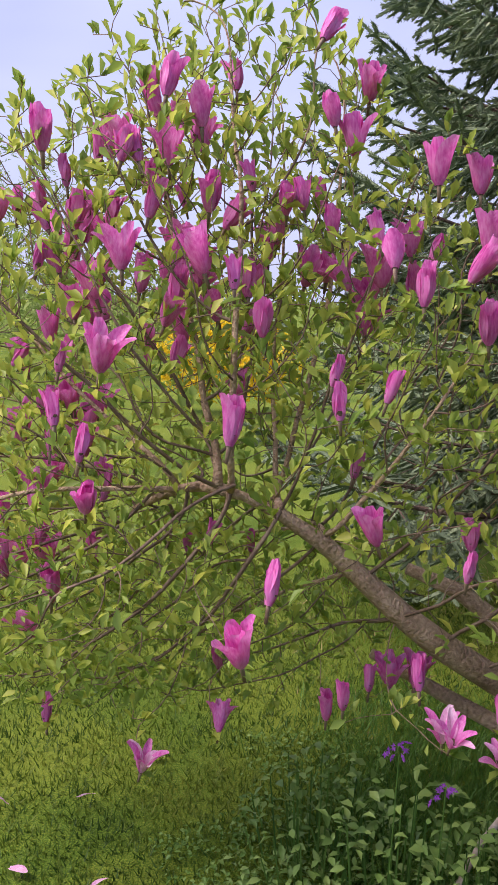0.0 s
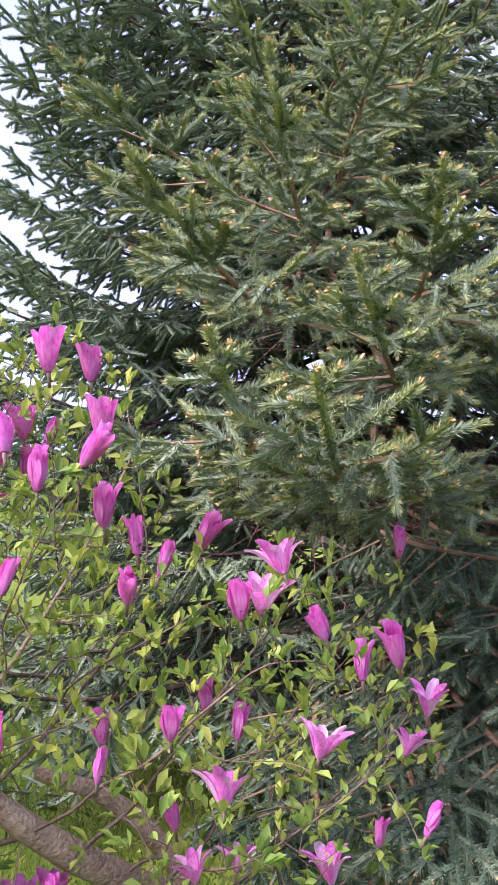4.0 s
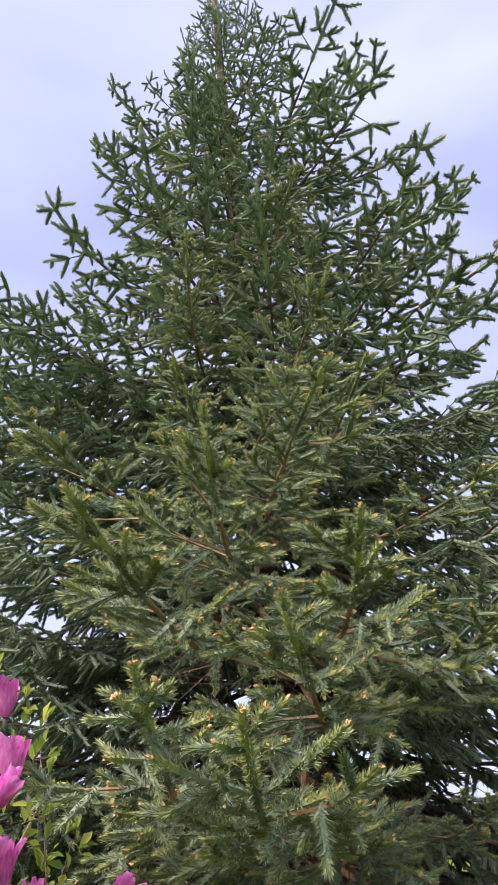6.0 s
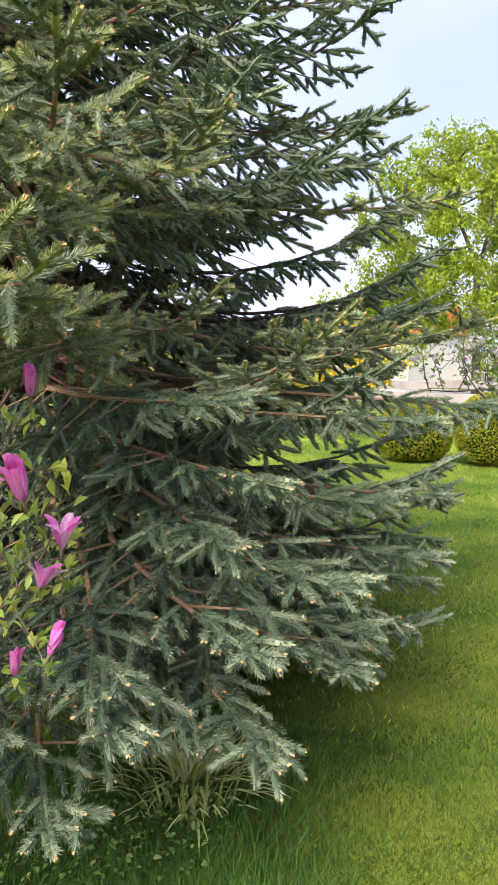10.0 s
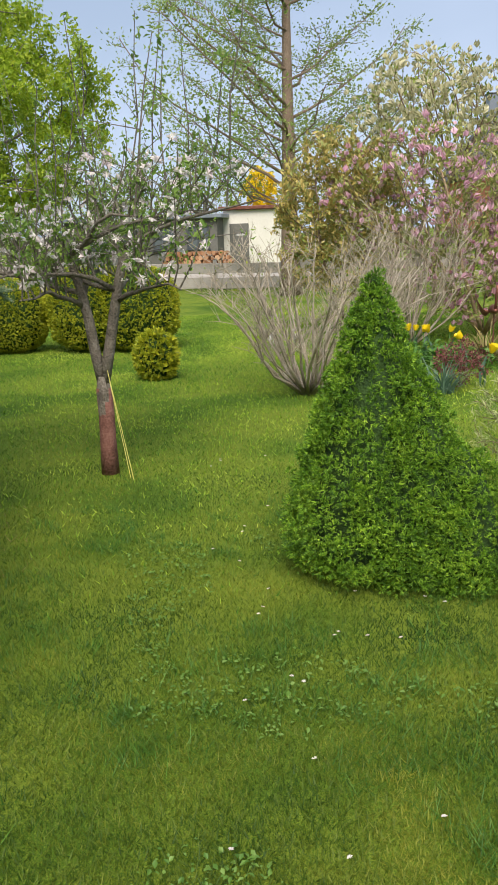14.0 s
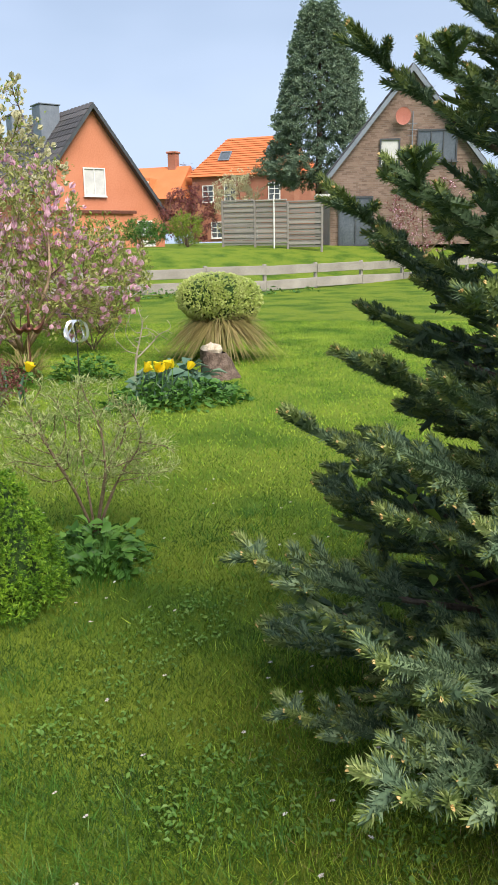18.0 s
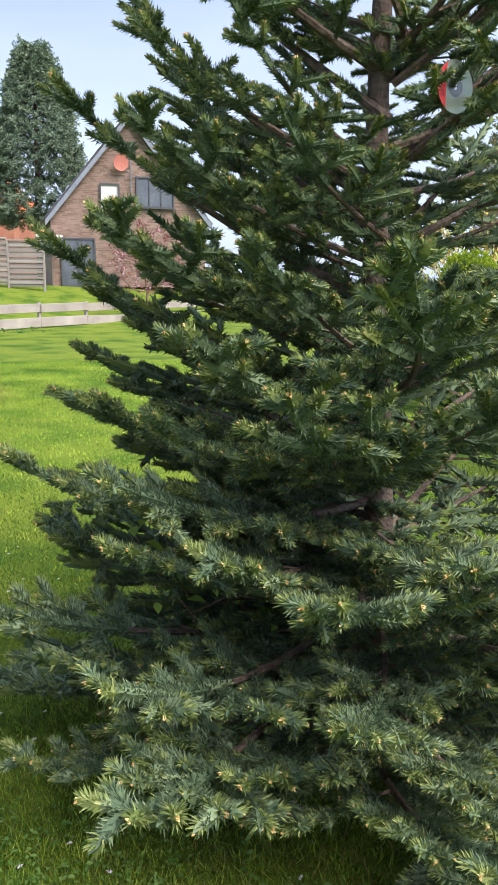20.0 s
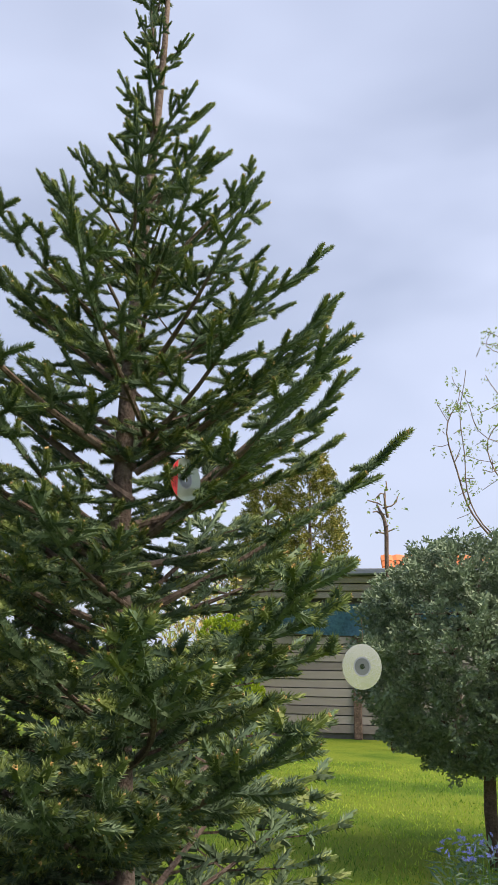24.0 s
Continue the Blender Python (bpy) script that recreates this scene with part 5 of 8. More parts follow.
def panel_fence():
    """Tall slatted wooden screens on posts, on top of the bank."""
    f = thing("panel_fence", "tall grey slatted wooden fence panels on the bank", "fence", (0, 0, 0))
    a = np.array([0.3 + 36.5 * math.sin(radians(109.3)), -0.35 + 36.5 * math.cos(radians(109.3))])
    b = np.array([0.3 + 35.0 * math.sin(radians(116.1)), -0.35 + 35.0 * math.cos(radians(116.1))])
    d = b - a
    n, total = 3, np.linalg.norm(d)
    ang = math.degrees(math.atan2(d[1], d[0]))
    w = total / n
    slat = bpy.data.meshes.new("slat")
    bm = bevelled(0.05, w - 0.05, -0.012, 0.012, 0.0, 0.098, 0.004)
    bm.to_mesh(slat), bm.free()
    slat.materials.append(M["panel"])
    rng = np.random.default_rng(42)
    for k in range(n + 1):
        p = a + d * k / n
        part("post", bevelled(-0.045, 0.045, -0.045, 0.045, 0.0, 1.98, 0.008), M["panel"], f, m=pose(*p, on(*p) - 0.02, 0, 0, ang))
        if k < n:
            for i in range(17):
                part("slat", slat, None, f, m=pose(*p, on(*p) + 0.06 + i * 0.108, rng.normal(0, 2), rng.normal(0, 0.3), ang) @ Matrix.Translation((0, 0.02 * (-1) ** i, 0)))
            part("rail", bevelled(0.05, w - 0.05, -0.05, 0.05, 1.90, 1.96, 0.006), M["panel"], f, m=pose(*p, on(*p), 0, 0, ang))
    p = a + d * 0.5 - np.array([0.3, 0.0])
    pole = thing("flag_pole", "thin white metal pole standing before the fence panels", "pole", (*p, on(*p)))
    part("pole", tube([(0, 0, 0), (0, 0, 2.15)], 0.03, 8), M["white"], pole)
    part("pole_cap", tube([(0, 0, 2.15), (0, 0, 2.19)], 0.04, 8), M["white"], pole)


panel_fence()


def far_yard():
    """What lies behind the fence ahead: dark shed, pale garage, stacked logs, gravel."""
    s = thing("shed", "dark grey wooden shed with a flat roof and small panes", "shed", (38.6, 9.0, 0.0), 90)
    part("wall", box(-1.3, 6.0, -1.5, 1.5, 0.0, 2.25), M["grey_wall"], s)
    part("roof", bevelled(-1.6, 6.3, -1.8, 1.8, 2.26, 2.45, 0.03), M["zinc"], s)
    for x in (-0.4, 1.2, 2.8, 4.4):
        window(s, (x, 1.53, 1.45), 180, 0.9, 0.9, M["dark_frame"], (1, 1))
    g = thing("garage", "white rendered garage with a flat brown roof edge", "garage", (40.5, 6.4, 0.0), 90)
    part("wall", box(-1.6, 1.3, -2.0, 2.0, 0.0, 2.6), M["pale_wall"], g)
    part("roof", bevelled(-1.8, 1.5, -2.2, 2.2, 2.61, 2.78, 0.03), M["copper"], g)
    part("door", box(0.1, 1.0, 2.0, 2.04, 0.0, 2.0), M["grey_wall"], g)
    log_mesh = mesh_of("log", tube([(-0.35, 0, 0), (0.35, 0, 0)], 0.10, 8))
    log_mesh.materials.append(M["log"])
    rng = np.random.default_rng(43)
    pile = thing("log_pile", "stack of split reddish firewood logs", "firewood", (33.5, 7.9, 0.0), 0)
    for row in range(5):
        for k in range(16 - row):
            part("log", log_mesh, None, pile, m=pose(rng.normal(0, 0.05), -1.7 + k * 0.21 + row * 0.1, 0.10 + row * 0.175, rng.uniform(0, 90), 0, rng.normal(0, 4)) @ Matrix.Scale(rng.uniform(0.85, 1.1), 4))
    part("drive", box(27.0, 33.0, 2.5, 22.0, 0.004, 0.03), M["gravel"], tagged(new("gravel_drive"), "pale gravel drive behind the fence", "drive", kind="structure"))
    w = thing("house", "white garden house with a red tiled roof among trees", "house", (42.0, 26.0, 0.0), 70)
    part("wall", box(-4.0, 4.0, -2.5, 2.5, 0.0, 2.7), M["pale_wall"], w)
    pr = prism([(-3.0, 2.7), (3.0, 2.7), (0.0, 4.6)], -4.3, 4.3)
    part("roof", (np.stack([pr[0][:, 1], pr[0][:, 0], pr[0][:, 2]], -1), pr[1][:, ::-1]), M["roof_red"], w)


far_yard()


def tarp_shed():
    """Behind the fir: a long slatted shed with a blue tarpaulin along its front."""
    D, a0 = 15.0, radians(150.3)
    c = (0.12 + D * math.sin(a0), -0.31 + D * math.cos(a0))
    s = thing("shed", "long grey slatted shed with a blue tarpaulin hung along its front", "shed", (*c, 0.0), 360 - 151.5 - 8)
    part("wall", box(-1.1, 3.6, 0.05, 2.5, 0.0, 2.65), M["grey_wall"], s)
    sl = mesh_of("slat", box(-1.0, 3.6, -0.01, 0.012, 0.0, 0.13))
    sl.materials.append(M["panel"])
    for k in range(12):
        part("slat", sl, None, s, m=pose(0, 0.02 * (k % 2), 0.1 + 0.15 * k, 4, 0, 0))
    for x in (-1.05, 0.9, 2.6):
        part("post", bevelled(x - 0.07, x + 0.07, -0.06, 0.045, 0.0, 2.3, 0.01), M["stump"], s)
    v, f = [], []
    for i in range(40):
        x = -1.0 + 4.5 * i / 39
        for j in range(9):
            u = j / 8
            v.append((x, -0.09 - 0.035 * math.sin(x * 5 + 2 * u) * u - 0.03 * math.sin(11 * x + 4 * u) * u, 2.32 - 0.55 * u - 0.03 * math.sin(x * 1.4)))
    for i in range(39):
        for j in range(8):
            a = i * 9 + j
            f += [(a, a + 9, a + 10), (a, a + 10, a + 1)]
    part("tarpaulin", (np.array(v), np.array(f)), M["tarp"], s, "creased blue tarpaulin", smooth=True)
    for k, (z, d) in enumerate(((2.40, 0.0), (2.53, 0.06), (2.66, 0.12))):
        part("fascia_board", bevelled(-1.25, 3.8, -0.14 - d, -0.08 - d, z, z + 0.115, 0.008), M["board"], s)
    part("roof", bevelled(-1.35, 3.9, -0.45, 2.7, 2.79, 2.90, 0.02), M["zinc"], s)
    # red roof beyond
    D2, a2 = 34.0, radians(161.5)
    h = thing("house", "house with a weathered red tile roof beyond the shed", "house", (0.1 + D2 * math.sin(a2), -0.3 + D2 * math.cos(a2), 0.0), 360 - 161.5 + 12)
    part("wall", box(-3.0, 4.0, 0.0, 6.0, 0.0, 3.0), M["brick_red"], h)
    corner = (-3.3, -0.4, 2.9)
    roof_tiles(h, corner, (1, 0, 0), (0, 1, 0.85), 7.6, 4.0, M["roof_red"])
    part("gable", (np.array([(-3.0, 0, 3.0), (-3.0, 6, 3.0), (-3.0, 2.9, 5.4), (4.0, 0, 3.0), (4.0, 6, 3.0), (4.0, 2.9, 5.4)]), np.array([(0, 2, 1), (3, 4, 5), (1, 2, 5), (1, 5, 4)])), M["brick_red"], h)


tarp_shed()

# ---- the magnolia in front ----
BLOOMS_A = [(-0.66, 2.27, 1.41, 0), (-0.66, 2.19, 0.98, 0), (-0.65, 2.15, 0.84, 0), (-0.64, 2.35, 1.39, 1), (-0.63, 2.24, 0.84, 2), (-0.62, 2.26, 1.25, 0), (-0.57, 2.17, 0.64, 2), (-0.56, 2.11, 1.04, 1), (-0.56, 2.25, 0.83, 1), (-0.52, 2.39, 1.42, 0), (-0.51, 2.39, 1.70, 1), (-0.51, 2.02, 0.47, 0), (-0.50, 2.04, 0.81, 1), (-0.50, 2.04, 1.22, 0), (-0.49, 2.08, 1.75, 0), (-0.48, 2.39, 1.82, 1), (-0.47, 1.87, 1.93, 1), (-0.47, 2.40, 1.51, 1), (-0.44, 1.88, 1.44, 0)]
BLOOMS_B = [(-0.43, 2.22, 0.89, 0), (-0.42, 1.89, 1.86, 0), (-0.41, 2.35, 1.05, 1), (-0.41, 1.71, 1.34, 0), (-0.40, 2.22, 1.55, 1), (-0.38, 2.22, 1.80, 1), (-0.33, 1.58, 1.29, 0), (-0.32, 1.60, 1.18, 1), (-0.30, 2.24, 1.63, 1), (-0.30, 1.90, 1.92, 1), (-0.29, 1.59, 1.47, 2), (-0.26, 1.91, 1.92, 0), (-0.25, 2.19, 2.08, 1), (-0.25, 1.60, 1.67, 2), (-0.25, 2.44, 1.65, 1), (-0.24, 1.93, 1.80, 1), (-0.23, 1.84, 0.45, 3), (-0.22, 2.44, 1.73, 1), (-0.20, 1.89, 2.06, 1)]
BLOOMS_C = [(-0.16, 2.33, 0.87, 0), (-0.12, 1.91, 2.00, 1), (-0.10, 1.94, 1.82, 1), (-0.09, 2.04, 0.98, 0), (-0.09, 1.62, 1.67, 1), (-0.05, 2.14, 0.59, 0), (-0.05, 2.19, 2.15, 1), (-0.04, 1.90, 0.53, 2), (-0.03, 1.62, 1.64, 0), (-0.03, 1.59, 1.33, 1), (-0.01, 2.36, 1.33, 2), (0.00, 1.93, 1.87, 0), (0.01, 1.46, 0.92, 1), (0.03, 1.62, 1.55, 1), (0.03, 2.26, 0.90, 0), (0.06, 1.53, 1.02, 0), (0.08, 1.94, 1.82, 1), (0.12, 1.93, 1.83, 1), (0.14, 1.86, 2.18, 1)]
BLOOMS_D = [(0.18, 1.90, 2.01, 1), (0.19, 1.76, 1.44, 0), (0.19, 1.59, 1.39, 0), (0.19, 1.94, 1.77, 1), (0.21, 2.43, 1.88, 1), (0.23, 1.91, 1.95, 1), (0.24, 1.96, 0.54, 1), (0.27, 1.87, 0.62, 0), (0.28, 1.58, 1.43, 0), (0.28, 1.59, 1.69, 1), (0.29, 2.18, 2.13, 1), (0.29, 2.07, 1.17, 0), (0.30, 1.92, 1.76, 1), (0.30, 1.70, 1.10, 1), (0.34, 1.58, 1.62, 1), (0.37, 2.09, 0.56, 0), (0.42, 1.89, 1.89, 1), (0.42, 1.56, 1.67, 1), (0.44, 2.15, 0.54, 2)]
BLOOMS_E = [(0.46, 1.88, 0.67, 0), (0.48, 1.62, 1.05, 0), (0.48, 1.64, 0.66, 3), (0.48, 1.61, 1.55, 1), (0.48, 1.71, 0.63, 3), (0.51, 2.14, 0.55, 1), (0.52, 1.58, 1.40, 1), (0.54, 1.85, 1.73, 1), (0.57, 1.91, 1.03, 1), (0.59, 2.16, 1.91, 1), (0.59, 1.51, 1.15, 1), (0.64, 1.76, 0.54, 3), (0.64, 1.89, 1.47, 0), (0.65, 1.81, 0.62, 0), (0.69, 1.87, 1.42, 0), (0.73, 1.50, 1.37, 1), (0.73, 1.57, 0.98, 3), (0.74, 1.87, 0.82, 1), (0.77, 1.49, 1.38, 3)]
BLOOMS_F = [(0.77, 1.81, 0.72, 3), (0.79, 1.72, 0.56, 3), (0.81, 1.47, 1.46, 3), (0.84, 1.38, 1.12, 3), (0.84, 1.92, 1.07, 1), (0.84, 1.99, 1.47, 1), (0.86, 1.78, 0.74, 3), (0.90, 1.87, 1.01, 1), (0.97, 1.57, 1.30, 1), (1.02, 1.62, 0.75, 3), (1.07, 1.35, 0.95, 0), (1.10, 1.48, 1.25, 1), (1.10, 1.62, 1.19, 1), (1.16, 1.64, 0.80, 0), (1.25, 1.66, 0.99, 3), (1.29, 1.74, 1.46, 0), (1.31, 1.65, 1.08, 3)]


def flower_meshes():
    """Closed buds, tulips, paling tulips and wide stars: each petal is a mesh, the stalk and scales another."""
    kinds = []
    for k, (n, ln, wd, lean, curl, pale) in enumerate(((5, 0.070, 0.027, -8, 0, 0), (6, 0.086, 0.038, -3, 12, 0), (7, 0.090, 0.036, 5, 30, 0), (7, 0.088, 0.026, 14, 44, 1))):
        variants = []
        for v in range(3):
            rng = np.random.default_rng(100 + 10 * k + v)
            outer, inner = [], []
            for i in range(n):
                p = petal(ln * rng.uniform(0.78, 1.1), wd * rng.uniform(0.8, 1.15), lean + rng.normal(0, 6) + (0 if i % 2 else 5), curl + rng.normal(0, 14), 0.022, 0.75, 7, 105.0 if k < 3 else 75.0)
                (inner if pale and i % 2 else outer).append(turned_z(p, 360 * i / n + rng.normal(0, 9)))
            cup = [tube([(0, 0, -0.03), (0, 0, -0.006), (0, 0, 0.004)], [0.003, 0.0042, 0.005], 6)]
            for i in range(3):
                cup.append(turned_z(petal(0.022, 0.014, 12, 20, 0.015, 0.4, 4), 120 * i + 20))
            pieces = []
            for geo, mt in [(g, M["petal"]) for g in outer] + [(g, M["petal_pale"]) for g in inner]:
                me = mesh_of("petal", geo, True)
                me.materials.append(mt)
                pieces.append(me)
            cm = mesh_of("flower_base", join(cup), True)
            cm.materials.append(M["twig"])
            variants.append((cm, pieces))
        kinds.append(variants)
    return kinds


FLOWERS = flower_meshes()
LEAF_BIG = [leaf(0.064, 0.46, 0.35, 0.05), leaf(0.058, 0.44, 0.5, -0.05), leaf(0.052, 0.50, 0.2, 0.12), leaf(0.068, 0.42, 0.4, 0.10)]


def magnolia():
    t = thing("magnolia", "spreading magnolia with purple-pink tulip flowers and fresh green leaves", "tree", (0, 0, 0))
    rng = np.random.default_rng(51)
    blooms = BLOOMS_A + BLOOMS_B + BLOOMS_C + BLOOMS_D + BLOOMS_E + BLOOMS_F
    # more blooms inside the crown, thickest towards its far top
    for p in np.vstack([blob_points(46, (-0.28, 2.22, 1.72), (0.42, 0.28, 0.36), rng, 0.5), blob_points(12, (0.32, 2.12, 1.72), (0.3, 0.22, 0.22), rng, 0.5), blob_points(14, (-0.5, 2.2, 1.05), (0.22, 0.25, 0.3), rng, 0.5)]):
        blooms.append((*p, int(rng.integers(0, 3))))
    base = np.array([b[:3] for b in blooms])
    fill = np.vstack([blob_points(1700, (-0.25, 2.2, 1.62), (0.62, 0.5, 0.62), rng),
                      blob_points(1900, (-0.45, 2.15, 0.92), (0.58, 0.5, 0.42), rng),
                      blob_points(1000, (0.32, 2.15, 1.5), (0.5, 0.42, 0.62), rng),
                      blob_points(460, (0.95, 1.85, 1.05), (0.55, 0.35, 0.48), rng),
                      blob_points(1500, (-0.25, 2.28, 0.76), (0.78, 0.30, 0.34), rng),
                      blob_points(360, (-0.05, 2.3, 2.15), (0.42, 0.35, 0.28), rng)])
    fill = fill[np.linalg.norm(fill[:, :2], axis=1) > 1.45]
    trunk = [(1.14, 2.22, -0.03), (1.12, 2.20, 0.10), (1.07, 2.18, 0.24), (1.0, 2.16, 0.36), (0.92, 2.14, 0.47), (0.8, 2.12, 0.56), (0.68, 2.10, 0.62),
             (0.56, 2.08, 0.70), (0.43, 2.06, 0.79), (0.33, 2.05, 0.90), (0.22, 2.04, 1.02), (0.10, 2.02, 1.09), (-0.03, 2.01, 1.14)]
    nodes, par = grow(None, np.vstack([base - [0, 0, 0.035], fill]), step=0.045, reach=0.42, kill=0.038, rounds=140, trunk=trunk, pull=(0, 0, 0.15))
    nodes = nodes + rng.normal(0, 0.006, nodes.shape) * (np.arange(len(nodes)) >= len(trunk))[:, None]
    rad, kids = thickness(par, 0.0019, 2.55)
    along = np.arange(len(rad))
    rad = np.where(along < 7, np.minimum(rad, 0.056), np.minimum(rad * 0.62, 0.026))
    for i in range(7, len(trunk)):
        rad[i] = 0.040 - 0.0056 * (i - 7)
    wood(t, nodes, par, rad, M["bark"], M["twig"], 0.0085)
    # a second thick stem that forks low and a looped low shoot
    part("limb", tube(smooth_line([(0.99, 2.16, 0.37), (0.9, 2.26, 0.55), (0.82, 2.3, 0.72), (0.68, 2.3, 0.80), (0.5, 2.3, 0.85)]), [0.036, 0.034, 0.03, 0.026, 0.018], 8), M["bark"], t, smooth=True)
    part("limb", tube(smooth_line([(1.02, 2.14, 0.3), (0.85, 2.2, 0.4), (0.62, 2.22, 0.46), (0.4, 2.25, 0.6)]), [0.03, 0.028, 0.024, 0.016], 8), M["bark"], t, smooth=True)
    part("limb", tube(smooth_line([(0.8, 2.0, 0.33), (0.66, 1.92, 0.22), (0.56, 1.88, 0.1), (0.62, 1.86, 0.03), (0.78, 1.85, 0.02)], 1), [0.010, 0.010, 0.009, 0.008, 0.006], 6), M["grey_twig"], t, smooth=True)
    for x, y, z, kind in blooms:
        cm, pieces = FLOWERS[kind][rng.integers(3)]
        s = rng.uniform(0.92, 1.28) * (0.86 if kind == 3 else 1.0)
        f = part("flower", cm, None, t, m=pose(x, y, z, rng.normal(0, 13), rng.normal(0, 13), rng.uniform(0, 360)) @ Matrix.Scale(s, 4))
        for me in pieces:
            part("petal", me, None, f)
    # leaves: fans at twig ends, singles along thin twigs
    tips = np.nonzero(kids == 0)[0]
    thin = np.nonzero((rad < 0.0042) & (np.arange(len(rad)) > len(trunk)))[0]
    at, d = [], []
    for i in tips:
        ax = unit(nodes[i] - nodes[par[i]])
        for k in range(rng.integers(3, 7)):
            at.append(nodes[i] - ax * rng.uniform(0, 0.03))
            d.append(ax * 0.8 + rng.normal(0, 0.42, 3) + [0, 0, 0.75])
    for i in rng.choice(thin, min(len(thin), 5600), replace=False):
        ax = unit(nodes[i] - nodes[par[i]])
        at.append(nodes[i])
        d.append(ax * 0.5 + rng.normal(0, 0.5, 3) + [0, 0, 0.65])
    at, d = np.array(at), np.array(d)
    turns, size = frames(d, rng.normal(0, 0.6, len(d))), rng.uniform(0.35, 1.0, len(d)) ** 1.1 * 0.88
    # the leaves that stand nearest are pieces of their own
    near = np.argsort(at[:, 1] + 0.25 * np.abs(at[:, 0] - 0.4))[:280]
    meshes = []
    for k, g in enumerate(LEAF_BIG):
        me = mesh_of("leaf", g, True)
        me.materials.append(M["mag_leaf_piece"])
        meshes.append(me)
    for i in near:
        m = Matrix.Translation(at[i]) @ Matrix(turns[i].tolist()).to_4x4() @ Matrix.Scale(float(size[i]), 4)
        part("leaf", meshes[rng.integers(4)], None, t, m=m)
    rest = np.setdiff1d(np.arange(len(at)), near)
    part("foliage", scatter(LEAF_BIG, at[rest], turns[rest], size[rest], rng), M["mag_leaf"], t, smooth=True, kind="stuff")


magnolia()


# ---- other shrubs and trees ----
def leafy(name, label, category, at, trunk, clouds, seed, wood_mats, foliage, step=0.1, reach=0.7, kill=0.12, tip=0.003, limb_from=0.02, power=2.3, pull=(0, 0, 0.1), stems_n=1, max_r=None, group="", thicker=2.0):
    """A tree or shrub grown into clouds of points. foliage: (templates, material, count per tip, size, uplift, part name)."""
    rng = np.random.default_rng(seed)
    t = thing(name, label, category, (*at, on(*at)), group=group)
    pts = np.vstack([blob_points(int(n * thicker), c, r, rng, 0.3) for n, c, r in clouds])
    trunk, par0 = [np.array(p, float) for p in trunk], None
    if stems_n > 1:
        spread = np.ptp(pts[:, :2], axis=0).mean() * 0.22
        for k in range(stems_n):
            a = 2 * math.pi * (k + rng.uniform(-0.3, 0.3)) / stems_n
            for u in (0.35, 0.7, 1.0):
                trunk.append(np.array([math.cos(a) * spread * u, math.sin(a) * spread * u, pts[:, 2].min() * 0.4 + (pts[:, 2].mean() * 0.55) * u]))
    nodes, par = grow(None, pts, step, reach, kill, 160, trunk=trunk, pull=pull, forks=stems_n if stems_n > 1 else 0)
    nodes = nodes + rng.normal(0, step * 0.13, nodes.shape) * (np.arange(len(nodes)) >= len(trunk))[:, None]
    rad, kids = thickness(par, tip, power)
    if max_r:
        rad = np.minimum(rad, max_r)
    wood(t, nodes, par, rad, wood_mats[0], wood_mats[1], limb_from)
    tips = np.nonzero(rad < tip * 2.2)[0]
    tips = tips[tips > len(trunk)]
    for temps, mat_l, per, size, lift, pname in foliage:
        n = int(len(tips) * per)
        if not n:
            continue
        i = tips[rng.integers(0, len(tips), n)]
        p = nodes[i] + rng.normal(0, step * 0.35, (n, 3))
        d = unit(nodes[i] - nodes[par[i]]) + rng.normal(0, 0.6, (n, 3)) + [0, 0, lift]
        part(pname, scatter(temps, p, frames(d, rng.uniform(-1, 1, n)), size * rng.uniform(0.6, 1.25, n), rng), mat_l, t, kind="stuff")
    return t


rng_s = np.random.default_rng(77)
SMALL = [simple_leaf(1.0, 0.5), simple_leaf(1.0, 0.38, 0.2), simple_leaf(0.9, 0.6, 0.1)]
NARROW = [simple_leaf(1.0, 0.2, 0.05), simple_leaf(1.1, 0.16, 0.08)]
CLUSTER = [scatter(SMALL, rng_s.normal(0, 0.35, (6, 3)), frames(rng_s.normal(0, 1, (6, 3)), rng_s.uniform(0, 6, 6)), rng_s.uniform(0.6, 1.1, 6), rng_s) for _ in range(4)]
UPLEAF = (np.stack([SMALL[0][0][:, 2] * 2 + 0.4 * SMALL[0][0][:, 0], SMALL[0][0][:, 1], SMALL[0][0][:, 0]], -1), SMALL[0][1])
POSY = [join([turned_z((UPLEAF[0] * [1.2, 1.3, 0.35], UPLEAF[1]), 72 * i + rng_s.normal(0, 8)) for i in range(5)]) for _ in range(3)]
POSY = [(np.stack([g[0][:, 2], g[0][:, 0], g[0][:, 1]], -1), g[1]) for g in POSY]
TULIPET = [join([turned_z((UPLEAF[0] * [0.75, 0.95, 1.0], UPLEAF[1]), 90 * i + rng_s.normal(0, 10)) for i in range(4)]) for _ in range(3)]
TULIPET = [(np.stack([g[0][:, 2], g[0][:, 0], g[0][:, 1]], -1), g[1]) for g in TULIPET]
SPRAY = [join([needles(np.array([(0.0, 0, 0)] + [(0.15 + 0.2 * k, 0, 0) for k in range(4) for _ in (0, 1)]),
                       np.array([(1.0, 0, 0)] + [(0.8, s * 0.7, rng_s.normal(0, 0.25)) for k in range(4) for s in (1, -1)]),
                       np.array([1.0] + [0.5 - 0.08 * k for k in range(4) for _ in (0, 1)]), 9, 0.19, 0.11, rng_s, 38)]) for _ in range(3)]

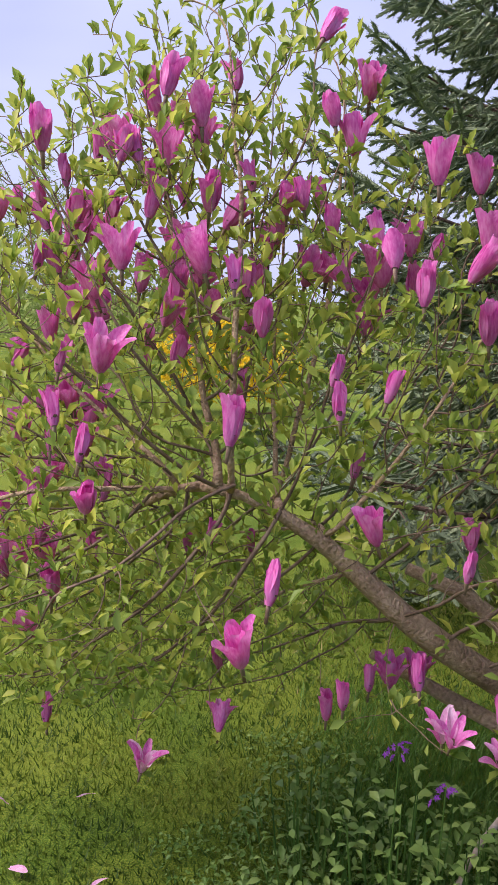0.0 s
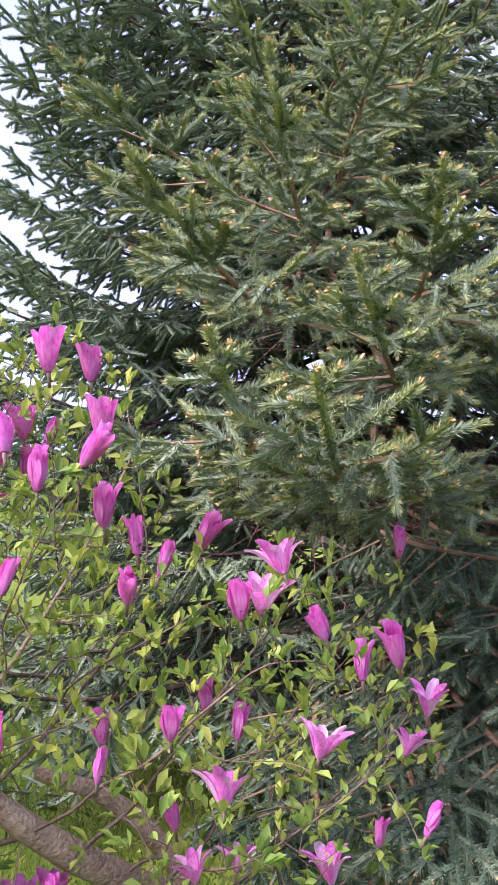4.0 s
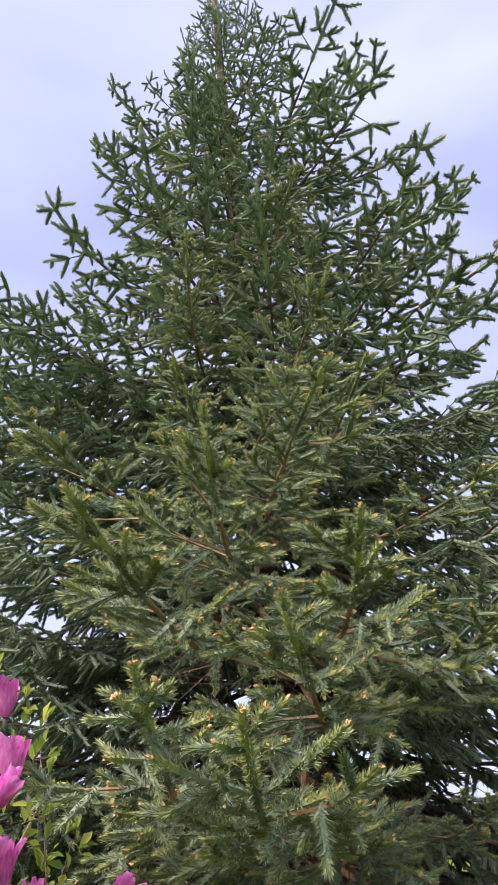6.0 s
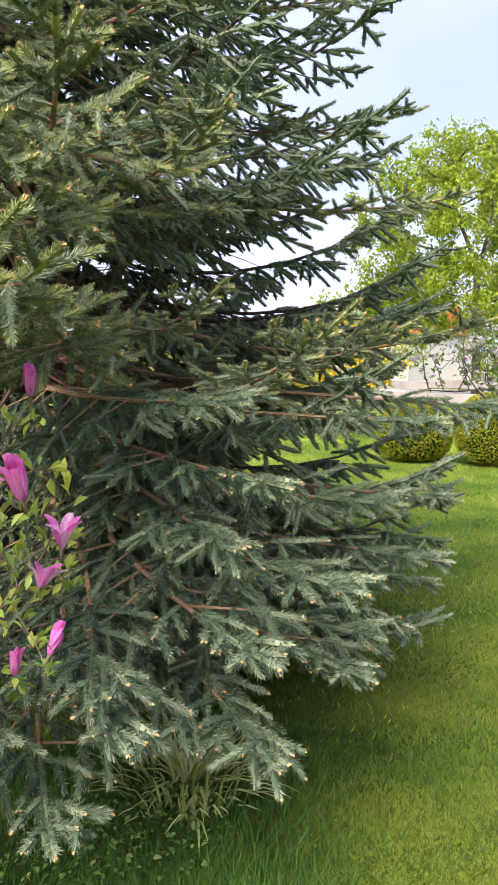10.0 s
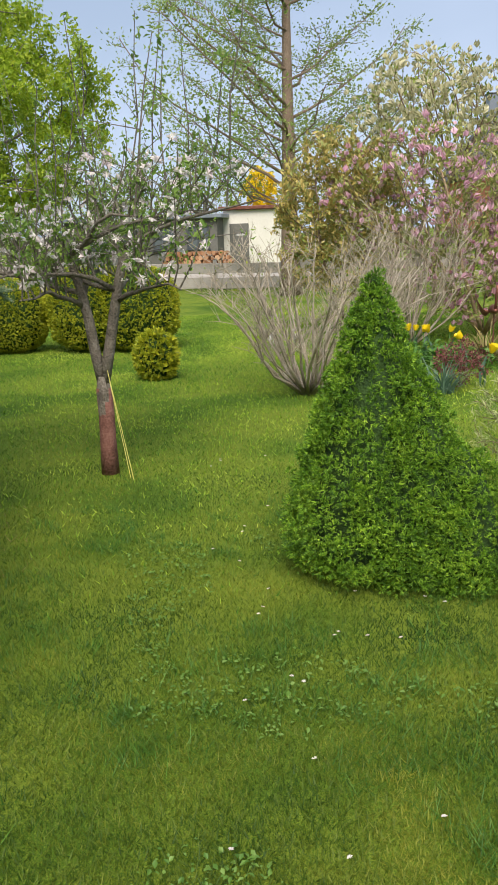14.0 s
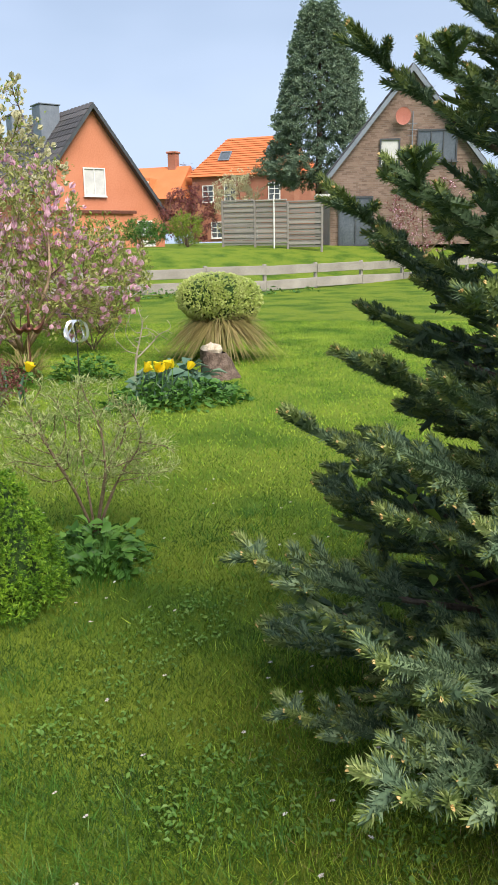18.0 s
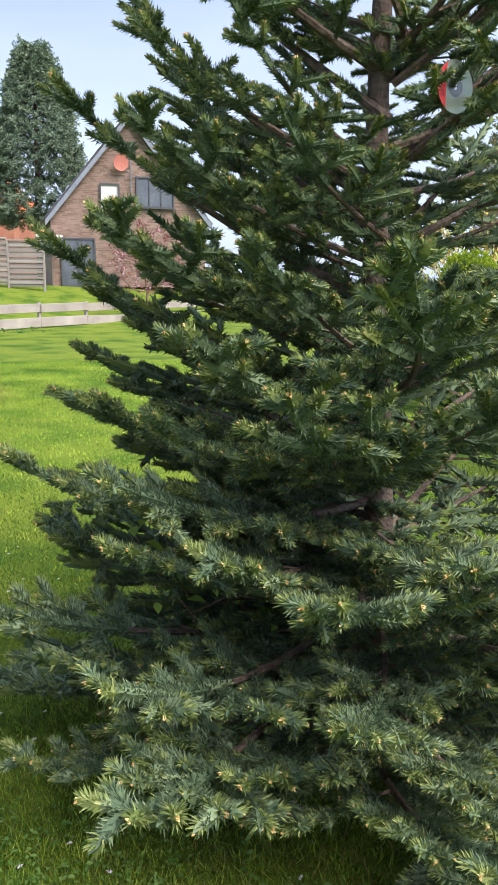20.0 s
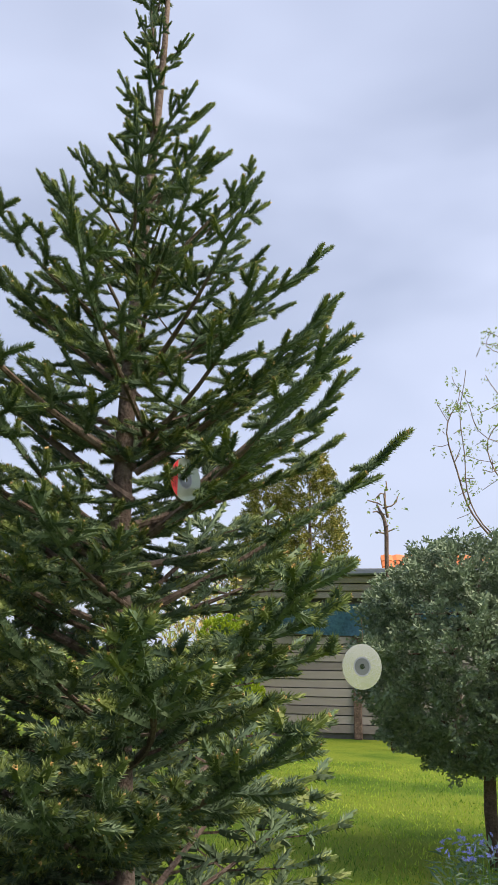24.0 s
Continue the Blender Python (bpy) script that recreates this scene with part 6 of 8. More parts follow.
# apple tree: two stems from a low fork, level arms, upright twigs
def apple_tree():
    rng = np.random.default_rng(61)
    t = thing("apple_tree", "small old apple tree with forked trunk, level arms and white-pink blossom", "tree", (5.18, 1.67, on(5.18, 1.67)))
    bark = M["apple_bark"]
    part("trunk", tube(smooth_line([(0, 0, -0.02), (0.0, 0.0, 0.2), (0.01, 0, 0.4), (0.0, 0.01, 0.58), (0, 0.0, 0.66)]), [0.056, 0.05, 0.047, 0.048, 0.044], 10), bark, t, smooth=True)
    stems_at = [[(0, 0.0, 0.60), (0.0, 0.05, 0.80), (0.01, 0.06, 1.02), (0.0, 0.10, 1.22), (-0.02, 0.16, 1.42)],
                [(0, 0.0, 0.60), (0.0, -0.06, 0.82), (0.02, -0.09, 1.04), (0.03, -0.14, 1.26), (0.02, -0.2, 1.46)]]
    for line in stems_at:
        part("limb", tube(smooth_line(line, 1), [0.042, 0.038, 0.035, 0.032, 0.026], 8), bark, t, smooth=True)
    twig_geo, leaf_at, leaf_d = [], [], []
    for k in range(13):
        st = stems_at[k % 2]
        b = np.array(st[3]) * rng.uniform(0.9, 1.0) if k < 8 else np.array(st[4])
        ang = 2 * math.pi * (k / 13) + rng.normal(0, 0.2)
        d = np.array([math.cos(ang), math.sin(ang), 0])
        ln = rng.uniform(0.65, 1.1)
        pts = smooth_line([b + d * ln * u + np.array([0, 0, 0.42 * u - 0.30 * u * u + (0.10 if k >= 8 else 0) * u]) + rng.normal(0, 0.03, 3) * (u > 0) for u in np.linspace(0, 1, 7)], 1)
        part("limb", tube(pts, 0.019 * (1 - 0.78 * np.linspace(0, 1, 7)), 6), bark, t, smooth=True)
        for u in np.arange(0.15, 1.01, 0.075):
            i = u * 5.999
            p = pts[int(i)] * (1 - i % 1) + pts[min(6, int(i) + 1)] * (i % 1)
            tall = rng.uniform() < 0.14
            e = p + np.array([rng.normal(0, 0.12), rng.normal(0, 0.12), rng.uniform(0.75, 1.3) if tall else rng.uniform(0.12, 0.5)]) + d * rng.uniform(0, 0.12)
            mid = (p + e) / 2 + rng.normal(0, 0.025, 3)
            line = [p, (p + mid) / 2 + rng.normal(0, 0.01, 3), mid, (mid + e) / 2 + rng.normal(0, 0.01, 3), e]
            twig_geo.append(tube(line, [0.0065, 0.0055, 0.0045, 0.0035, 0.002] if tall else [0.0055, 0.0045, 0.0035, 0.003, 0.002], 4, False))
            for q in np.arange(0.2, 1.02, 0.10 if tall else 0.16):
                leaf_at.append(p + (e - p) * q + rng.normal(0, 0.012, 3)), leaf_d.append(rng.normal(0, 0.6, 3) + [0, 0, 0.8])
            for side in range(2):
                f = mid + np.array([rng.normal(0, 0.13), rng.normal(0, 0.13), rng.uniform(0.02, 0.2)])
                twig_geo.append(tube([mid, f], [0.0035, 0.0018], 3, False))
                leaf_at.append(f), leaf_d.append(rng.normal(0, 0.6, 3) + [0, 0, 0.6])
    part("twig_tangle", join(twig_geo), bark, t, kind="stuff")
    leaf_at, leaf_d = np.array(leaf_at), np.array(leaf_d)
    part("foliage", scatter(CLUSTER, leaf_at, frames(leaf_d, rng.uniform(0, 6, len(leaf_at))), 0.036 * rng.uniform(0.6, 1.5, len(leaf_at)), rng), M["apple_leaf"], t, kind="stuff")
    k = rng.choice(len(leaf_at), 420, replace=False)
    k = k[leaf_at[k][:, 2] < 2.0]
    part("blossom", scatter(POSY, leaf_at[k] + rng.normal(0, 0.02, (len(k), 3)), frames(rng.normal(0, 0.7, (len(k), 3)) + [0, 0, 0.6], rng.uniform(0, 6, len(k))), 0.055 * rng.uniform(0.6, 1.3, len(k)), rng), M["blossom"], t, kind="stuff")
    return t


apple = apple_tree()
part("trunk_guard", tube([(0, 0, 0.0), (0.0, 0, 0.2), (0.01, 0, 0.4), (0.01, 0.005, 0.58)], [0.062, 0.056, 0.054, 0.053], 10), M["apple_foot"], apple, "reddish-brown treated trunk base", smooth=True)
for k, (dx, dy) in enumerate(((0.12, -0.06), (0.15, -0.09))):
    part("cord", tube([(-0.02, -0.03, 0.75), (-dx, dy - 0.12, 0.0)], 0.0022, 4), M["yellow_rope"], apple, "yellow guy cord")

# spring maple behind the spruce
leafy("maple_tree", "broad maple in fresh yellow-green leaf beyond the lawn", "tree", (26.0, 13.0), [(0, 0, 0), (0, 0, 0.9), (0.1, 0, 1.8), (0.1, 0.1, 2.6), (0.1, 0, 3.4), (0, 0, 4.4)],
      [(240, (0, 0, 5.6), (4.4, 4.4, 3.6)), (60, (0, 1.0, 3.2), (4.2, 4.4, 1.2))], 63, (M["apple_bark"], M["apple_bark"]), [(CLUSTER, M["maple"], 17, 0.19, 0.4, "foliage")], step=0.45, reach=3.0, kill=0.5, tip=0.014, limb_from=0.05, max_r=0.3)

# tall redwood-like tree, thinly leaved, with rising limbs
redwood = thing("redwood_tree", "tall thinly leafed conifer with a reddish fluted trunk", "tree", (20.6, 2.35, 0))
hz = np.linspace(0, 1, 14)
part("trunk", tube(np.stack([0.1 * np.sin(3 * hz), 0 * hz, 15 * hz], -1), 0.22 * (1 - hz) ** 1.9 + 0.06 * np.exp(-hz * 18) + 0.02, 12), M["redwood_bark"], redwood, smooth=True)
rng_r = np.random.default_rng(64)
spots, ways = [], []
for k in range(64):
    z = rng_r.uniform(1.8, 13.5)
    az = rng_r.uniform(0, 6.28)
    ln = (3.7 * (1 - (z / 15.5)) ** 0.6 + 0.4) * rng_r.uniform(0.6, 1.1)
    d = np.array([math.cos(az), math.sin(az), 0])
    pts = [np.array([0, 0, z]) + d * ln * u + np.array([0, 0, ln * (0.42 * u + 0.22 * u * u)]) + rng_r.normal(0, 0.13, 3) * (u > 0) for u in np.linspace(0, 1, 7)]
    part("limb", tube(smooth_line(pts, 1), 0.010 + 0.036 * (ln / 4) * (1 - np.linspace(0, 1, 7)) ** 1.2, 5), M["redwood_bark"], redwood, smooth=True)
    tw = []
    for u in np.arange(0.25, 1.0, 0.06):
        i = u * 6
        p = pts[int(i)] * (1 - i % 1) + pts[min(6, int(i) + 1)] * (i % 1)
        for s in (1, -1):
            e = p + np.array([-d[1] * s, d[0] * s, rng_r.normal(0.35, 0.25)]) * rng_r.uniform(0.3, 0.9) * (1.1 - u * 0.5) + d * rng_r.uniform(0.1, 0.4)
            tw.append(tube([p, (p + e) / 2 + rng_r.normal(0, 0.04, 3), e], [0.009, 0.006, 0.003], 3, False))
            for q in np.linspace(0.35, 1.05, 5):
                spots.append(p + (e - p) * q), ways.append(e - p)
    part("twig_tangle", join(tw), M["twig"], redwood, kind="stuff")
spots, ways = np.repeat(np.array(spots), 5, 0), np.repeat(np.array(ways), 5, 0)
spots = spots + rng_r.normal(0, 0.11, spots.shape)
part("foliage", scatter(SMALL, spots, frames(ways + rng_r.normal(0, 0.5, ways.shape), rng_r.uniform(0, 6, len(ways))), 0.086 * rng_r.uniform(0.5, 1.3, len(ways)), rng_r), M["larch"], redwood, kind="stuff")

# shrubs of the border ahead
def twiggy(label, at, stems_n, height, spread, seed, leaf_mat, leaf_n):
    """Straight pale stems that fan out from one foot and fork into fine twigs."""
    rng = np.random.default_rng(seed)
    t = thing("bare_shrub", label, "shrub", (*at, on(*at)))
    fine, tips = [], []
    for k in range(stems_n):
        az = 2 * math.pi * k / stems_n + rng.normal(0, 0.3)
        out = spread * rng.uniform(0.15, 1.0) ** 0.7
        d = np.array([math.cos(az), math.sin(az), 0])
        h = height * rng.uniform(0.72, 1.05) * (1 - 0.22 * (out / spread) ** 2)
        pts = smooth_line([d * (0.05 + out * u ** 0.85) + np.array([0, 0, h * u]) + rng.normal(0, 0.055, 3) * (u > 0) for u in np.linspace(0, 1, 7)], 1)
        part("stem", tube(pts, 0.015 * rng.uniform(0.6, 1.2) * (1 - 0.8 * np.linspace(0, 1, 7)) + 0.0018, 5), M["grey_twig"], t, smooth=True)
        for u in np.arange(0.28, 1.0, 0.07):
            i = u * 5.999
            p = pts[int(i)] * (1 - i % 1) + pts[int(i) + 1] * (i % 1)
            e = p + d * rng.normal(0.08, 0.10) + np.array([rng.normal(0, 0.16), rng.normal(0, 0.16), rng.uniform(0.05, 0.36)])
            mid = (p + e) / 2 + rng.normal(0, 0.015, 3)
            fine.append(tube([p, mid, e], [0.0042, 0.0032, 0.0018], 3, False))
            for _ in range(3):
                f = mid + np.array([rng.normal(0, 0.09), rng.normal(0, 0.09), rng.uniform(0.05, 0.22)])
                fine.append(tube([mid, f], [0.0028, 0.0014], 3, False))
                tips.append(f)
    part("twig_tangle", join(fine), M["grey_twig"], t, kind="stuff")
    tips = np.array(tips)[rng.permutation(len(tips))[:leaf_n]]
    part("foliage", scatter(SMALL, tips, frames(rng.normal(0, 0.7, tips.shape) + [0, 0, 0.5], rng.uniform(0, 6, len(tips))), 0.034 * rng.uniform(0.5, 1.3, len(tips)), rng), leaf_mat, t, kind="stuff")
    return t


twiggy("many-stemmed shrub with pale grey bare twigs", (7.9, 0.62), 36, 1.45, 1.25, 65, M["shrub_leaf"], 420)
twiggy("many-stemmed shrub with pale bare twigs behind the cone", (11.2, -0.4), 36, 1.75, 1.1, 66, M["olive_leaf"], 700)
leafy("magnolia", "large rose-pink magnolia shrub in full bloom in the border", "tree", (12.2, -1.45), [(0, 0, 0), (0, 0, 0.2), (0, 0, 0.4)],
      [(250, (0, 0.75, 1.95), (1.2, 1.75, 0.95)), (110, (-0.3, -0.85, 1.15), (0.8, 0.95, 0.70)), (110, (-0.2, -0.1, 0.75), (0.9, 1.6, 0.6))], 67, (M["bark"], M["twig"]), [(SMALL, M["olive_leaf"], 10.0, 0.08, 0.5, "foliage"), (TULIPET, M["pink"], 1.2, 0.095, 0.9, "blossom")],
      stems_n=7, thicker=3.2, step=0.13, reach=1.1, kill=0.15, tip=0.0045, limb_from=0.016, max_r=0.05)
leafy("amber_shrub", "shrub with amber-coloured young leaves in the border", "shrub", (12.4, 0.55), [(0, 0, 0), (0, 0, 0.2)],
      [(200, (0, 0.05, 1.7), (0.9, 1.0, 1.2))], 68, (M["twig"], M["twig"]), [(SMALL, M["orange_leaf"], 16.0, 0.085, 0.3, "foliage"), (SMALL, M["olive_leaf"], 10.0, 0.085, 0.3, "foliage")], stems_n=5, thicker=3, step=0.12, reach=1.1, kill=0.14, tip=0.004, limb_from=0.016)
leafy("white_magnolia", "cream-white flowering tree with open crown", "tree", (17.2, -1.0), [(0, 0, 0), (0, 0, 0.5), (0, 0, 1.0), (0.05, 0, 1.5)],
      [(260, (0, 0.1, 3.7), (1.7, 1.75, 1.2)), (70, (0, -1.1, 2.9), (1.0, 1.0, 0.8))], 69, (M["twig"], M["twig"]), [(TULIPET, M["cream"], 2.0, 0.12, 0.9, "blossom"), (SMALL, M["shrub_leaf"], 2.2, 0.09, 0.4, "foliage")],
      thicker=3.0, step=0.16, reach=1.2, kill=0.2, tip=0.005, limb_from=0.02, max_r=0.07)
leafy("green_shrub", "loose light green shrub beside the border", "shrub", (14.5, -3.0), [(0, 0, 0), (0, 0, 0.15)],
      [(220, (0, 0.35, 1.05), (0.9, 1.35, 1.05))], 70, (M["twig"], M["twig"]), [(SMALL, M["olive_leaf"], 7.0, 0.075, 0.4, "foliage"), (SMALL, M["shrub_leaf"], 5.0, 0.075, 0.4, "foliage")], stems_n=6, thicker=3, step=0.12, reach=1.1, kill=0.14, tip=0.004, limb_from=0.016)
leafy("golden_shrub", "low golden-leaved shrub with arching twigs", "shrub", (12.2, -2.45), [(0, 0, 0), (0, 0, 0.1)],
      [(120, (0, 0.0, 0.42), (0.5, 0.5, 0.38))], 71, (M["twig"], M["twig"]), [(NARROW, M["orange_leaf"], 4.0, 0.08, -0.2, "foliage"), (NARROW, M["pale_leaf"], 3.0, 0.08, -0.2, "foliage")], stems_n=6, thicker=2, step=0.1, reach=1.0, kill=0.1, tip=0.004, limb_from=0.016)
leafy("variegated_willow", "small variegated willow with cream-green leaves", "shrub", (4.33, -1.02), [(0, 0, 0), (0.0, 0.0, 0.07), (0, 0.01, 0.14)],
      [(210, (0, 0.08, 0.58), (0.32, 0.42, 0.30)), (100, (0, -0.2, 0.42), (0.22, 0.28, 0.18))], 72, (M["twig"], M["twig"]), [(NARROW, M["willow_leaf"], 9.0, 0.038, 0.35, "foliage")], stems_n=6, thicker=2.2, step=0.04, reach=0.5, kill=0.045, tip=0.0016, limb_from=0.006, max_r=0.015)
leafy("barberry", "dark red-brown leaved low bush", "shrub", (8.3, -0.84), [(0, 0, 0), (0, 0, 0.05)],
      [(130, (0, 0.0, 0.25), (0.26, 0.3, 0.22))], 73, (M["twig"], M["twig"]), [(SMALL, M["red_leaf"], 7, 0.035, 0.3, "foliage")], stems_n=6, thicker=2, step=0.05, reach=0.6, kill=0.05, tip=0.002, limb_from=0.01)
leafy("bare_shrub", "thin bare spiny twigs on the lawn edge", "shrub", (9.3, -2.4), [(0, 0, 0), (0, 0, 0.06)],
      [(26, (0, -0.1, 0.5), (0.25, 0.4, 0.3))], 74, (M["grey_twig"], M["grey_twig"]), [(SMALL, M["shrub_leaf"], 0.15, 0.02, 0.3, "foliage")], step=0.06, reach=0.8, kill=0.06, tip=0.0035, limb_from=0.01)
leafy("forsythia", "bright yellow flowering shrub behind the magnolia", "shrub", (-0.2, 11.5), [(0, 0, 0), (0, 0, 0.2)],
      [(150, (0, 0.0, 0.75), (1.2, 0.6, 0.65))], 75, (M["twig"], M["twig"]), [(POSY, M["yellow"], 5.0, 0.09, 0.3, "blossom")], stems_n=6, thicker=2, step=0.12, reach=1.2, kill=0.14, tip=0.004, limb_from=0.016)
leafy("forsythia", "bright yellow flowering shrub behind the spruce", "shrub", (12.6, 9.4), [(0, 0, 0), (0, 0, 0.2)],
      [(170, (0, 0.0, 1.35), (0.9, 1.9, 0.65))], 76, (M["twig"], M["twig"]), [(POSY, M["yellow"], 4.0, 0.10, 0.3, "blossom"), (SMALL, M["maple"], 4.0, 0.10, 0.3, "foliage")], step=0.14, reach=1.2, kill=0.16, tip=0.004, limb_from=0.016)
leafy("willow_tree", "pale green weeping tree in young leaf across the lawn", "tree", (-5.6, 16.4), [(0, 0, 0), (0, 0, 0.7), (0, 0, 1.4), (0, 0, 2.1)],
      [(260, (0, 0, 2.6), (2.4, 2.0, 2.3))], 78, (M["twig"], M["twig"]), [(NARROW, M["larch"], 14, 0.16, -0.3, "foliage")], step=0.22, reach=1.8, kill=0.25, tip=0.006, limb_from=0.03, max_r=0.12)
leafy("forsythia", "tall golden flowering shrub near the white garage", "shrub", (42.5, 6.6), [(0, 0, 0), (0, 0, 1.5), (0, 0, 2.6)],
      [(110, (0, 0.0, 3.6), (0.9, 0.9, 1.1))], 79, (M["twig"], M["twig"]), [(POSY, M["yellow"], 7.0, 0.26, 0.3, "blossom")], step=0.3, reach=2.2, kill=0.34, tip=0.008, limb_from=0.03)
for x, y, r, h, mt, sd, lb in ((47, 10.5, 2.4, 4.6, "shrub_leaf", 80, "yellow-green bushy tree behind the sheds"), (48, 17, 3.4, 5.2, "larch", 81, "pale green tree behind the sheds"),
                               (44, 2.4, 2.2, 4.4, "thuja", 82, "dark evergreen bush behind the border"), (33, 22, 3.6, 5.5, "maple", 83, "fresh green tree at the far boundary"),
                               (40.5, -10.2, 1.3, 1.5, "herb", 84, "dark green garden bush by the orange house"), (38.5, -11.9, 0.9, 1.7, "shrub_leaf", 85, "light green bush beside the fence panels"),
                               (46.0, -14.2, 1.8, 3.6, "red_leaf", 86, "small red-leaved tree by the brick house"), (74, -22.5, 3.0, 7.6, "red_leaf", 87, "dark copper-leaved tree behind the roofs"),
                               (66, -12.6, 2.2, 7.5, "larch", 88, "pale green treetop behind the orange house"), (44.5, -16.9, 1.7, 4.3, "cream", 89, "white blossoming garden tree"),
                               (20, 24, 3.0, 3.4, "shrub_leaf", 90, "row of green boundary bushes across the lawn"), (6, 26, 5.0, 3.2, "shrub_leaf", 91, "row of green boundary bushes across the lawn"), (-4, 24, 4.0, 3.0, "larch", 92, "pale green boundary bushes")):
    leafy("garden_tree", lb, "tree", (x, y), [(0, 0, 0), (0, 0, h * 0.06), (0, 0, h * 0.12)], [(120, (0, 0, h * 0.5), (r, r, h * 0.5))], sd, (M["twig"], M["twig"]),
          [(CLUSTER, M[mt], 2.6, 0.06 + 0.06 * r, 0.3, "foliage")], step=0.12 * r, reach=0.9 * r, kill=0.14 * r, tip=0.008, limb_from=0.04)
leafy("garden_tree", "red-leaved shrub before the brick house", "tree", (25.6, -16.8), [(0, 0, 0), (0, 0, 0.4), (0, 0, 0.8)],
      [(210, (0, 0, 2.3), (1.3, 1.6, 1.5))], 93, (M["twig"], M["twig"]), [(SMALL, M["red_leaf"], 4.5, 0.10, 0.3, "foliage"), (SMALL, M["pink"], 1.4, 0.09, 0.3, "blossom")], step=0.16, reach=1.1, kill=0.2, tip=0.005, limb_from=0.03)
leafy("garden_tree", "amber and green shrubs behind the fir", "tree", (8.8, -12.0), [(0, 0, 0), (0, 0, 0.4)],
      [(150, (0, 0, 1.7), (1.2, 1.0, 1.4))], 94, (M["twig"], M["twig"]), [(SMALL, M["orange_leaf"], 3.5, 0.12, 0.3, "foliage"), (SMALL, M["pale_leaf"], 3.5, 0.12, 0.3, "foliage")], step=0.16, reach=1.1, kill=0.2, tip=0.005, limb_from=0.03)
clipped("thuja_hedge", "bright lime-green clipped thuja by the shed", "shrub", (6.0, -8.6), [(0, 0, 0.55, 1.9, 0.35)], 2200, 95, M["maple"], M["shade_core"], 0.10, tufts_box)

# ---- far conifers, juniper, larch twigs ----
def sprayed(name, label, at, trunk_h, lobes, count, seed, mat_leaf, size, templates, trunk_r=0.06, ragged=0.18, droop=0.0):
    """A conifer of many sprays on rounded or conical lobes: (z0, z1, radius, taper)."""
    rng = np.random.default_rng(seed)
    t = thing(name, label, "tree", (*at, on(*at)))
    top = max(l[1] for l in lobes)
    part("trunk", tube([(0, 0, 0), (0.02, 0, trunk_h * 0.5), (0, 0.02, trunk_h), (0, 0, top * 0.9)], [trunk_r, trunk_r * 0.9, trunk_r * 0.8, trunk_r * 0.2], 8), M["spruce_wood"], t, smooth=True)
    for z0, z1, r, taper in lobes:
        u = rng.uniform(0, 1, count)
        a = rng.uniform(0, 6.283, count)
        pr = (1 - u) ** taper * np.minimum(1, (u + 0.03) * 8) ** 0.5 if taper > 0 else np.sqrt(np.clip(1 - (2 * u - 1) ** 2, 0.02, 1))
        lump = np.array([1 + ragged * 1.6 * noise.noise(Vector((math.cos(b) * 1.8, math.sin(b) * 1.8, w * 7 + seed))) for b, w in zip(a, u)])
        rr = r * pr * lump * rng.uniform(0.45, 1.0, count) ** 0.45
        p = np.stack([rr * np.cos(a), rr * np.sin(a), z0 + (z1 - z0) * u], -1)
        d = np.stack([np.cos(a), np.sin(a), 0.5 - droop + 0 * a], -1) + rng.normal(0, 0.35, (count, 3))
        part("foliage", scatter(templates, p, frames(d, rng.uniform(-1.2, 1.2, count)), size * rng.uniform(0.6, 1.3, count), rng), mat_leaf, t, kind="stuff")
        arms = [tube([(0, 0, z0 + (z1 - z0) * w), (r * 0.75 * (1 - w) ** taper * math.cos(b), r * 0.75 * (1 - w) ** taper * math.sin(b), z0 + (z1 - z0) * w * 0.98)], [trunk_r * 0.3, trunk_r * 0.1], 4) for w, b in zip(rng.uniform(0.02, 0.8, 16), rng.uniform(0, 6.28, 16))]
        part("branch_tangle", join(arms), M["spruce_wood"], t, kind="stuff")
    return t


sprayed("conifer_tree", "tall dense dark conifer between the houses", (0.3 + 46 * math.sin(radians(115.9)), -0.35 + 46 * math.cos(radians(115.9))), 3.0, [(3.2, 12.1, 2.85, 0.72)], 2600, 201, M["far_conifer"], 0.66, SPRAY, 0.25, 0.20, 0.7)
sprayed("thuja_tree", "conical golden-green thuja behind the shed", (0.12 + 20 * math.sin(radians(150.6)), -0.31 + 20 * math.cos(radians(150.6))), 0.5, [(0.2, 6.2, 1.05, 0.5)], 900, 202, M["thuja"], 0.36, SPRAY, 0.12, 0.1)
sprayed("thuja_tree", "golden-brown thuja standing close to its neighbour", (0.12 + 21 * math.sin(radians(147.6)), -0.31 + 21 * math.cos(radians(147.6))), 0.5, [(0.2, 5.7, 1.1, 0.5)], 700, 203, M["thuja"], 0.36, SPRAY, 0.12, 0.2)
sprayed("juniper_tree", "round-headed juniper on a bare stem", (2.15, -6.6), 0.75, [(0.62, 2.3, 0.86, 0)], 2000, 204, M["juniper"], 0.18, SPRAY, 0.055, 0.2, 0.1)
sprayed("juniper_tree", "round-headed juniper beside its neighbour", (1.35, -6.9), 0.7, [(0.6, 2.3, 0.9, 0)], 1300, 205, M["juniper"], 0.18, SPRAY, 0.055, 0.2, 0.1)
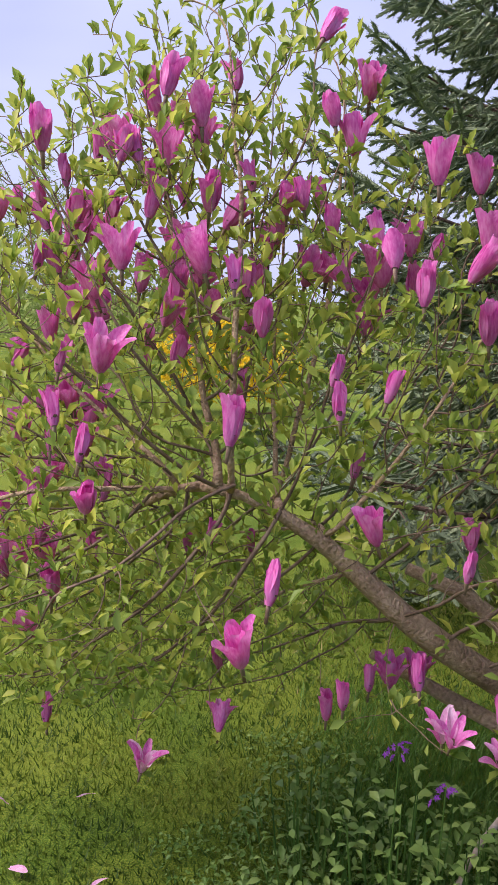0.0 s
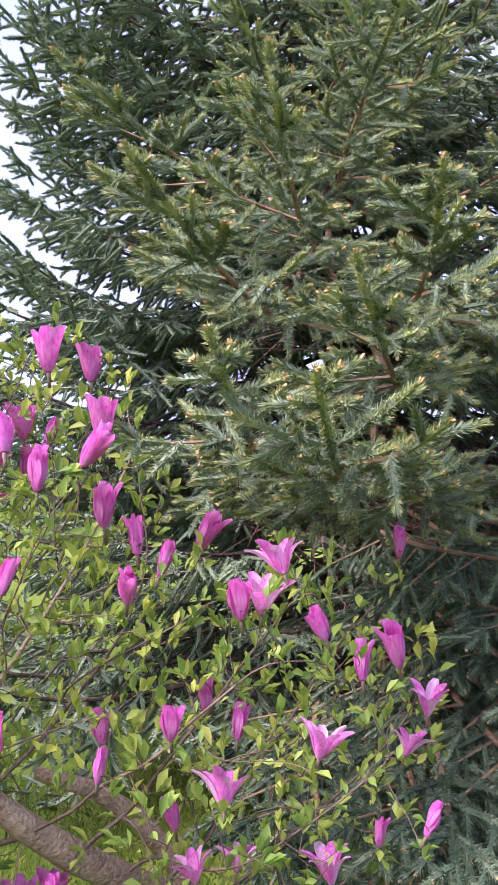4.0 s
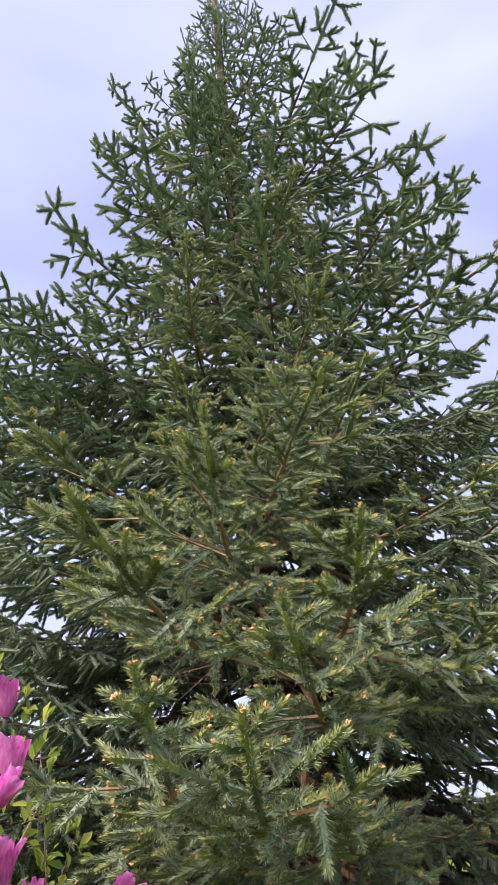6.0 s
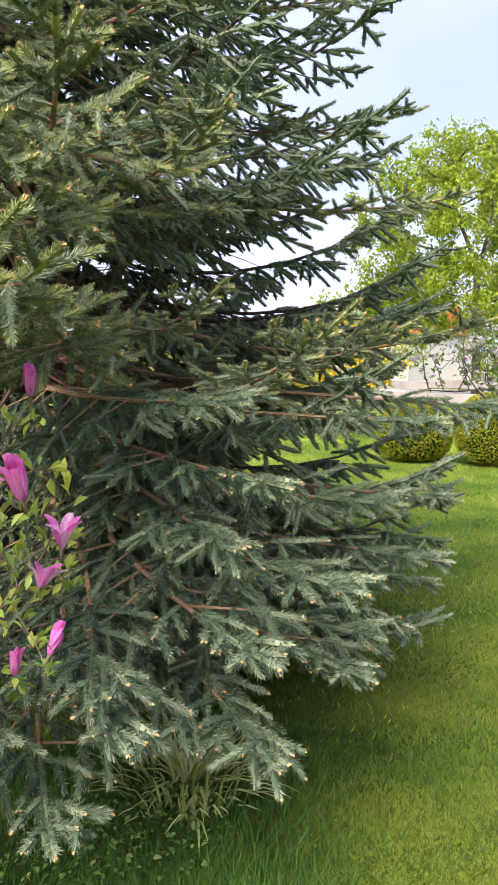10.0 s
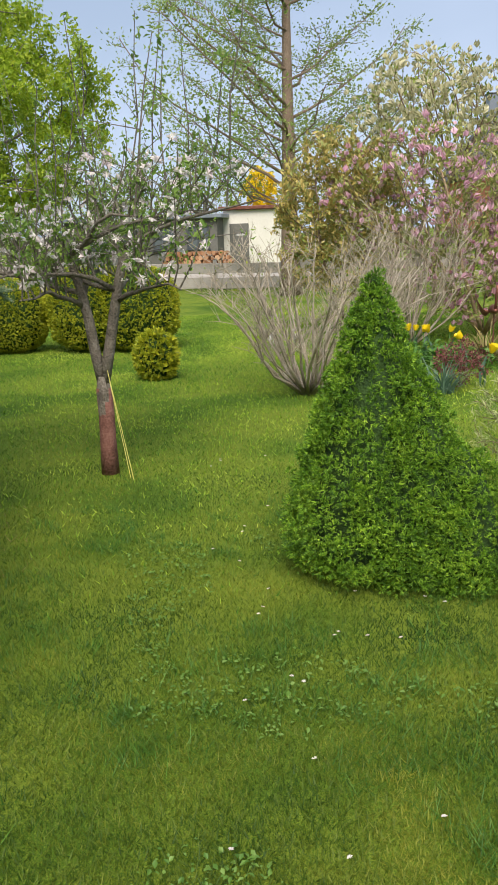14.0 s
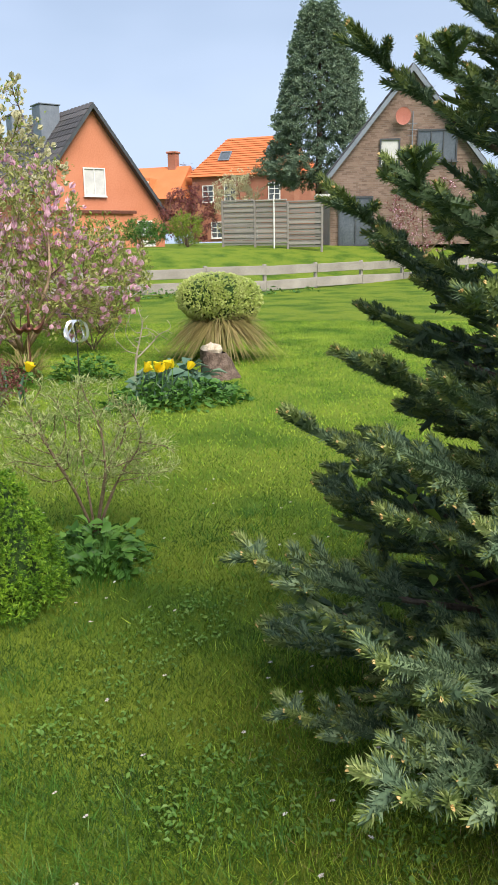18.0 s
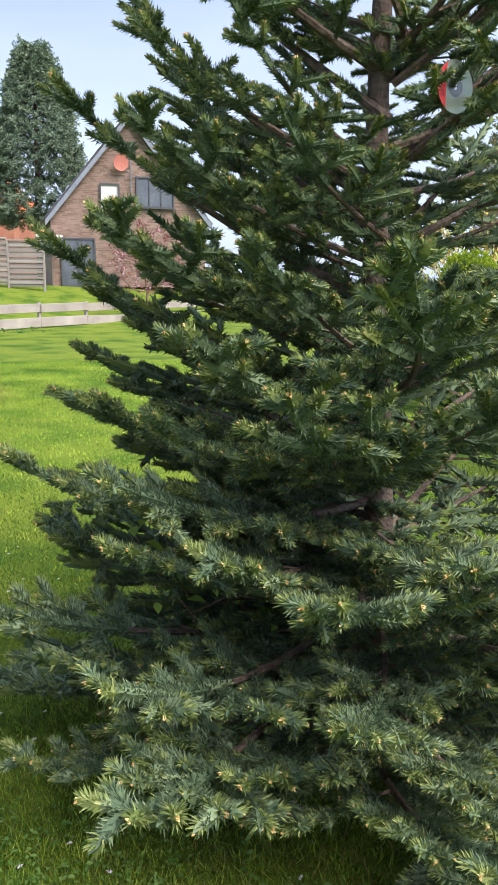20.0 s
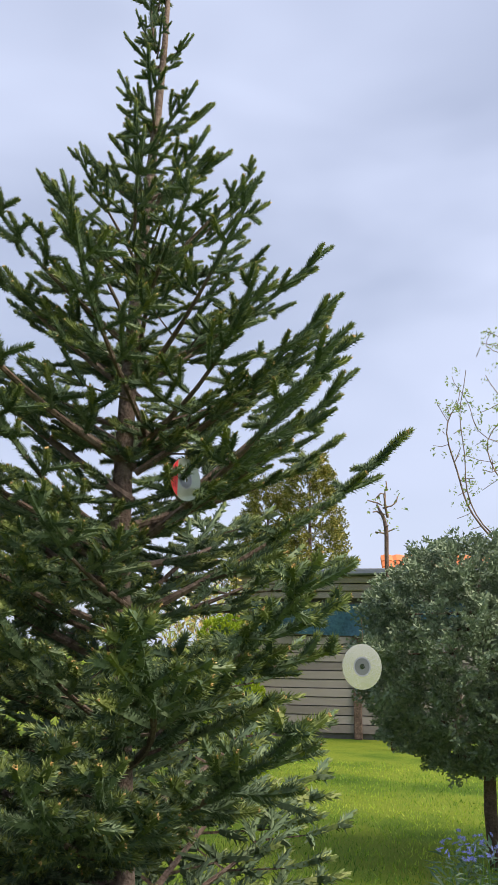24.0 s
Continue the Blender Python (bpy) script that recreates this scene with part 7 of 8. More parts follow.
leafy("garden_tree", "thin young tree with hanging freshly leafing twigs", "tree", (2.35, -9.0), [(0, 0, 0), (0, 0, 0.8), (0, 0, 1.6), (0.05, 0, 2.3)],
      [(130, (0.1, 0, 3.7), (0.95, 0.8, 1.5))], 206, (M["grey_twig"], M["twig"]), [(CLUSTER, M["larch"], 1.6, 0.05, -0.1, "foliage")], step=0.14, reach=1.2, kill=0.15, tip=0.004, limb_from=0.02, max_r=0.05)
leafy("garden_tree", "pollarded bare trunk with thin new shoots", "tree", (5.6, -12.6), [(0, 0, 0), (0, 0, 1.2), (0, 0, 2.4), (0, 0, 2.9)],
      [(10, (0, 0, 3.7), (0.3, 0.3, 0.6))], 207, (M["stump"], M["twig"]), [(SMALL, M["larch"], 2.0, 0.08, 0.2, "foliage")], step=0.15, reach=1.2, kill=0.12, tip=0.012, limb_from=0.03)


# ---- border plants ----
def strap_clump(name, label, at, n, length, width, seed, mat_leaf, arch=0.7, spread=0.12, z=0.0, lift=1.0, fall=0.75):
    """A clump of long arching leaves; fall: how strongly their ends hang."""
    rng = np.random.default_rng(seed)
    out = []
    for k in range(n):
        a, ln = rng.uniform(0, 6.283), length * rng.uniform(0.55, 1.15)
        d = np.array([math.cos(a), math.sin(a), 0])
        s = np.array([-d[1], d[0], 0]) * width / 2
        b = d * rng.uniform(0, spread) + np.array([0, 0, z])
        ar, tall, sway = arch * rng.uniform(0.4, 1.2), rng.uniform(0.75, 1.25), ln * rng.normal(0, 0.35)
        row = []
        for u in (0, 0.3, 0.6, 0.85, 1.0):
            p = b + d * ln * ar * u * (0.35 + 0.65 * u) + np.array([0, 0, ln * (lift * tall * u - fall * ar * u * u)]) + s / width * sway * u * u
            w = (1 - u ** 2) ** 0.6
            row += [p - s * w, p + s * w]
        f = [(2 * i + c, 2 * i + e, 2 * i + g) for i in range(4) for c, e, g in ((0, 1, 3), (0, 3, 2))]
        out.append((np.array(row), np.array(f)))
    t = thing(name, label, "plant", (*at, on(*at)))
    for geo in out[:40]:
        part("leaf", geo, mat_leaf, t)
    part("foliage", join(out[40:]), mat_leaf, t, kind="stuff")
    return t


def herb_patch(name, label, at, radii, n, size, seed, mat_leaf, height=0.2, templates=None):
    """A low mound of broad leaves."""
    rng = np.random.default_rng(seed)
    p = blob_points(n, (0, 0, 0), (radii[0], radii[1], height), rng)
    p[:, 2] = np.abs(p[:, 2])
    d = np.stack([p[:, 0] / radii[0], p[:, 1] / radii[1], np.full(n, 0.25)], -1) + rng.normal(0, 0.6, (n, 3)) * [1, 1, 0.4]
    t = thing(name, label, "plant", (*at, on(*at)))
    stalks = [tube([(q[0] * 0.8, q[1] * 0.8, 0), q], [0.003, 0.002], 3, False) for q in p[:: max(1, n // 60)]]
    part("stalk_tangle", join(stalks), M["herb"], t, kind="stuff")
    part("foliage", scatter(templates or LEAF_UNIT, p, frames(d, rng.normal(0, 0.5, n)), size * rng.uniform(0.5, 1.3, n), rng), mat_leaf, t, smooth=True, kind="stuff")
    return t


LEAF_UNIT = [leaf(1.0, 0.62, 0.25, 0.25), leaf(1.0, 0.5, 0.35, 0.4), leaf(0.9, 0.7, 0.15, 0.2)]


def tulip_meshes():
    cup = mesh_of("tulip_head", tube([(0, 0, -0.006), (0, 0, 0.004), (0, 0, 0.012)], [0.005, 0.010, 0.004], 6), True)
    cup.materials.append(M["herb"])
    blades_of = []
    for i in range(3):
        pt = mesh_of("petal", petal(0.065 - 0.003 * i, 0.05, 5 + 5 * i, 22, 0.035, 0.5, 5), True)
        pt.materials.append(M["yellow"])
        blades_of.append(pt)
    stem = mesh_of("tulip_stem", tube([(0, 0, 0), (0.01, 0, 0.15), (0, 0, 0.30)], 0.0045, 5), True)
    stem.materials.append(M["herb"])
    blade = leaf(0.26, 0.17, 0.5, 0.35)
    leaves = join([placed((np.stack([blade[0][:, 2] + 0.02, blade[0][:, 1], blade[0][:, 0]], -1), blade[1])), turned_z((np.stack([blade[0][:, 2] + 0.03, blade[0][:, 1], blade[0][:, 0] * 0.8], -1), blade[1]), 170)])
    lf = mesh_of("tulip_leaves", leaves, True)
    lf.materials.append(M["blue_herb"])
    return stem, cup, lf, blades_of


TULIP = tulip_meshes()


def tulip(x, y, rng, s=1.0, group=""):
    t = thing("tulip", "yellow tulip on a green stem in the border", "flower", (x, y, on(x, y)), rng.uniform(0, 360), group)
    k = Matrix.Rotation(radians(rng.normal(0, 7)), 4, "X") @ Matrix.Scale(s, 4)
    part("stem", TULIP[0], None, t, m=k)
    head = part("head", TULIP[1], None, t, m=k @ pose(0, 0, 0.295, rng.normal(0, 16), rng.normal(0, 16), 0) @ Matrix.Scale(rng.uniform(0.9, 1.25), 4))
    for i in range(6):
        part("petal", TULIP[3][i % 3], None, head, m=Matrix.Rotation(radians(60 * i), 4, "Z"))
    part("foliage", TULIP[2], None, t, m=Matrix.Scale(s, 4))


rng_b = np.random.default_rng(301)
for dx, dy in ((0.02, 0.30), (0.1, 0.18), (-0.05, 0.14), (-0.12, 0.10), (0.0, 0.02), (0.05, -0.05), (-0.1, -0.18), (0.08, 0.06)):
    tulip(7.75 + dx, -2.38 + dy, rng_b, 1.15, "yellow tulips in the island bed")
for x, y in ((9.9, -0.28), (9.95, -0.36), (9.8, -0.55), (9.85, -0.62), (9.75, -0.82), (9.2, -0.95), (8.25, -1.04), (9.95, -0.44)):
    tulip(x, y, rng_b, 1.2, "yellow tulips in the border")
herb_patch("herb_patch", "green leafy ground cover in the island bed", (7.75, -2.45), (0.5, 0.72), 900, 0.085, 302, M["herb"], 0.22)
herb_patch("herb_patch", "broad grey-green leaves behind the tulips", (8.25, -2.6), (0.35, 0.5), 260, 0.16, 303, M["blue_herb"], 0.30)
herb_patch("herb_patch", "green leafy border plants", (9.6, -0.55), (0.5, 0.9), 700, 0.09, 304, M["herb"], 0.26)
herb_patch("herb_patch", "green leafy plants under the wind spinner", (9.6, -1.9), (0.35, 0.4), 350, 0.08, 305, M["herb"], 0.3)
herb_patch("herb_patch", "broad green leaves at the foot of the willow", (4.05, -0.98), (0.27, 0.25), 300, 0.075, 306, M["herb"], 0.18)
herb_patch("herb_patch", "green weeds along the low fence", (22.9, -7.0), (0.4, 5.0), 500, 0.12, 307, M["herb"], 0.25)
strap_clump("leaf_clump", "clump of green strap leaves in the border", (8.0, -0.65), 130, 0.36, 0.014, 308, M["blue_herb"], 0.7, 0.14)
strap_clump("leaf_clump", "clump of dry and green strap leaves", (9.9, -1.25), 220, 0.52, 0.014, 309, M["dry_grass"], 0.9, 0.16)
strap_clump("leaf_clump", "grey-green spring bulb leaves", (9.7, 0.05), 160, 0.34, 0.012, 310, M["blue_herb"], 0.5, 0.3)
strap_clump("leaf_clump", "narrow green bulb leaves with bent tips", (9.3, -0.05), 60, 0.30, 0.016, 318, M["grass"], 0.7, 0.16)
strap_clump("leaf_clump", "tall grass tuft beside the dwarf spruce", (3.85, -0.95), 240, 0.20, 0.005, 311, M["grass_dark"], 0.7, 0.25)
strap_clump("leaf_clump", "dry tan grass skirt round the topiary stem", (10.5, -3.85), 1900, 0.72, 0.015, 312, M["dry_grass"], 0.95, 0.26, 0.42, 0.7, 1.25)
clipped("euonymus_standard", "rounded pale green variegated bush above dry grass", "shrub", (10.5, -3.85), [(0, 0.05, 0.46, 0.62, 0, 0.50), (0, -0.2, 0.36, 0.58, 0, 0.48), (-0.1, 0.24, 0.34, 0.5, 0, 0.58), (0, 0, 0.09, 0.7, 0)], 11000, 313, M["pale_leaf"], M["shade_core"], 0.06, tufts_box)
# leaves under the spruce: a clump of narrow bamboo-like shoots
strap_clump("bamboo_clump", "clump of narrow striped bamboo-like leaves under the spruce", (2.05, 2.0), 280, 0.24, 0.011, 314, M["pale_leaf"], 0.8, 0.24)
# honesty with violet flowers and ground cover below the magnolia
for k, (x, y, r, h) in enumerate(((0.45, 1.95, 0.28, 0.42), (0.68, 1.85, 0.22, 0.34), (0.25, 2.1, 0.25, 0.36), (0.85, 2.0, 0.2, 0.25))):
    herb_patch("honesty_plant", "heart-leaved honesty plant with violet flowers", (x, y), (r, r), 260, 0.038, 320 + k, M["honesty"], h)
for k, (x, y, rx, ry) in enumerate(((1.15, 1.95, 0.5, 0.35), (0.6, 1.72, 0.5, 0.2), (0.2, 1.85, 0.35, 0.25), (1.75, 1.9, 0.35, 0.3))):
    herb_patch("ground_cover", "low small-leaved weeds under the magnolia", (x, y), (rx, ry), 520, 0.024, 326 + k, M["honesty"], 0.10)
for k, (x, y, z) in enumerate(((0.72, 1.84, 0.32), (0.77, 1.82, 0.36), (0.79, 1.8, 0.24), (0.42, 1.87, 0.50), (0.54, 1.85, 0.42), (0.80, 1.78, 0.22))):
    rng = np.random.default_rng(330 + k)
    f = thing("violet_flower", "small cluster of violet honesty blossoms", "flower", (x, y, 0))
    part("stem", tube([(0, 0.02, 0), (0, 0, z)], 0.002, 4), M["herb"], f)
    n = 9
    part("blossom", scatter(POSY, np.array([0, 0, z]) + rng.normal(0, 0.018, (n, 3)), frames(rng.normal(0, 1, (n, 3)) + [0, 0, 0.8], rng.uniform(0, 6, n)), 0.018 * np.ones(n), rng), M["violet"], f, kind="stuff")
herb_patch("lavender_clump", "grey-leaved clump with small blue flowers", (2.0, -5.75), (0.3, 0.28), 260, 0.10, 340, M["blue_herb"], 0.34, NARROW)
fb = thing("blue_flower", "small blue flowers over grey leaves", "flower", (2.0, -5.75, 0))
rng_f = np.random.default_rng(341)
part("blossom", scatter(POSY, blob_points(60, (0, 0, 0.32), (0.3, 0.28, 0.08), rng_f), frames(rng_f.normal(0, 1, (60, 3)) + [0, 0, 1], rng_f.uniform(0, 6, 60)), 0.03 * np.ones(60), rng_f), M["blue_flower"], fb, kind="stuff")


# ---- ornaments ----
def stump():
    t = thing("tree_stump", "rough tree stump with a pale cut top beside the bed", "stump", (9.0, -3.32, 0))
    rng = np.random.default_rng(350)
    v, f = [], []
    for i in range(7):
        u = i / 6
        for j in range(18):
            a = 2 * math.pi * j / 18
            r = (0.19 - 0.05 * u + 0.05 * (1 - u) ** 3) * (1 + 0.14 * math.sin(3 * a + u) + 0.06 * rng.normal())
            v.append((r * math.cos(a) + 0.03 * u, r * math.sin(a) + 0.08 * u, 0.32 * u + (0.03 * math.cos(a - 1) if i == 6 else 0)))
    for i in range(6):
        for j in range(18):
            a, b = i * 18 + j, i * 18 + (j + 1) % 18
            f += [(a, b, b + 18), (a, b + 18, a + 18)]
    part("bark", (np.array(v), np.array(f)), M["stump"], t)
    top = tube([(0.03, 0.08, 0.27), (0.03, 0.08, 0.33), (0.03, 0.08, 0.37), (0.04, 0.08, 0.385)], [0.11, 0.13, 0.11, 0.04], 13)
    part("top", (top[0] + rng.normal(0, 0.008, top[0].shape), top[1]), M["stump_top"], t, "pale weathered cut top")


stump()


def heron():
    """A rusty metal bird ornament on a thin leg: two curved shells, a neck and a beak."""
    t = thing("garden_ornament", "rusty metal bird ornament with curved wings on a stake", "ornament", (9.55, -1.28, 0), 90)
    part("stake", tube([(0, 0, 0), (0, 0, 0.62)], 0.008, 6), M["copper"], t)
    for s in (-1, 1):
        v, f = [], []
        for i in range(7):
            for j in range(7):
                u, w = i / 6, j / 6 - 0.5
                v.append((s * (0.03 + 0.18 * u), 0.10 * math.sin(w * 2.4) * math.sin(math.pi * (0.15 + 0.8 * u)), 0.62 + 0.16 * u * u - 0.10 * math.cos(w * 2.6) * math.sin(math.pi * u)))
        for i in range(6):
            for j in range(6):
                a = i * 7 + j
                f += [(a, a + 7, a + 8), (a, a + 8, a + 1)]
        part("wing", (np.array(v), np.array(f)), M["copper"], t, smooth=True)
    part("body", tube([(0, -0.12, 0.6), (0, -0.05, 0.62), (0, 0.05, 0.63), (0, 0.14, 0.62)], [0.02, 0.06, 0.05, 0.015], 9), M["copper"], t, smooth=True)
    part("neck", tube(smooth_line([(0, 0.1, 0.62), (0, 0.17, 0.72), (0, 0.13, 0.82), (0, 0.17, 0.9)]), [0.02, 0.014, 0.012, 0.014], 7), M["copper"], t, smooth=True)


heron()


def spinner():
    t = thing("wind_spinner", "silver ribbon wind spinner on a black hooked rod", "ornament", (8.6, -1.66, 0), 95)
    part("rod", tube(smooth_line([(0, 0, 0), (0, 0, 0.3), (0, 0, 0.6), (0.0, 0, 0.78), (0.06, 0, 0.86), (0.14, 0, 0.84)], 1), 0.007, 6), M["black_metal"], t, smooth=True)
    for k in range(4):
        tilt = Matrix.Rotation(radians(45 * k + 20), 3, "Z") @ Matrix.Rotation(radians(78), 3, "X")
        v, f = [], []
        for i in range(36):
            a = 2 * math.pi * i / 36
            c = Vector((math.cos(a), math.sin(a), 0.28 * math.sin(2 * a))) * 0.115
            w = Vector((math.cos(a) * math.cos(a), math.sin(a) * math.cos(a), math.sin(a))) * 0.015
            for q in (c - w, c + w):
                v.append(tilt @ q + Vector((0, 0, 0.66)))
            j = (i + 1) % 36
            f += [(2 * i, 2 * i + 1, 2 * j + 1), (2 * i, 2 * j + 1, 2 * j)]
        part("ribbon", (np.array(v), np.array(f)), M["chrome"], t, smooth=True)
    part("hook", tube([(0, 0, 0.785), (0, 0, 0.81)], 0.004, 5), M["black_metal"], t)


spinner()


def disc(at, face, printed):
    """A compact disc hung from a twig; its face looks along local -y."""
    t = thing("compact_disc", "compact disc with a red printed edge hung in the fir" if printed else "silver compact disc hung in the fir as a bird scarer", "disc", at, face)
    n = 40
    rings = ((0.0075, 0.0225, M["glassy"], "hub"), (0.0225, 0.026, M["zinc"], "ring"), (0.026, 0.06, M["disc_green"] if printed else M["disc"], "data_side"))
    for r0, r1, mt, nm in rings:
        v, f = [], []
        for y in (-0.0007, 0.0007):
            for r in (r0, r1):
                v += [(r * math.cos(2 * math.pi * k / n), y, r * math.sin(2 * math.pi * k / n)) for k in range(n)]
        for k in range(n):
            j = (k + 1) % n
            for a, b, c, d in ((k, j, n + j, n + k), (2 * n + k, 3 * n + k, 3 * n + j, 2 * n + j), (n + k, n + j, 3 * n + j, 3 * n + k), (k, 2 * n + k, 2 * n + j, j)):
                f += [(a, b, c), (a, c, d)]
        part(nm, (np.array(v), np.array(f)), mt, t)
    part("string", tube([(0, 0, 0.05), (0.004, 0.0, 0.09), (0, 0, 0.13)], 0.0008, 4), M["twig"], t)
    if printed:
        v = [(r * math.cos(radians(a)), -0.0012, r * math.sin(radians(a))) for a in range(118, 243, 5) for r in (0.032 / max(0.55, math.cos(radians(abs(180 - a)))), 0.0598)]
        f = [q for k in range(0, len(v) - 2, 2) for q in ((k, k + 1, k + 3), (k, k + 3, k + 2))]
        red = part("red_band", (np.array(v), np.array(f)), M["disc_red"], t, "red printed band with black figures")
        cu = bpy.data.curves.new("print", "FONT")
        cu.body, cu.size, cu.align_x, cu.align_y = "22/2004", 0.017, "CENTER", "CENTER"
        cu.materials.append(M["disc_ink"])
        txt = new("print", cu)
        txt.parent = red
        txt.matrix_basis = pose(-0.044, -0.0018, 0.0, 90, 0, 0) @ pose(0, 0, 0, 0, 0, 90)


disc((1.12, -2.37, 1.477), 360 - 153.9 + 28, False)
disc((1.48, -2.03, 1.973), 360 - 141.5 + 46, True)
for x, y, sd in ((11.2, 1.45, 1), (11.6, 1.2, 2)):
    g = thing("garden_light", "small pale glass garden light on the lawn", "lamp", (x, y, 0))
    part("stake", tube([(0, 0, 0), (0, 0, 0.05)], 0.012, 6), M["zinc"], g)
    part("shade", tube([(0, 0, 0.05), (0, 0, 0.08), (0, 0, 0.17), (0, 0, 0.2)], [0.03, 0.05, 0.045, 0.01], 9), M["curtain"], g, smooth=True)

# fallen petals below the magnolia
pm = mesh_of("petal", petal(0.065, 0.03, 70, 35, 0.01, 0.5), True)
pm.materials.append(M["petal_pale"])
rng_p = np.random.default_rng(360)
for x, y in ((-0.62, 2.02), (-0.53, 1.72), (-0.47, 1.66), (-0.42, 1.76), (-0.38, 1.95), (-0.6, 1.85), (-0.7, 2.3), (-0.5, 2.35), (-0.3, 2.6), (-0.66, 1.7), (0.02, 1.9), (1.0, 1.8)):
    p = thing("fallen_petal", "fallen pink magnolia petal on the grass", "petal", (x, y, 0.028), rng_p.uniform(0, 360), "fallen petals on the lawn")
    part("petal", pm, None, p, m=pose(0, 0, 0, rng_p.normal(0, 20), rng_p.normal(0, 20), 0))

# ---- grass ----
def soft_fan(a0, a1, r0, r1):
    def region(rng, n):
        p = fan(a0, a1, r0, r1)(rng, n)
        return p + rng.normal(0, 0.16, p.shape)
    return region


def fade_fan(a0, a1, r0, r1):
    """Thick near r0 and thinning out towards r1."""
    def region(rng, n):
        r = r0 + (r1 - r0) * (1 - np.sqrt(rng.uniform(0, 1, n)))
        a = np.radians(rng.uniform(a0, a1, n))
        return np.stack([0.2 + r * np.sin(a), -0.2 + r * np.cos(a)], -1)
    return region


rng_g = np.random.default_rng(400)
lawn_grass = thing("grass", "short mown lawn grass with lighter tips", "grass", (0, 0, 0), kind="stuff")
part("near_blades", blades(360000, fade_fan(44, 150, 1.5, 7.5), rng_g, 0.026, 0.0048, 1.0), M["grass_moss_shade"], lawn_grass, kind="stuff")
part("far_blades", blades(270000, fade_fan(46, 128, 16.0, 3.0), rng_g, 0.032, 0.0100, 1.0), M["grass"], lawn_grass, kind="stuff")
part("left_blades", blades(70000, fan(-26, 46, 1.5, 5.0, power=0.8), rng_g, 0.040, 0.0070, 0.8), M["grass_moss_shade"], lawn_grass, kind="stuff")
part("back_blades", blades(26000, fan(138, 172, 3.5, 12.0), rng_g, 0.04, 0.010, 0.8), M["grass"], lawn_grass, kind="stuff")
part("near_blades", blades(60000, fan(0, 360, 0.05, 1.7), rng_g, 0.026, 0.0048, 1.0), M["grass_moss_shade"], lawn_grass, kind="stuff")
part("back_blades", blades(70000, fan(150, 336, 1.5, 5.5), rng_g, 0.03, 0.008, 1.0), M["grass_moss_shade"], lawn_grass, kind="stuff")
long_grass = thing("long_grass", "darker uncut grass under the trees", "grass", (0, 0, 0), kind="stuff")
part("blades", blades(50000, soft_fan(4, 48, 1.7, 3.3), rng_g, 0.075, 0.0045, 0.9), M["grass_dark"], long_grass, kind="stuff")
part("blades", blades(26000, soft_fan(112, 156, 1.4, 2.9), rng_g, 0.040, 0.0040, 0.9), M["grass"], long_grass, kind="stuff")
tuft_at = fan(60, 150, 1.5, 4.6)(rng_g, 900)
tuft_at = tuft_at[np.array([noise.noise(Vector((x * 1.3, y * 1.3, 9.0))) for x, y in tuft_at]) > -0.02]


def in_tufts(rng, n):
    return tuft_at[rng.integers(0, len(tuft_at), n)] + rng.normal(0, 0.035, (n, 2))


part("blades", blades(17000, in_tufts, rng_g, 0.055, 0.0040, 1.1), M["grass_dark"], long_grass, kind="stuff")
# clover and small weeds in the lawn
n = 3200
wp = np.vstack([fan(70, 145, 1.5, 4.2)(rng_g, n), fan(-10, 35, 1.6, 3.0)(rng_g, n // 2)])
clump = np.array([noise.noise(Vector((x * 1.7, y * 1.7, 4.0))) for x, y in wp])
wp = wp[clump > 0.08]
weeds = thing("clover", "clover and small broad weeds scattered in the lawn", "weeds", (0, 0, 0), kind="stuff")
wp = np.repeat(wp, 5, 0) + rng_g.normal(0, 0.025, (len(wp) * 5, 2))
part("foliage", scatter(LEAF_UNIT, np.stack([wp[:, 0], wp[:, 1], np.full(len(wp), 0.022)], -1), frames(np.stack([*rng_g.normal(0, 1, (2, len(wp))), np.full(len(wp), 0.5)], -1), rng_g.normal(0, 0.4, len(wp))), 0.0125 * rng_g.uniform(0.5, 1.9, len(wp)), rng_g), M["clover"], weeds, kind="stuff")
dp = fan(75, 140, 1.5, 5.5)(rng_g, 150)
daisies = thing("daisies", "tiny white daisies and petals in the lawn", "flowers", (0, 0, 0), kind="stuff")
part("blossom", scatter(POSY, np.stack([dp[:, 0], dp[:, 1], np.full(len(dp), 0.038)], -1), frames(np.tile([[0.2, 0.1, 1.0]], (len(dp), 1)) + rng_g.normal(0, 0.2, (len(dp), 3)), rng_g.uniform(0, 6, len(dp))), 0.014 * np.ones(len(dp)), rng_g), M["blossom"], daisies, kind="stuff")

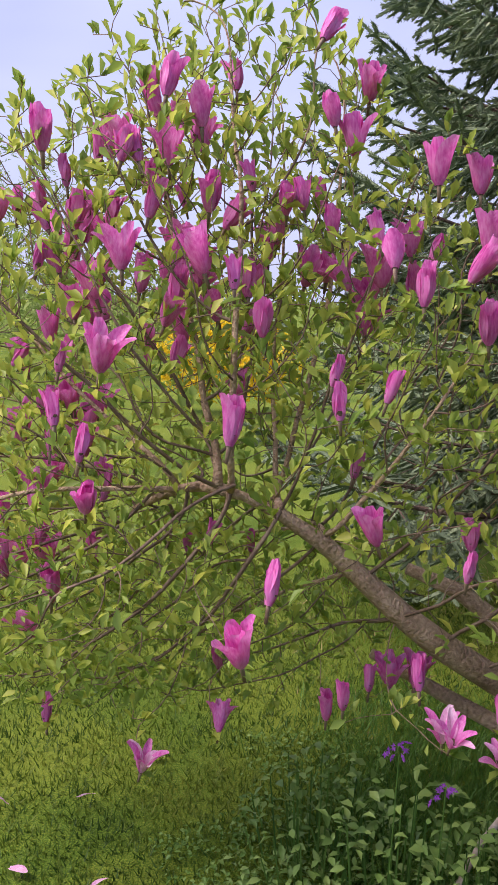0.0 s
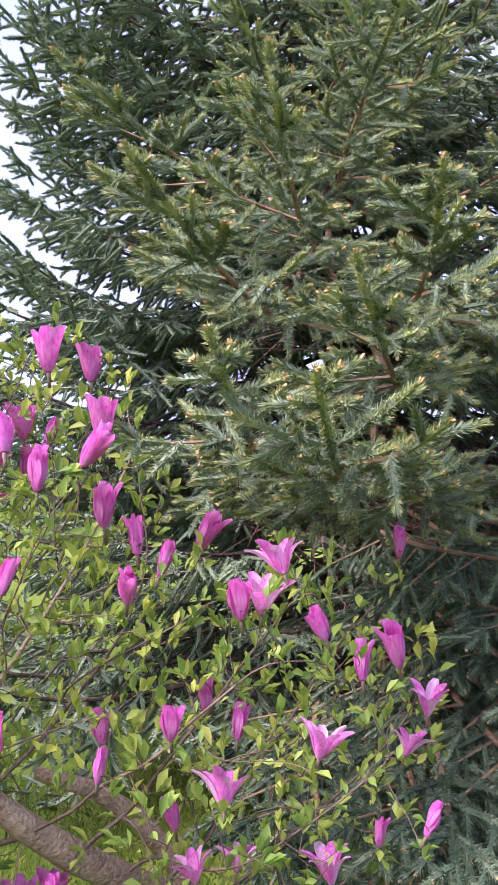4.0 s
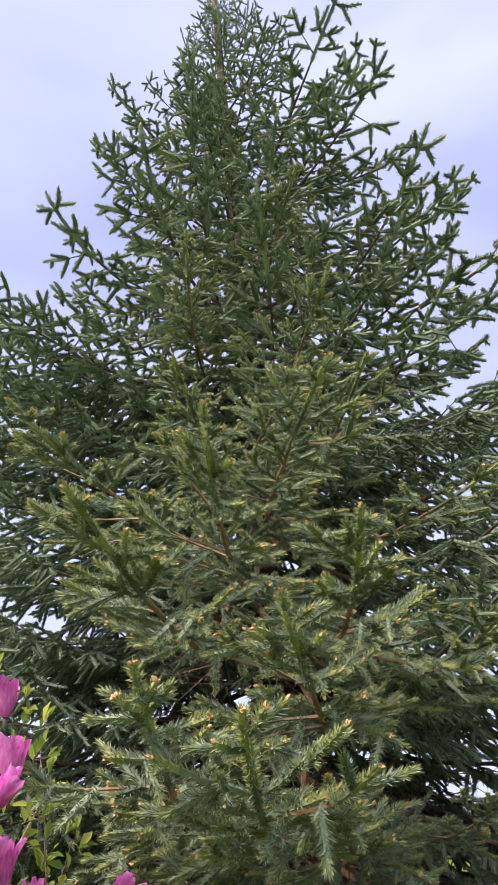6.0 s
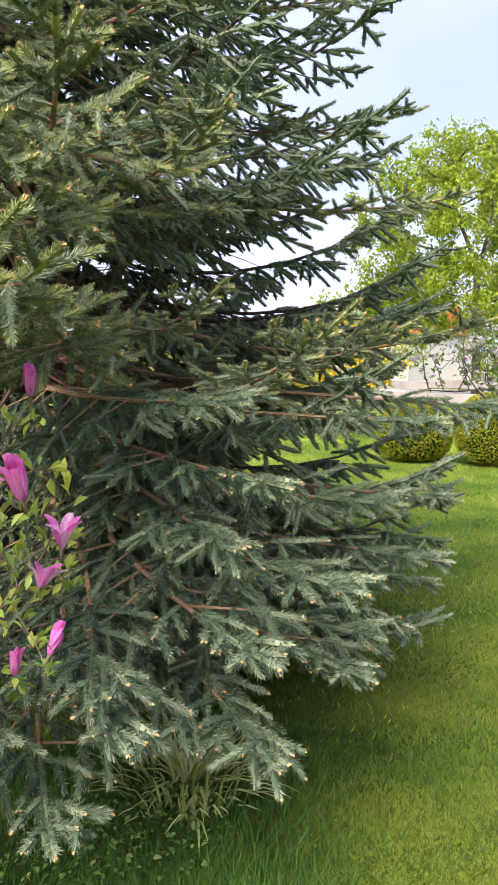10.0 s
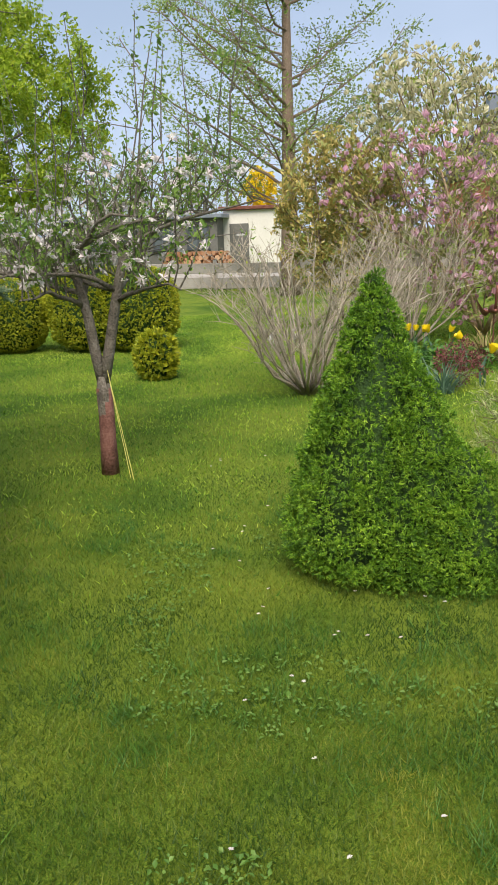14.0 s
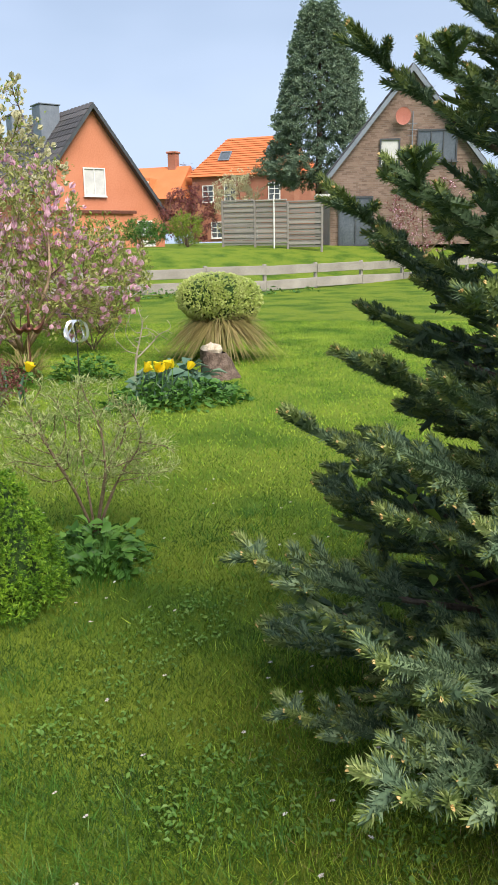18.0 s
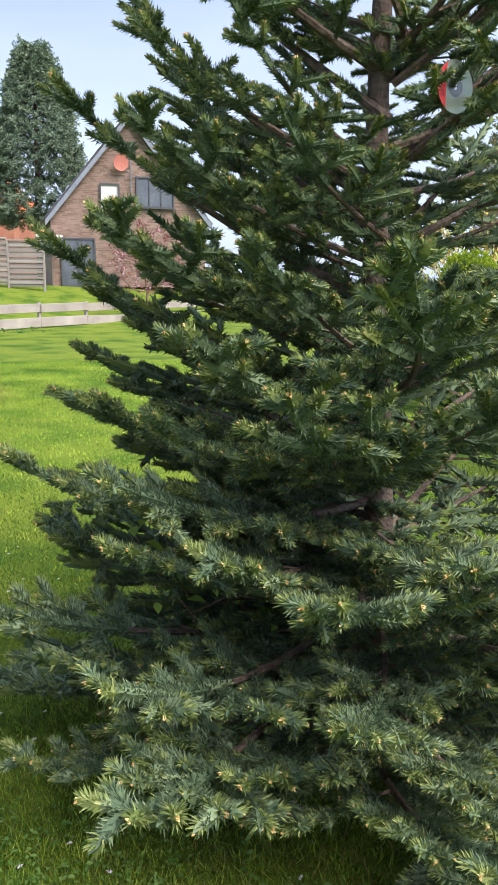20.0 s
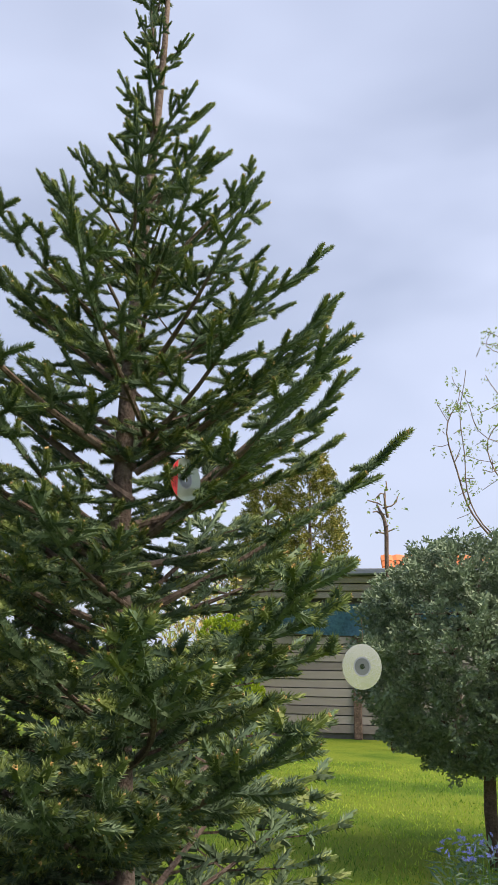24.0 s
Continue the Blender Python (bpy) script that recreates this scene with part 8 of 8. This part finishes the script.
# ---- weeds, dead twigs and litter ----
def vine():
    """A leafy climber that has grown up through the low boughs of the fir."""
    rng = np.random.default_rng(501)
    t = thing("vine", "bright green leafy climber growing through the fir boughs", "plant", (1.95, -1.62, 0.0))
    line = smooth_line([(0, 0, 0), (-0.06, -0.05, 0.2), (-0.02, -0.1, 0.45), (0.02, 0.0, 0.6), (0.13, 0.09, 0.72), (0.15, 0.12, 0.84)], 1)
    part("stem", tube(line, [0.005, 0.0045, 0.004, 0.0035, 0.003, 0.002], 5), M["twig"], t, smooth=True)
    side = smooth_line([(0.02, 0.0, 0.6), (0.03, -0.14, 0.64), (-0.02, -0.26, 0.60), (-0.1, -0.36, 0.5)], 1)
    part("stem", tube(side, [0.0035, 0.003, 0.0025, 0.002], 5), M["twig"], t, smooth=True)
    meshes = []
    for g in (leaf(0.075, 0.55, 0.25, 0.2), leaf(0.062, 0.5, 0.35, 0.3), leaf(0.05, 0.6, 0.2, 0.15)):
        me = mesh_of("leaf", g, True)
        me.materials.append(M["mag_leaf_piece"])
        meshes.append(me)
    for k in range(44):
        way = line[3:] if k % 3 == 0 else side
        i = rng.uniform(0, len(way) - 1.01)
        p = way[int(i)] * (1 - i % 1) + way[int(i) + 1] * (i % 1) + rng.normal(0, 0.035, 3)
        d = np.array([-0.5, 0.5, 0.3]) + rng.normal(0, 0.6, 3)
        turn = frames(d[None], np.array([rng.normal(0, 0.5)]))[0]
        part("leaf", meshes[k % 3], None, t, m=Matrix.Translation(p) @ Matrix(turn.tolist()).to_4x4() @ Matrix.Scale(rng.uniform(0.6, 1.1), 4))


vine()


# dry reddish brushwood and dead inner twigs under the spruces
rng_d = np.random.default_rng(540)
brush = thing("brushwood", "thin reddish-brown dead stems under the spruce", "twigs", (1.5, 2.55, 0.0))
for k in range(26):
    b = np.array([rng_d.normal(0, 0.10), rng_d.normal(0, 0.10), 0.0])
    e = b + np.array([rng_d.normal(0, 0.10), rng_d.normal(0, 0.10), rng_d.uniform(0.3, 0.75)])
    part("stem", tube([b, (b + e) / 2 + rng_d.normal(0, 0.02, 3), e], [0.004, 0.003, 0.0015], 4), M["dead_twig"], brush, smooth=True)
dead = []
for k in range(150):
    z, az = rng_d.uniform(0.3, 2.6), rng_d.uniform(90, 300)
    d = np.array([math.sin(radians(az)), math.cos(radians(az)), rng_d.normal(-0.05, 0.12)])
    p = [d * u * rng_d.uniform(0.9, 1.5) + np.array([0, 0, z]) + rng_d.normal(0, 0.03, 3) for u in (0.06, 0.5, 1.0)]
    dead.append(tube(p, [0.008, 0.005, 0.002], 3, False))
    for _ in range(4):
        e = p[1] * 0.5 + p[2] * 0.5 + rng_d.normal(0, 0.22, 3)
        dead.append(tube([(p[1] + p[2]) / 2, e], [0.004, 0.0015], 3, False))
part("dead_twig_tangle", join(dead), M["dead_twig"], tall_spruce, "bare dead inner twigs", kind="stuff")


def ring(cx, cy, r0, r1):
    def region(rng, n):
        a, r = rng.uniform(0, 6.283, n), r0 + (r1 - r0) * rng.uniform(0, 1, n)
        return np.stack([cx + r * np.cos(a), cy + r * np.sin(a)], -1) + rng.normal(0, 0.08, (n, 2))
    return region


litter = thing("dry_litter", "dry brown grass and needles under the conifers", "litter", (0, 0, 0), kind="stuff")
part("blades", blades(9000, ring(1.79, -2.17, 0.1, 1.15), rng_d, 0.03, 0.005, 1.4), M["dry_grass"], litter, kind="stuff")
part("blades", blades(14000, ring(2.8, 4.2, 0.3, 2.75), rng_d, 0.035, 0.006, 1.4), M["dry_grass"], litter, kind="stuff")
